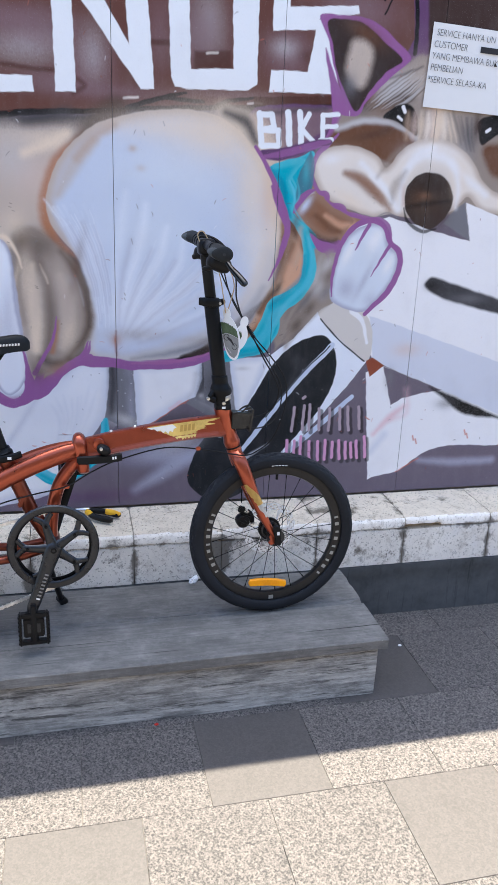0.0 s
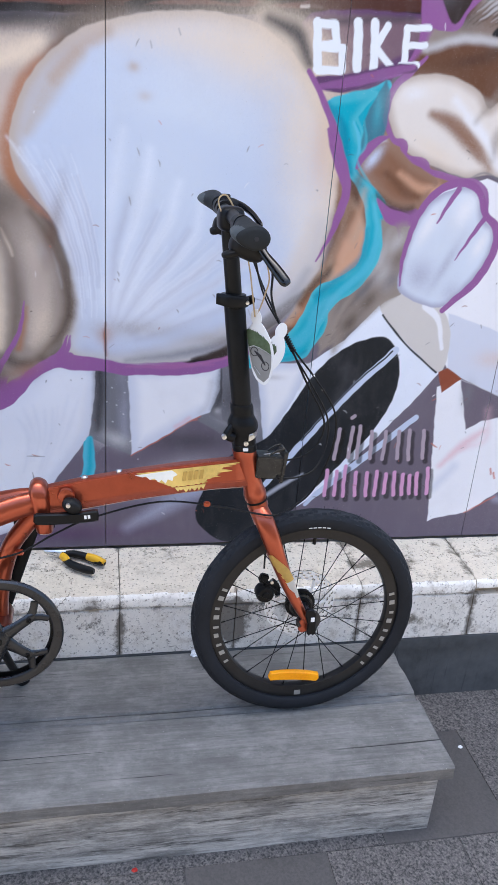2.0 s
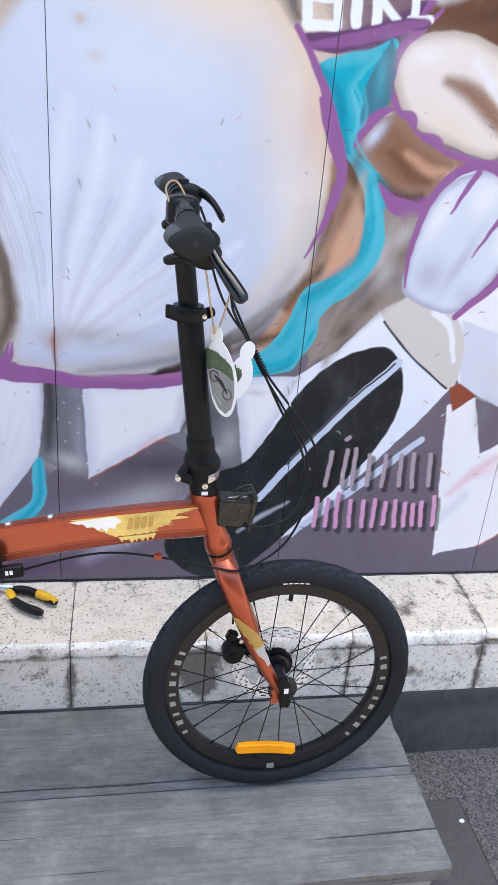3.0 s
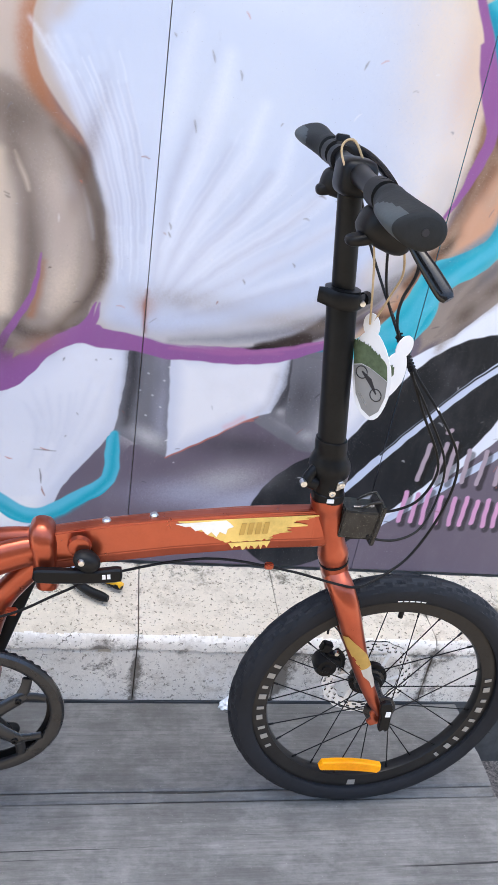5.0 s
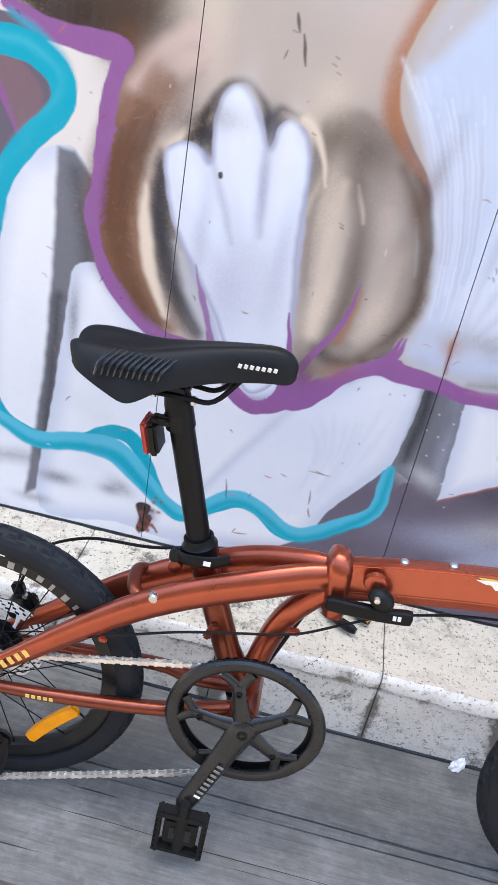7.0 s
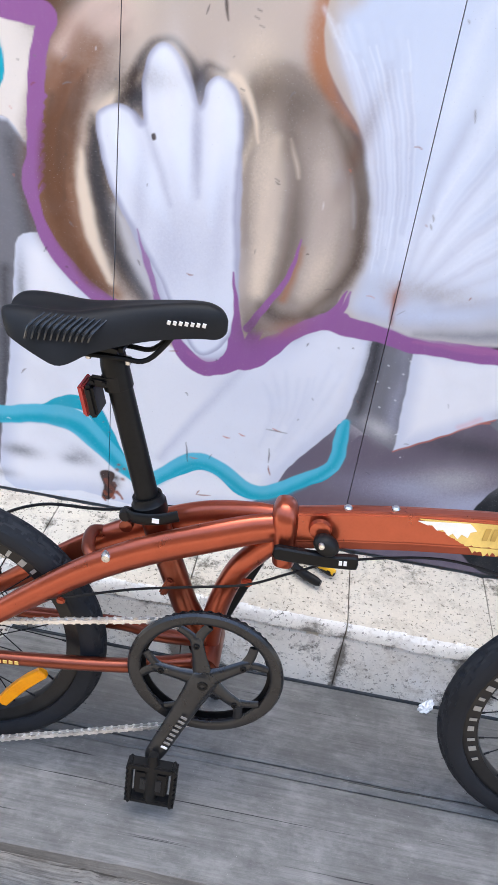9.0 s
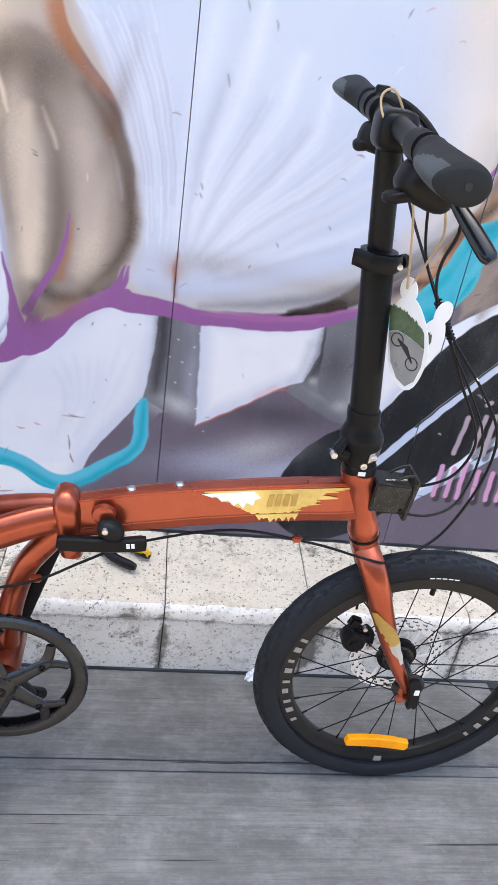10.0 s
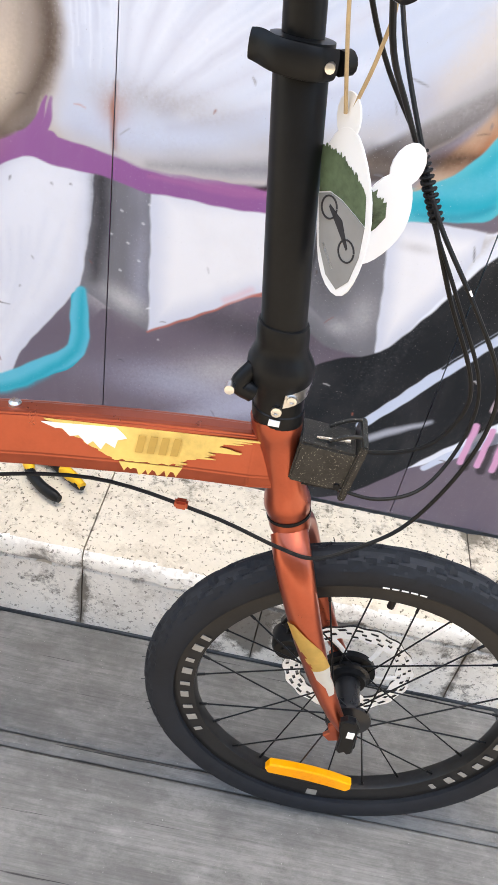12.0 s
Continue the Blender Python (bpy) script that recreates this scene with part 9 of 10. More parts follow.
# along the saddle: x, half width, top, depth of the side, flatness of the middle
for x, w, top, deep, dip in ((-0.512, 0.020, 1.004, 0.014, 0.008), (-0.512, 0.044, 1.012, 0.022, 0.012), (-0.503, 0.058, 1.020, 0.034, 0.016), (-0.482, 0.066, 1.024, 0.050, 0.018), (-0.455, 0.068, 1.024, 0.058, 0.017), (-0.425, 0.062, 1.023, 0.054, 0.013),
                                (-0.395, 0.050, 1.026, 0.046, 0.007), (-0.36, 0.037, 1.033, 0.041, 0.004), (-0.325, 0.029, 1.040, 0.038, 0.003), (-0.29, 0.0245, 1.045, 0.036, 0.001), (-0.268, 0.0215, 1.046, 0.034, 0.0), (-0.253, 0.0175, 1.042, 0.030, 0.0), (-0.245, 0.0120, 1.035, 0.021, 0.0), (-0.241, 0.0050, 1.027, 0.009, 0.0)):
    x = -0.244 + (x + 0.244) * 1.05
    lean = 0.55 * max(0.0, min(1.0, (-0.41 - x) / 0.075))
    ring = []
    for k in range(17):
        u = -1 + 2 * k / 16
        z = top - dip * math.exp(-(u / 0.35) ** 2) - deep * (abs(u) ** 3.2) - 0.006 * u * u
        ring.append((x + lean * (top - z), YB + w * math.copysign(abs(u) ** 0.9, u), z))
    for k in range(15, 0, -1):
        u = -1 + 2 * k / 16
        ring.append((x + lean * deep * 0.75, YB + 0.86 * w * u, top - deep - 0.008 + 0.4 * deep * (1 - u * u)))
    rings.append(ring)
rings = [list(r) for r in np.moveaxis(np.array([curve_points(np.array(rings)[:, i], 3) for i in range(32)]), 0, 1)]
loft(sad, rings)
saddle = part("saddle", sad, SADDLE, bicycle, "black padded saddle with glossy ribbed flank", 60)
for k in range(11):
    u = k / 10
    x = -0.477 + 0.074 * u
    part("flank_rib", tube(BM(), [(x + 0.016, YB - 0.042 + 0.012 * u, 1.016 - 0.002 * u), (x + 0.004, YB - 0.060 + 0.010 * u, 1.005 - 0.003 * u), (x, YB - 0.0655 + 0.012 * u, 0.988 + 0.003 * u)], (0.0012, 0.0022, 0.0018), 6, 4), plain("gloss_black", (0.02, 0.022, 0.026), 0.18, relief=0, coat=0.5) if k == 0 else bpy.data.materials["gloss_black"], saddle)
for k in range(7):
    part("saddle_mark", block(BM(), (-0.3105 + 0.0072 * k, YB - 0.0268 + 0.0006 * k, 1.0225 + 0.0003 * k), (0.0044, 0.0016, 0.0056), Matrix.Rotation(radians(20), 4, "X") @ Matrix.Rotation(radians(12), 4, "Y"), 0), WHITE_PRINT, saddle, "white printed bar")
for side in (-1, 1):
    part("saddle_rail", tube(BM(), [(-0.465, YB + side * 0.026, 0.972), (-0.43, YB + side * 0.022, 0.962), (-0.37, YB + side * 0.021, 0.963), (-0.335, YB + side * 0.020, 0.966), (-0.300, YB + side * 0.014, 1.008)], 0.0036, 8, 5), BLACK_METAL, bicycle)
for x in (-0.414, -0.362):
    part("rail_bolt", turned(BM(), (x, YB - 0.012, 0.958), [(0.0, -0.006), (0.004, -0.006), (0.005, 0.004), (0.0, 0.006)], 10, "z"), STEEL, bicycle)
rl = part("rear_reflector", block(BM(), (-0.406, YB - 0.006, 0.895), (0.014, 0.044, 0.046), Matrix.Rotation(radians(-14), 4, "Y"), 0.004), BLACK_PLASTIC, bicycle, "small red reflector on a black bracket")
part("lens", block(BM(), (-0.4155, YB - 0.006, 0.895), (0.009, 0.042, 0.046), Matrix.Rotation(radians(-14), 4, "Y"), 0.003), RED_LENS, rl, "red reflector lens")
part("bracket", block(BM(), (-0.395, YB - 0.012, 0.921), (0.034, 0.012, 0.014), None, 0.003), BLACK_PLASTIC, rl)
part("bracket_band", bar(BM(), (-0.3755, YB, 0.911), (-0.3805, YB, 0.931), 0.0192, 20), BLACK_PLASTIC, rl)
for x in (-0.407, -0.391):
    part("bracket_bolt", turned(BM(), (x, YB - 0.0185, 0.921), [(0.0, -0.0025), (0.0035, -0.002), (0.0035, 0.002)], 8), BLACK_METAL, rl)

# cranks, chainring and pedals
CX, CZ, CY = -0.206, 0.487, YB - 0.066
ring = BM()
turned(ring, (CX, CY, CZ), [(0.0995, -0.002), (0.1025, -0.0048), (0.108, -0.0052), (0.1165, -0.0045), (0.1200, -0.001), (0.1200, 0.003), (0.0995, 0.003)], 96, closed=True)
chainring = part("chainring_guard", ring, GREY_CRANK, bicycle, "grey ring guard around the chainring")
teeth = BM()
rows = []
for k in range(208):
    a = 2 * math.pi * k / 208
    r = 0.1130 + (0.0022 if k % 4 in (1, 2) else 0)
    rows.append([(CX + q * math.cos(a), CY + h, CZ + q * math.sin(a)) for q, h in ((0.094, 0.0100), (r, 0.0100), (r, 0.0125), (0.094, 0.0125))])
rows.append(rows[0])
loft(teeth, rows, False)
part("toothed_ring", teeth, BLACK_METAL, chainring)
ARM = math.atan2(0.298 - 0.484, -0.281 + 0.209)
for k in range(5):
    a = ARM + math.pi + radians(36 + 72 * k)
    c, s = math.cos(a), math.sin(a)
    sp = BM()
    tube(sp, [(CX + r * c, CY - h, CZ + r * s) for r, h in ((0.012, 0.010), (0.04, 0.009), (0.070, 0.006), (0.078, 0.004))], (0.016, 0.0115, 0.010, 0.009), 10, 4, 0.55)
    for t in (-1, 1):
        b = a + t * 0.24
        tube(sp, [(CX + 0.070 * c, CY - 0.005, CZ + 0.070 * s), (CX + 0.085 * math.cos(a + t * 0.13), CY - 0.003, CZ + 0.085 * math.sin(a + t * 0.13)), (CX + 0.098 * math.cos(b), CY - 0.002, CZ + 0.098 * math.sin(b))], (0.009, 0.0075, 0.007), 8, 4, 0.5)
    part("spider_arm", sp, GREY_CRANK, chainring)
    part("ring_bolt", turned(BM(), (CX + 0.0665 * c, CY - 0.0125, CZ + 0.0665 * s), [(0.002, 0.0), (0.0024, -0.002), (0.0045, -0.002), (0.005, 0.0), (0.005, 0.006)], 12), BLACK_METAL, chainring)
ca = BM()
cd, sd = math.cos(ARM), math.sin(ARM)
tube(ca, [(CX + r * cd, CY - h, CZ + r * sd) for r, h in ((-0.018, 0.011), (0.0, 0.014), (0.05, 0.020), (0.11, 0.028), (0.165, 0.033), (0.183, 0.034))], (0.016, 0.0220, 0.0190, 0.0170, 0.0155, 0.010), 12, 5, 0.5)
crank = part("crank_arm", ca, GREY_CRANK, bicycle, "dark grey crank arm with printed bars")
part("crank_bolt", turned(BM(), (CX, CY - 0.0245, CZ), [(0.0035, 0.0), (0.004, -0.002), (0.008, -0.0015), (0.0085, 0.004)], 16), BLACK_METAL, crank)
plain("faint_print", (0.22, 0.21, 0.20), 0.5, relief=0)
for k in range(8):
    r = 0.068 + 0.0098 * k
    part("crank_mark", block(BM(), (CX + r * cd + 0.004, CY - 0.0330 - 0.0065 * (r - 0.05) / 0.06, CZ + r * sd), (0.0040, 0.0012, 0.010), Matrix.Rotation(-ARM, 4, "Y"), 0), bpy.data.materials["faint_print"] if k < 7 else WHITE_PRINT, crank, "thin silver printed bar")
part("far_crank_arm", tube(BM(), [(CX - r * cd, YB + h, CZ - r * sd) for r, h in ((0.0, 0.050), (0.06, 0.056), (0.17, 0.066))], (0.016, 0.014, 0.011), 10, 4, 0.5), BLACK_METAL, bicycle)


def pedal(px, py, pz, out, name, folded=False):
    body = BM()
    tube(body, [(px, py, pz), (px, py + out * 0.05, pz), (px, py + out * 0.09, pz)], (0.0075, 0.013, 0.010), 12, 3)
    block(body, (px, py + out * 0.052, pz), (0.054, 0.046, 0.015), None, 0.003)
    block(body, (px, py + out * 0.022, pz), (0.066, 0.011, 0.019), None, 0.002)
    block(body, (px, py + out * 0.088, pz), (0.066, 0.009, 0.019), None, 0.002)
    p = part(name, body, BLACK_PLASTIC, bicycle, "black plastic platform pedal")
    for s in (-1, 1):
        cage = BM()
        block(cage, (px + s * 0.0345, py + out * 0.055, pz), (0.006, 0.078, 0.021), None, 0.0015)
        side_bar = part("cage", cage, BLACK_PLASTIC, p)
        for k in range(7):
            part("cage_tooth", block(BM(), (px + s * 0.0385, py + out * (0.024 + 0.0105 * k), pz), (0.004, 0.005, 0.023), None, 0.0006), BLACK_PLASTIC, side_bar)
    part("end_plate", block(BM(), (px, py + out * 0.052, pz + 0.0086), (0.034, 0.022, 0.002), None, 0.0006), GREY_CRANK, p)
    if folded:
        turn = Matrix.Translation((px, py, pz)) @ Matrix.Diagonal((1, 1, 1.22, 1)) @ Matrix.Rotation(radians(90), 4, "X") @ Matrix.Translation((-px, -py, -pz))
        for ob in [p] + list(p.children_recursive):
            ob.data.transform(turn)
    return p


EX, EZ = CX + 0.170 * cd, CZ + 0.170 * sd
pedal(EX + 0.002, CY - 0.046, EZ + 0.016, -1, "pedal", True)
pedal(CX - 0.170 * cd, YB + 0.066, CZ - 0.170 * sd, 1, "far_pedal")

# cassette, gear changer and chain
cas = BM()
for k, (r, h) in enumerate(((0.050, 0.020), (0.045, 0.024), (0.040, 0.028), (0.035, 0.032), (0.030, 0.036), (0.026, 0.040), (0.023, 0.044))):
    n = int(r * 800)
    rows = []
    for j in range(n * 4):
        a = 2 * math.pi * j / (n * 4)
        q = r + (0.0035 if j % 4 in (1, 2) else 0)
        rows.append([(REAR + w * math.cos(a), YB - h + d, AXLE + w * math.sin(a)) for w, d in ((0.016, -0.0008), (q, -0.0008), (q, 0.0008), (0.016, 0.0008))])
    rows.append(rows[0])
    loft(cas, rows, False)
part("cassette", cas, CHAIN, bicycle, "steel rear cassette").location.y = -0.016
der = BM()
block(der, (-0.612, YB - 0.068, 0.400), (0.034, 0.020, 0.056), Matrix.Rotation(radians(20), 4, "Y"), 0.007)
block(der, (-0.588, YB - 0.070, 0.352), (0.034, 0.022, 0.044), Matrix.Rotation(radians(-25), 4, "Y"), 0.007)
tube(der, [(-0.575, YB - 0.066, 0.345), (-0.575, YB - 0.062, 0.300), (-0.590, YB - 0.060, 0.255)], (0.016, 0.013, 0.016), 10, 4, 0.35)
gear = part("rear_derailleur", der, BLACK_PLASTIC, bicycle)
gear.location.y = -0.016
for x, z in ((-0.576, 0.335), (-0.590, 0.258)):
    part("jockey_wheel", turned(BM(), (x, YB - 0.054, z), [(0.004, -0.003), (0.017, -0.003), (0.019, 0.0), (0.017, 0.003), (0.004, 0.003)], 24, closed=True), BLACK_PLASTIC, gear)


def chain_run(bm, a, b):
    """Pairs of waisted link plates, end to end."""
    a, b = Vector(a), Vector(b)
    n = int((b - a).length / 0.0127)
    m0 = (b - a).to_track_quat("X", "Z").to_matrix().to_4x4()
    link = [(-0.0088, -0.0035), (-0.0065, -0.0045), (-0.003, -0.0032), (0.003, -0.0032), (0.0065, -0.0045), (0.0088, -0.0035), (0.0088, 0.0035), (0.0065, 0.0045), (0.003, 0.0032), (-0.003, 0.0032), (-0.0065, 0.0045), (-0.0088, 0.0035)]
    for k in range(n):
        c = a.lerp(b, (k + 0.5) / n)
        for s in (-1, 1):
            o = s * (0.0036 if k % 2 else 0.0024)
            t = BM()
            plate(t, link, o - 0.0005, o + 0.0005)
            me = bpy.data.meshes.new("t")
            t.transform(Matrix.Translation(c) @ m0)
            t.to_mesh(me)
            t.free()
            bm.from_mesh(me)
            bpy.data.meshes.remove(me)
        bar(bm, c + m0.to_3x3() @ Vector((0.0063, -0.0045, 0)), c + m0.to_3x3() @ Vector((0.0063, 0.0045, 0)), 0.0024, 6)


ch = BM()
chain_run(ch, (-0.612, YB - 0.058, 0.4935), (-0.215, CY + 0.0112, 0.5845))
chain = part("chain", ch, CHAIN, bicycle, "steel chain", 0)
ch = BM()
chain_run(ch, (-0.590, YB - 0.072, 0.240), (-0.200, CY + 0.0112, 0.368))
part("chain", ch, CHAIN, bicycle, "steel chain", 0)

# head tube, fork
axis = lambda t: (0.297 - 0.034 * t, 0.728 + 0.113 * t)      # along the steering axis: 0 below the head, 1 at its top
hd = BM()
tube(hd, [(axis(t)[0], YB, axis(t)[1]) for t in (0.0, 0.12, 0.3, 0.7, 0.88, 1.0)], (0.0215, 0.0235, 0.0200, 0.0200, 0.0235, 0.0232), 28, 3)
head = part("head_tube", hd, COPPER, bicycle, "copper head tube")
part("headset_ring", tube(BM(), [(axis(t)[0], YB, axis(t)[1]) for t in (-0.03, 0.0)], 0.0225, 28, 1, smooth=False), BLACK_METAL, head)
part("fork_crown", tube(BM(), [(axis(t)[0], YB, axis(t)[1]) for t in (-0.28, -0.15, -0.04)], (0.016, 0.021, 0.0215), 24, 3), COPPER, bicycle)
for side in (-1, 1):
    leg = part("fork_leg", tube(BM(), [(0.302, YB + side * 0.010, 0.708), (0.311, YB + side * 0.031, 0.690), (0.325, YB + side * 0.043, 0.655), (0.346, YB + side * 0.0475, 0.600), (0.372, YB + side * 0.050, 0.540), (0.398, YB + side * 0.052, 0.490), (0.416, YB + side * 0.053, 0.462)],
                                (0.0195, 0.0198, 0.0185, 0.0162, 0.0130, 0.0100, 0.0070), 18, 5, 0.72), COPPER, bicycle, "curved copper fork blade with pale splash")
    part("fork_tip", plate(BM(), [(0.405, 0.474), (0.398, 0.462), (0.402, 0.452), (0.396, 0.444), (0.404, 0.436), (0.416, 0.440), (0.424, 0.436), (0.436, 0.448), (0.430, 0.462), (0.418, 0.470)], YB + side * 0.052 - 0.003, YB + side * 0.052 + 0.003, 0.001), COPPER, leg)
    rows = []
    for k in range(9):
        t = k / 8
        x, z = 0.3335 + 0.047 * t, 0.632 - 0.108 * t
        r = 0.0180 - 0.0062 * t
        lo = -1.15 if k < 4 else -1.15 + 0.30 * (k - 3) + (0.22 if k % 2 else 0)
        hi = -0.55 + 0.42 * k if k < 4 else (1.15 if k % 2 else 0.95)
        rows.append([(x + r * 0.98 * math.sin(u) + 0.0005, YB + side * (0.0462 + 0.0044 * t) + side * 0.80 * r * math.cos(u), z + r * math.sin(u) * 0.36) for u in np.linspace(lo, min(hi, 1.15), 7)])
    for nm, mat, i0, i1 in (("yellow_splash", YELLOW_SPLASH, 0, 6), ("white_splash", WHITE_SPLASH, 5, 9)):
        bm = BM()
        vs = [[bm.verts.new(p) for p in r] for r in rows[i0:i1]]
        for a, b in zip(vs, vs[1:]):
            for i in range(6):
                bm.faces.new((a[i], a[i + 1], b[i + 1], b[i]) if side < 0 else (a[i + 1], a[i], b[i], b[i + 1]))
        bmesh.ops.solidify(bm, geom=list(bm.faces), thickness=-0.0006 if nm[0] == "y" else -0.0011)
        part(nm, bm, mat, leg, "brushed decal")
qr_bm = plate(BM(), [(x - 0.012, z + 0.028) for x, z in ((0.417, 0.468), (0.424, 0.474), (0.434, 0.472), (0.440, 0.462), (0.441, 0.440), (0.443, 0.414), (0.437, 0.409), (0.433, 0.413), (0.428, 0.409), (0.424, 0.414), (0.423, 0.440), (0.418, 0.456))], YB - 0.070, YB - 0.060, 0.002)
qr = part("quick_release", qr_bm, BLACK_METAL, bicycle, "black quick-release lever with white mark")
part("release_mark", block(BM(), (0.4205, YB - 0.0708, 0.478), (0.008, 0.0012, 0.010), None, 0), WHITE_PRINT, qr)
part("axle_nut", turned(BM(), (FRONT, YB, AXLE), [(0.0, -0.066), (0.008, -0.065), (0.010, -0.056), (0.005, -0.05), (0.005, 0.05), (0.010, 0.056), (0.008, 0.064), (0.0, 0.065)], 18), BLACK_METAL, bicycle)
for cx, cz, rz in ((0.343, 0.478, 20), (-0.600, 0.505, -20)):
    cal = BM()
    turned(cal, (cx, YB + 0.050, cz), [(0.0, -0.024), (0.008, -0.0235), (0.009, -0.020), (0.017, -0.0195), (0.0205, -0.013), (0.0205, 0.008), (0.016, 0.014), (0.0, 0.015)], 26)
    block(cal, (cx + 0.010, YB + 0.046, cz + 0.012), (0.036, 0.024, 0.022), Matrix.Rotation(radians(rz), 4, "Y"), 0.005)
    caliper = part("brake_caliper", cal, BLACK_PLASTIC, bicycle, "black disc brake caliper")
    part("caliper_arm", block(BM(), (cx - 0.004, YB + 0.046, cz + 0.036), (0.020, 0.014, 0.020), Matrix.Rotation(radians(rz), 4, "Y"), 0.003), BLACK_METAL, caliper)
    part("caliper_bracket", tube(BM(), [(cx + 0.012, YB + 0.040, cz + 0.034), (cx + 0.026, YB + 0.041, cz + 0.016), (cx + 0.030, YB + 0.042, cz - 0.012)], (0.006, 0.0075, 0.006), 8, 4, 0.5), BLACK_METAL, caliper)
    for dx, dz in ((0.012, 0.032), (0.030, -0.008)):
        part("caliper_bolt", turned(BM(), (cx + dx, YB + 0.034, cz + dz), [(0.0015, -0.003), (0.004, -0.003), (0.0045, 0.004)], 10), STEEL, caliper)

# stem and handlebar
STEM = lambda z: 0.2640 - (z - 0.850) * 0.129
col = BM()
rings = []
for z, rx, ry in ((0.836, 0.0232, 0.0232), (0.840, 0.0242, 0.0242), (0.849, 0.0242, 0.0242), (0.850, 0.0230, 0.0230), (0.864, 0.0236, 0.0236), (0.872, 0.0252, 0.0252), (0.880, 0.0284, 0.0280), (0.888, 0.0302, 0.0296), (0.896, 0.0292, 0.0288), (0.904, 0.0252, 0.0252), (0.911, 0.0226, 0.0226), (0.915, 0.0229, 0.0229), (0.926, 0.0229, 0.0229), (0.931, 0.0218, 0.0218), (0.932, 0.0198, 0.0198)):
    rings.append([(STEM(z) + rx * math.cos(a), YB + ry * math.sin(a), z) for a in np.arange(28) * math.pi / 14])
loft(col, rings)
collar = part("stem_collar", col, BLACK_METAL, bicycle, "black folding stem joint")
part("joint_knuckle", tube(BM(), [(0.238, YB - 0.010, 0.866), (0.226, YB - 0.014, 0.872), (0.236, YB - 0.010, 0.890)], (0.0115, 0.0085, 0.007), 10, 4), BLACK_METAL, collar)
part("joint_pin", turned(BM(), (0.2190, YB - 0.022, 0.871), [(0.0, -0.006), (0.0045, -0.005), (0.0045, 0.005)], 10), STEEL, collar)
pl = BM()
rows = []
for k in range(7):
    a = radians(-78 + 11 * k)
    rows.append([(STEM(0.87) + r * math.cos(a), YB + r * math.sin(a), z + 0.0012 * k) for r, z in ((0.0234, 0.862), (0.0264, 0.862), (0.0274, 0.876), (0.0240, 0.876))])
loft(pl, rows)
part("joint_plate", pl, STEEL, collar, "bright metal plate")
part("plate_bolt", turned(BM(), (STEM(0.87) + 0.012, YB - 0.0252, 0.872), [(0.0018, -0.002), (0.002, -0.0035), (0.0042, -0.003), (0.0045, 0.003)], 12), STEEL, collar)
part("joint_bolt", turned(BM(), (STEM(0.855) - 0.001, YB - 0.0238, 0.857), [(0.0018, -0.002), (0.002, -0.0035), (0.0048, -0.003), (0.005, 0.003)], 12), STEEL, collar)
part("joint_mark", block(BM(), (STEM(0.846) - 0.002, YB - 0.0246, 0.8445), (0.010, 0.0014, 0.006), None, 0), WHITE_PRINT, collar)
part("stem_post", tube(BM(), [(STEM(z), YB, z) for z in (0.90, 1.128, 1.132)], (0.0196, 0.0196, 0.0180), 28, 1, smooth=False), BLACK_METAL, bicycle, "tall satin black stem post")
part("upper_post", tube(BM(), [(STEM(z), YB, z) for z in (1.10, 1.285)], 0.0148, 24, 1, smooth=False), BLACK_METAL, bicycle)
cl = BM()
rings = []
for z, r in ((1.117, 0.0198), (1.118, 0.0228), (1.128, 0.0230), (1.140, 0.0228), (1.141, 0.0155)):
    rings.append([(STEM(z) + r * math.cos(a), YB + r * math.sin(a), z) for a in np.arange(28) * math.pi / 14])
loft(cl, rings)
height_clamp = part("height_clamp", cl, BLACK_METAL, bicycle, "black height clamp with quick lever")
part("height_lever", tube(BM(), [(STEM(1.13) + 0.024, YB - 0.012, 1.129), (STEM(1.13) + 0.010, YB - 0.0265, 1.129), (STEM(1.13) - 0.014, YB - 0.0265, 1.130), (STEM(1.13) - 0.028, YB - 0.016, 1.132), (STEM(1.13) - 0.035, YB - 0.012, 1.132)], (0.0095, 0.0105, 0.0105, 0.0105, 0.0095), 10, 4, 0.2), BLACK_METAL, height_clamp)
part("clamp_bolt", turned(BM(), (STEM(1.13) + 0.020, YB - 0.0215, 1.128), [(0.0, -0.004), (0.0035, -0.0035), (0.004, 0.003)], 10), STEEL, height_clamp)
part("clamp_knob", tube(BM(), [(STEM(1.13) + 0.026, YB - 0.004, 1.129), (STEM(1.13) + 0.033, YB + 0.002, 1.130)], 0.0085, 12, 1, smooth=False), BLACK_PLASTIC, height_clamp)

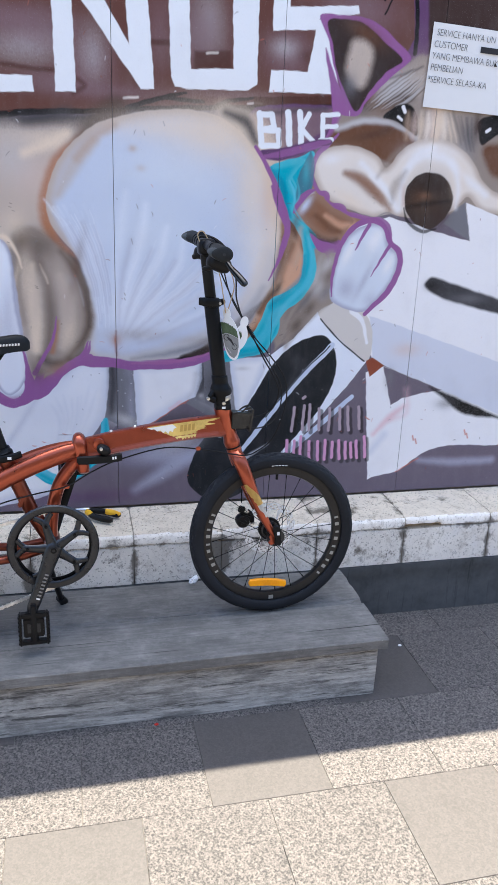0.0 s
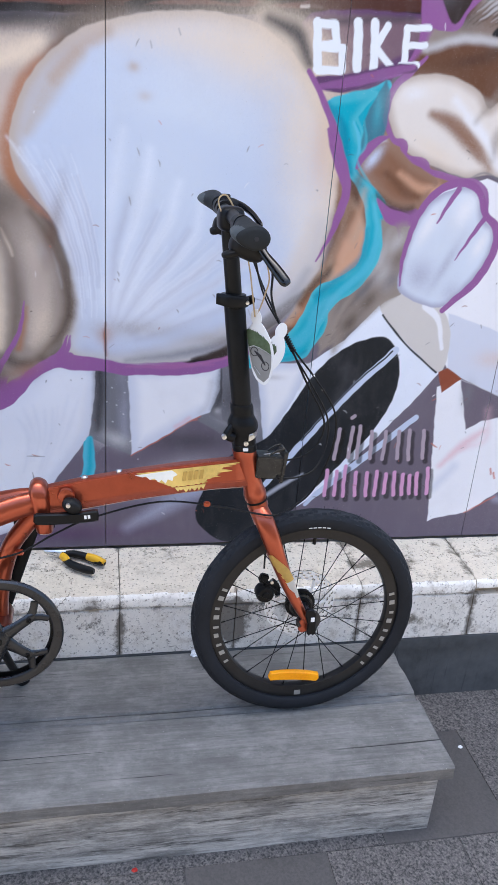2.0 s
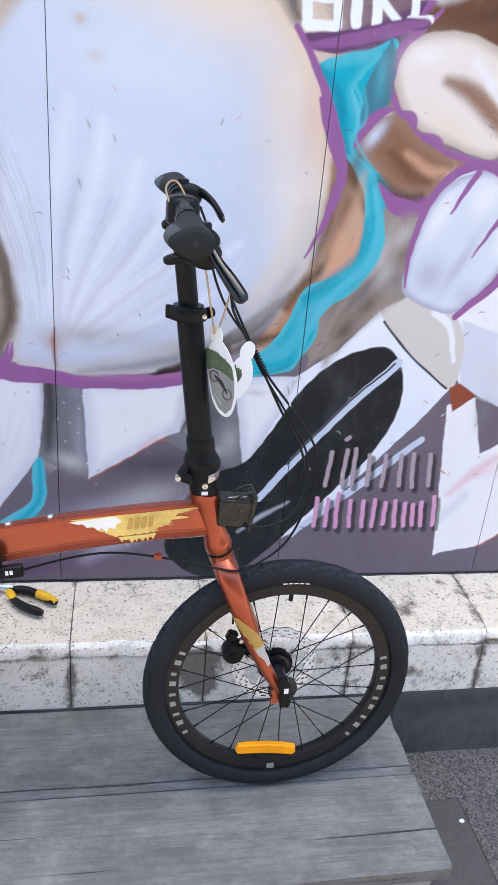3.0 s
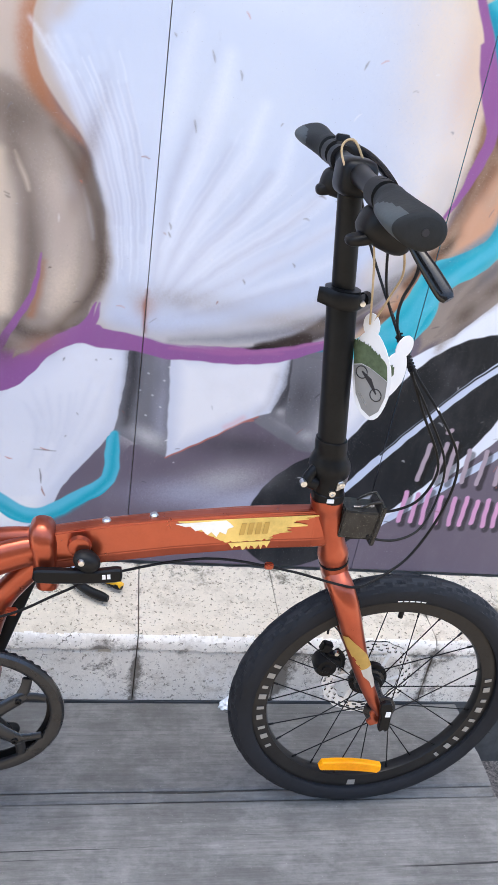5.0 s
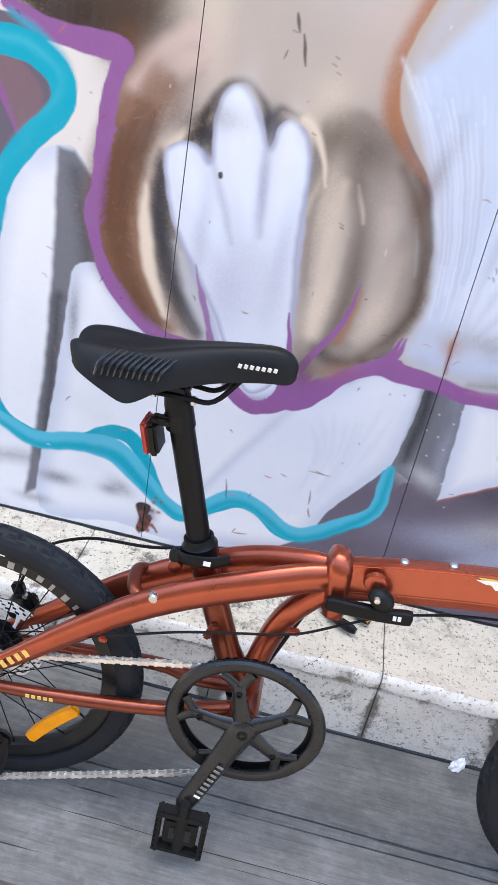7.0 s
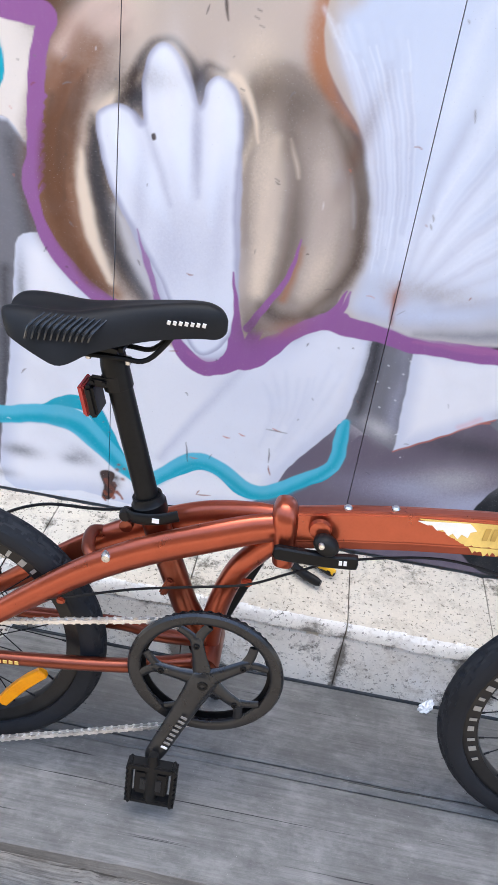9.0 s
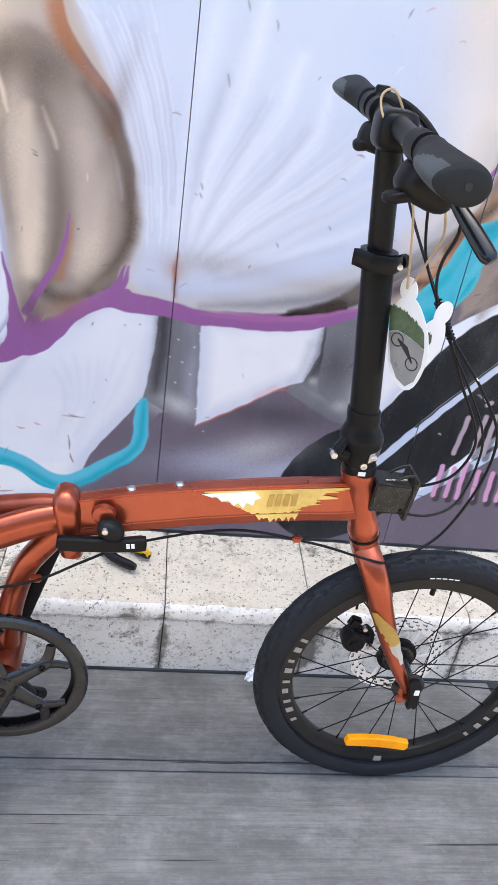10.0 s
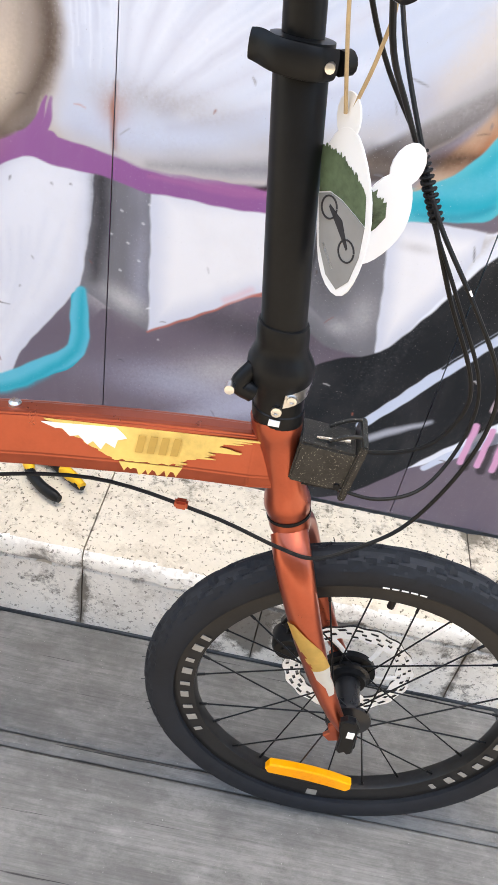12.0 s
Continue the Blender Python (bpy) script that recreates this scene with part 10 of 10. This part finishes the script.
BARN, BARF = np.array((0.203, -0.694, 1.261)), np.array((0.221, -0.178, 1.293))
at = lambda s: BARN + (BARF - BARN) * s
part("handlebar", tube(BM(), [at(0.02), at(0.4), at(0.5), at(0.6), at(0.98)], (0.0112, 0.0112, 0.0155, 0.0112, 0.0112), 18, 3), BLACK_METAL, bicycle, "straight black handlebar")
for near in (True, False):
    g = BM()
    rings = []
    shape = curve_points([(0.000, 0.016, 0.002), (0.004, 0.0200, 0.006), (0.012, 0.0216, 0.009), (0.04, 0.0210, 0.013), (0.08, 0.0192, 0.014), (0.13, 0.0175, 0.012), (0.18, 0.0165, 0.004), (0.21, 0.0170, 0.0), (0.225, 0.0165, 0.0)], 4)
    for s, r, wing in shape:
        c = at(s if near else 1 - s)
        squash = 0.80 + 0.20 * min(1.0, s / 0.16)
        ring = []
        for k in range(64):
            a = 2 * math.pi * k / 64
            x, z = r * math.cos(a), r * math.sin(a) * squash
            if math.cos(a) < 0:
                x = x * (1 + wing / r * abs(math.cos(a)) ** 1.2)
                z = z * (1 - 0.25 * abs(math.cos(a)) * min(1, wing / 0.03)) + 0.12 * wing * abs(math.cos(a)) ** 2
            ring.append((c[0] + x, c[1], c[2] + z))
        rings.append(ring)
    loft(g, rings)
    grip = part("grip", g, GRIP, bicycle, "dark rubber grip with grey palm wing", 60)
    grip.data.materials.append(GRIP_GREY)
    mid, tip = at(0.1 if near else 0.9), at(0.0 if near else 1.0)[1]
    for f in grip.data.polygons:
        along_bar = abs(f.center.y - tip)
        edge = mid[0] - 0.017 - 0.35 * max(0.0, along_bar - 0.045) - 0.25 * abs(f.center.z - mid[2])
        f.material_index = 1 if f.center.x < edge and abs(f.normal.y) < 0.9 and along_bar > 0.004 else 0
    part("grip_plug", turned(BM(), tuple(at(0.0 if near else 1.0) + (0, -0.0008 if near else 0.0008, 0)), [(0.0, 0.0), (0.0034, 0.0), (0.0034, 0.001)], 12), INK_PEN, grip)


def pod(bm, c, size, turn=0.0, square=0.68):
    """A moulded body: a ball drawn out towards a box."""
    made = bmesh.ops.create_icosphere(bm, subdivisions=3, radius=1.0)["verts"]
    for v in made:
        v.co = Vector([math.copysign(abs(q) ** square, q) * e / 2 for q, e in zip(v.co, size)])
    bmesh.ops.transform(bm, matrix=Matrix.Translation(tuple(c)) @ Matrix.Rotation(radians(turn), 4, "Y"), verts=made)
    return bm


part("bar_clamp", pod(BM(), at(0.5) + (0, 0, -0.006), (0.046, 0.054, 0.044), 0, 0.55), BLACK_METAL, bicycle)
GLOSS_BLACK = plain("gloss_black_metal", (0.010, 0.010, 0.011), 0.22, 0.3, relief=0, coat=0.4)
for s, out in ((0.27, -1), (0.73, 1)):
    c = at(s)
    lv = tube(BM(), [c + (0, -0.011, 0), c + (0, 0.011, 0)], 0.0160, 20, 1, smooth=False)
    if out < 0:
        pod(lv, c + (0.020, -0.004, -0.020), (0.040, 0.034, 0.034), 35)
    else:
        pod(lv, c + (0.014, 0.0, 0.002), (0.046, 0.034, 0.032), 10)
    mount = part("brake_mount", lv, BLACK_PLASTIC, bicycle)
    bl = BM()
    tube(bl, [c + (0.026, out * 0.012, -0.026), c + (0.036, out * 0.030, -0.043), c + (0.047, out * 0.048, -0.058), c + (0.060, out * 0.068, -0.076), c + (0.064, out * 0.074, -0.081)] if out < 0 else
         [c + (0.022, 0.002, 0.008), c + (0.036, -0.020, 0.004), c + (0.047, -0.056, -0.006), c + (0.054, -0.092, -0.020), c + (0.056, -0.102, -0.025)], (0.0060, 0.0070, 0.0088, 0.0092, 0.006) if out < 0 else (0.0075, 0.0065, 0.0058, 0.0058, 0.004), 12, 5, 0.55)
    part("brake_lever", bl, GLOSS_BLACK, mount, "black brake lever")
    part("pivot_bolt", turned(BM(), tuple(c + ((0.020, -0.006, -0.002) if out < 0 else (0.006, -0.004, 0.020))), [(0.0, 0.004), (0.0075, 0.0035), (0.0095, 0.001), (0.0095, -0.010)], 18, "z"), BLACK_METAL, mount)
for name, s, turn in (("gear_shifter", 0.29, 20), ("far_gear_shifter", 0.66, 12)):
    c = at(s)
    sh = tube(BM(), [c + (0, -0.009, 0), c + (0, 0.009, 0)], 0.0158, 20, 1, smooth=False)
    near = s < 0.5
    pod(sh, c + ((0.014, 0.0, -0.036) if near else (0.000, 0.000, -0.030)), (0.062, 0.058, 0.040) if near else (0.040, 0.038, 0.034), turn)
    shifter = part(name, sh, BLACK_PLASTIC, bicycle, "black gear shifter under the bar")
    part("shift_trigger", pod(BM(), c + ((-0.012, -0.008, -0.046) if near else (-0.014, -0.004, -0.038)), (0.036, 0.026, 0.013) if near else (0.024, 0.022, 0.015), -14), BLACK_PLASTIC, shifter)

# cables
L0, R0, S0 = at(0.27) + (0.030, 0.0, -0.026), at(0.73) + (0.034, 0.0, -0.016), at(0.33) + (0.030, 0.012, -0.036)
CABLES = [
    ("brake_cable", [L0, (0.262, -0.560, 1.205), (0.282, -0.490, 1.150), (0.306, -0.430, 1.110), (0.330, -0.394, 1.071), (0.353, -0.408, 1.030), (0.385, -0.412, 0.970), (0.424, -0.412, 0.905), (0.431, -0.412, 0.866), (0.410, -0.415, 0.826), (0.370, -0.415, 0.807), (0.335, -0.416, 0.808), (0.297, YB + 0.013, 0.822), (0.292, YB + 0.030, 0.790), (0.302, YB + 0.036, 0.740), (0.322, YB + 0.046, 0.690), (0.340, YB + 0.060, 0.610), (0.342, YB + 0.060, 0.530)], 0.0021),
    ("brake_cable", [R0, (0.286, -0.300, 1.19), (0.306, -0.350, 1.13), (0.334, -0.388, 1.071), (0.357, -0.414, 1.030), (0.398, -0.440, 0.980), (0.436, -0.444, 0.925), (0.446, -0.443, 0.875), (0.435, -0.443, 0.810), (0.405, -0.446, 0.745), (0.356, -0.462, 0.716), (0.325, YB - 0.044, 0.711), (0.290, YB - 0.040, 0.714), (0.215, YB - 0.026, 0.726), (0.10, YB - 0.016, 0.735), (-0.03, YB - 0.016, 0.705), (-0.10, YB - 0.030, 0.680), (-0.166, YB - 0.034, 0.645), (-0.25, YB - 0.046, 0.632), (-0.33, YB - 0.052, 0.615), (-0.432, YB - 0.060, 0.583)], 0.0020),
    ("gear_cable", [S0, (0.262, -0.470, 1.176), (0.288, -0.430, 1.130), (0.330, -0.386, 1.074), (0.352, -0.404, 1.030), (0.388, -0.420, 0.975), (0.430, -0.425, 0.905), (0.434, -0.430, 0.850), (0.410, -0.450, 0.803), (0.371, -0.459, 0.786), (0.330, -0.450, 0.782), (0.300, YB - 0.018, 0.780)], 0.0018),
    ("gear_cable", [(-0.432, YB - 0.060, 0.583), (-0.50, YB - 0.056, 0.548), (-0.56, YB - 0.060, 0.480), (-0.61, YB - 0.066, 0.435)], 0.0011),
    ("brake_cable", [(-0.12, YB + 0.018, 0.688), (-0.20, YB + 0.044, 0.708), (-0.30, YB + 0.050, 0.700), (-0.40, YB + 0.048, 0.676), (-0.50, YB + 0.050, 0.664), (-0.575, YB + 0.048, 0.622), (-0.598, YB + 0.040, 0.560)], 0.0026),
    ("gear_cable", [(0.252, YB - 0.010, 0.840), (0.243, YB - 0.016, 0.900), (0.240, YB + 0.004, 0.935), (0.243, YB + 0.020, 0.90), (0.252, YB + 0.024, 0.84)], 0.0018),
]
for nm, pts, r in CABLES:
    part(nm, tube(BM(), pts, r, 8, 6), BLACK_PLASTIC, bicycle, "thin black cable housing")
wrap = BM()
turns = []
for k in range(100):
    u, a = k / 99, k * 0.70
    c = np.array((0.3310 + 0.024 * u, -0.390 - 0.018 * u, 1.073 - 0.043 * u))
    turns.append(c + np.array((0.0040 * math.cos(a), 0.0044 * math.sin(a), 0.0026 * math.cos(a))))
tube(wrap, turns, 0.0015, 6, 1, smooth=False)
part("cable_wrap", wrap, BLACK_PLASTIC, bicycle, "spiral cable wrap")
for k in range(5):
    part("cable_mark", bar(BM(), (0.3905 + 0.0050 * k, -0.4375, 0.9910 - 0.0070 * k), (0.3932 + 0.0050 * k, -0.4385, 0.9872 - 0.0070 * k), 0.0012, 6), WHITE_PRINT, bicycle, "tiny white printed bar")

part("cable_clip", block(BM(), (0.192, YB - 0.024, 0.731), (0.013, 0.009, 0.010), None, 0.002), COPPER, bicycle)

# carrier block on the head tube
blk = BM()
block(blk, (0.3150, YB, 0.803), (0.054, 0.042, 0.046), Matrix.Rotation(radians(4), 4, "Y"), 0.002)
carrier = part("carrier_block", blk, LAMP_METAL, bicycle, "speckled black luggage block on the head tube")
part("front_plate", block(BM(), (0.3430, YB, 0.804), (0.007, 0.050, 0.066), Matrix.Rotation(radians(7), 4, "Y"), 0.0015), LAMP_METAL, carrier)
part("spring_pin", bar(BM(), (0.304, YB - 0.010, 0.8285), (0.335, YB - 0.010, 0.8305), 0.0016, 8), STEEL, carrier)
for side in (-1, 1):
    part("prong", tube(BM(), [(0.316, YB + side * 0.012, 0.828), (0.331, YB + side * 0.013, 0.837), (0.344, YB + side * 0.014, 0.840)], (0.0022, 0.0026, 0.0020), 6, 3, 0.6), LAMP_METAL, carrier)
part("block_bolt", turned(BM(), (0.332, YB - 0.0215, 0.786), [(0.0, -0.002), (0.003, -0.0015), (0.0034, 0.002)], 10), BLACK_METAL, carrier)
part("kickstand", tube(BM(), [(-0.235, YB + 0.030, 0.445), (-0.215, YB + 0.075, 0.34), (-0.190, YB + 0.150, 0.205)], (0.010, 0.009, 0.009), 10, 3), BLACK_METAL, bicycle)
part("kickstand_foot", tube(BM(), [(-0.197, YB + 0.135, 0.232), (-0.185, YB + 0.160, 0.203)], 0.013, 10, 1, smooth=False), BLACK_PLASTIC, bicycle)
bicycle.location.y -= 0.004
bicycle.rotation_euler = (radians(-2.7), 0, radians(1.2))

# ---- hang tags on the handlebar ----
def hang_tag(name, cx, cy, cz, w, h, turn, tilt, label, parts):
    tag = thing(name, cx, cy, cz, label, "tag", "hang tags on the handlebar")
    m = Matrix.Translation((cx, cy, cz)) @ Matrix.Rotation(radians(turn), 4, "Z") @ Matrix.Rotation(radians(tilt), 4, "Y")
    out = [(w * math.cos(a) * (1 + 0.06 * math.cos(3 * a)), -h * 0.5 + h * 0.5 * math.sin(a) - 0.018) for a in np.arange(28) * 2 * math.pi / 28]
    card = plate(BM(), out, -0.0008, 0.0008, 0.0003)
    tab = plate(BM(), [(0.012 * math.cos(a), -0.012 + 0.016 * math.sin(a)) for a in np.arange(16) * 2 * math.pi / 16], -0.0007, 0.0009)
    for bm, nm, mat in ((card, "card", PAPER), (tab, "tab", PAPER)):
        bm.transform(m)
        part(nm, bm, mat, tag)
    for nm, mat, pts in parts:
        bm = plate(BM(), [(x * w / 0.027 if h > 0.1 else x, z * h / 0.115 if h > 0.1 else z) for x, z in pts], -0.0014 - (0.0006 if nm in ("wheel_print", "frame_print") else 0), -0.0009)
        bm.transform(m)
        part(nm, bm, mat, tag, "", 0)
    return tag


ring_bar = lambda x, z, q: [(x + q * math.cos(a), z + q * math.sin(a)) for a in np.linspace(0, 6.2, 22)] + [(x + (q - 0.0012) * math.cos(a), z + (q - 0.0012) * math.sin(a)) for a in np.linspace(6.2, 0, 22)]
dice = random.Random(3)
trees = [(-0.0238, -0.062)] + [(-0.0238 + 0.00095 * k, -0.024 - 0.0042 * dice.random() + 0.000012 * (k - 20) ** 2 * -1.0 - 0.00045 * k) for k in range(50)] + [(0.0236, -0.078), (0.014, -0.072), (0.000, -0.064), (-0.012, -0.060)]
road = [(-0.0238, -0.063), (-0.012, -0.061), (0.000, -0.065), (0.014, -0.073), (0.0236, -0.079), (0.0205, -0.100), (0.0120, -0.119), (0.0, -0.1275), (-0.0120, -0.119), (-0.0205, -0.100)]
hang_tag("hang_tag", 0.265, -0.402, 1.112, 0.0285, 0.119, -48, -14, "oval white card tag with a printed landscape hanging on twine",
         [("tree_print", CARD_GREEN, trees), ("road_print", CARD_GREY, road), ("wheel_print", INK_PEN, ring_bar(-0.012, -0.071, 0.0085)), ("wheel_print", INK_PEN, ring_bar(0.008, -0.098, 0.0085)), ("frame_print", INK_PEN, [(-0.012, -0.0705), (0.008, -0.0975), (0.009, -0.096), (0.002, -0.078), (-0.011, -0.069)]), ("printed_line", PAPER, [(-0.017, -0.098), (-0.006, -0.114), (-0.005, -0.113), (-0.016, -0.097)])])
hang_tag("hang_tag", 0.317, -0.410, 1.090, 0.020, 0.072, 14, 14, "pale card tag with green print hanging on twine",
         [("tree_print", CARD_GREEN, [(-0.0185, -0.066)] + [(-0.0185 + 0.0012 * k, -0.030 - 0.005 * dice.random() - 0.0006 * k) for k in range(15)] + [(0.003, -0.050), (0.000, -0.060), (-0.006, -0.070), (-0.013, -0.074)])])
twine = tagged(part("twine", tube(BM(), [(0.264, -0.404, 1.102), (0.254, -0.412, 1.15), (0.244, -0.410, 1.20), (0.224, -0.396, 1.268), (0.202, -0.390, 1.308), (0.187, -0.392, 1.300), (0.200, -0.410, 1.272), (0.250, -0.452, 1.235), (0.276, -0.440, 1.185), (0.276, -0.418, 1.145), (0.268, -0.404, 1.104)], 0.0014, 6, 6), TWINE), "pale jute twine looped round the handlebar", "string")

# ---- pliers on the ledge ----
pliers = thing("pliers", -0.07, -0.08, 0.378, "pliers with yellow and black handles lying on the ledge", "pliers")
PZ = 0.392
part("jaws", tube(BM(), [(-0.155, -0.030, PZ), (-0.135, -0.036, PZ), (-0.115, -0.042, PZ), (-0.100, -0.047, PZ)], (0.0035, 0.007, 0.011, 0.012), 10, 4, 0.6), STEEL, pliers, "steel jaws")
part("pivot", turned(BM(), (-0.104, -0.046, PZ + 0.005), [(0.0, 0.005), (0.006, 0.004), (0.007, -0.004)], 14, "z"), BLACK_METAL, pliers)
for nm, pts in (("upper_handle", [(-0.105, -0.046, PZ), (-0.08, -0.046, PZ), (-0.046, -0.064, PZ), (-0.014, -0.087, PZ), (-0.004, -0.094, PZ)]), ("lower_handle", [(-0.108, -0.058, PZ), (-0.092, -0.086, PZ), (-0.066, -0.110, PZ), (-0.042, -0.124, PZ), (-0.030, -0.130, PZ)])):
    hdl = part(nm, tube(BM(), pts, (0.008, 0.010, 0.0105, 0.0105, 0.007), 12, 5, 0.8), BLACK_PLASTIC, pliers, "black rubber handle")
    q = np.array(pts)
    a, b = (2, 4) if nm == "upper_handle" else (0, 1)
    part("yellow_inlay", tube(BM(), [q[a] + (0, 0, 0.002), (q[a] + q[b]) / 2 + (0, 0, 0.003), q[b] + (0, 0, 0.002)], (0.0105, 0.0108, 0.0075), 12, 4, 0.85), TOOL_YELLOW, hdl, "yellow handle inlay")

# ---- small litter ----
crumple = BM()
bmesh.ops.create_icosphere(crumple, subdivisions=3, radius=1.0)
for v in crumple.verts:
    f = 1 + 0.55 * noise.noise(v.co * 2.3) + 0.35 * noise.noise(v.co * 5.1 + Vector((3, 1, 7)))
    v.co = Vector((v.co.x * 0.017 * f, v.co.y * 0.010 * f, v.co.z * 0.008 * f))
crumple.transform(pose(0.221, -0.222, 0.204, 0, -25, 30))
tagged(part("paper_scrap", crumple, PAPER, smooth=20), "crumpled scrap of white paper on the bench by the ledge", "paper scrap")
for nm, x, y, z, mat, lab in (("paper_chip", 0.888, -0.405, 0.0022, PAPER, "tiny white paper chip on the slab"), ("red_chip", 0.053, -0.645, 0.0022, RED_LENS, "tiny red chip on the paving by the bench")):
    bm = BM()
    bmesh.ops.create_icosphere(bm, subdivisions=1, radius=0.006)
    for v in bm.verts:
        v.co = Vector((v.co.x * (1.2 + noise.noise(v.co * 300)), v.co.y, v.co.z * 0.35))
    bm.transform(Matrix.Translation((x, y, z)))
    tagged(part(nm, bm, mat, smooth=0), lab, "litter")

# ---- paper notice on the wall ----
notice = thing("paper_notice", 1.085, -0.003, 1.80, "white paper notice with handwritten black capitals taped on the mural", "notice")
TURN_N = Matrix.Translation((0.958, -0.004, 1.800)) @ Matrix.Rotation(radians(2.2), 4, "Y")
sheet = BM()
rings = []
for i in range(13):
    u = i / 12
    rings.append([(u * 0.33, -0.0012 - 0.002 * math.sin(u * 5) * (0.4 + 0.6 * s) - t, -0.118 + 0.236 * s + 0.010 * u * 0) for s, t in ((0, 0), (0.5, 0.001), (1, 0), (1, 0.0006), (0.5, 0.0016), (0, 0.0006))])
loft(sheet, rings)
sheet.transform(TURN_N)
part("sheet", sheet, PAPER, notice)
LINES = [("SERVICE HANYA UN", 0.008, 0.082), ("CUSTOMER", 0.004, 0.050), ("YANG MEMBAWA BUKTI", 0.002, 0.018), ("PEMBELIAN", 0.002, -0.014), ("*SERVICE SELASA-KA", -0.002, -0.048)]
for text, x, z in LINES:
    fc = bpy.data.curves.new("lettering", "FONT")
    fc.body, fc.size, fc.extrude, fc.offset, fc.shear = text, 0.0275, 0.0002, -0.0006, 0.08
    tmp = new("lettering_curve", fc)
    bpy.context.view_layer.update()
    me = bpy.data.meshes.new_from_object(tmp)
    bpy.data.objects.remove(tmp)
    me.transform(TURN_N @ Matrix.Translation((x + 0.004, -0.0052, z)) @ Matrix.Rotation(radians(90), 4, "X") @ Matrix.Diagonal((0.80, 1, 1, 1)))
    me.materials.clear()
    me.materials.append(INK_PEN)
    ob = new("handwriting", me)
    ob.parent, ob.matrix_parent_inverse = notice, notice.matrix_basis.inverted()
for k, (x, w) in enumerate(((0.166, 0.066), (0.246, 0.05))):
    bm = block(BM(), (x + w / 2, -0.0052, 0.060), (w, 0.0004, 0.017), None, 0)
    bm.transform(TURN_N)
    part("written_bar", bm, INK_PEN, notice)


# ---- pavement slabs ----
def slab_mesh(mat, seed):
    h = SLAB / 2 - 0.0004
    bm = BM()
    top, low = [], []
    for sx, sy in ((-1, -1), (1, -1), (1, 1), (-1, 1)):
        low.append(bm.verts.new((sx * h, sy * h, -0.02)))
        top.append((bm.verts.new((sx * h, sy * h, -0.0012)), bm.verts.new((sx * (h - 0.0009), sy * (h - 0.0009), 0.0))))
    for i in range(4):
        j = (i + 1) % 4
        bm.faces.new((low[i], low[j], top[j][0], top[i][0]))
        bm.faces.new((top[i][0], top[j][0], top[j][1], top[i][1]))
    bm.faces.new([t[1] for t in top])
    me = bpy.data.meshes.new("slab")
    bm.to_mesh(me)
    bm.free()
    me.materials.append(mat)
    return me


SLABS = {False: slab_mesh(GRANITE, 1), True: slab_mesh(SLATE, 2)}
SMOOTH = {(0, 2), (1, 1), (2, -1), (2, 2), (3, 1), (4, 4), (5, 1), (1, 5), (0, -2), (3, -2), (4, 0), (2, -3), (1, -2)}
dice = random.Random(4)
for row in range(-1, 9):
    for col in range(-7, 9):
        x = 0.3065 + SLAB * (col - 1) + (0 if row % 2 else 0.1365)
        y = -0.345 - SLAB * (row + 0.5)
        slab = new("slab", SLABS[(row, col) in SMOOTH])
        slab.parent = pavement
        slab.matrix_basis = pose(x, y, dice.uniform(-0.0004, 0.0005), dice.uniform(-0.08, 0.08), dice.uniform(-0.08, 0.08), dice.choice((0, 90, 180, 270)))
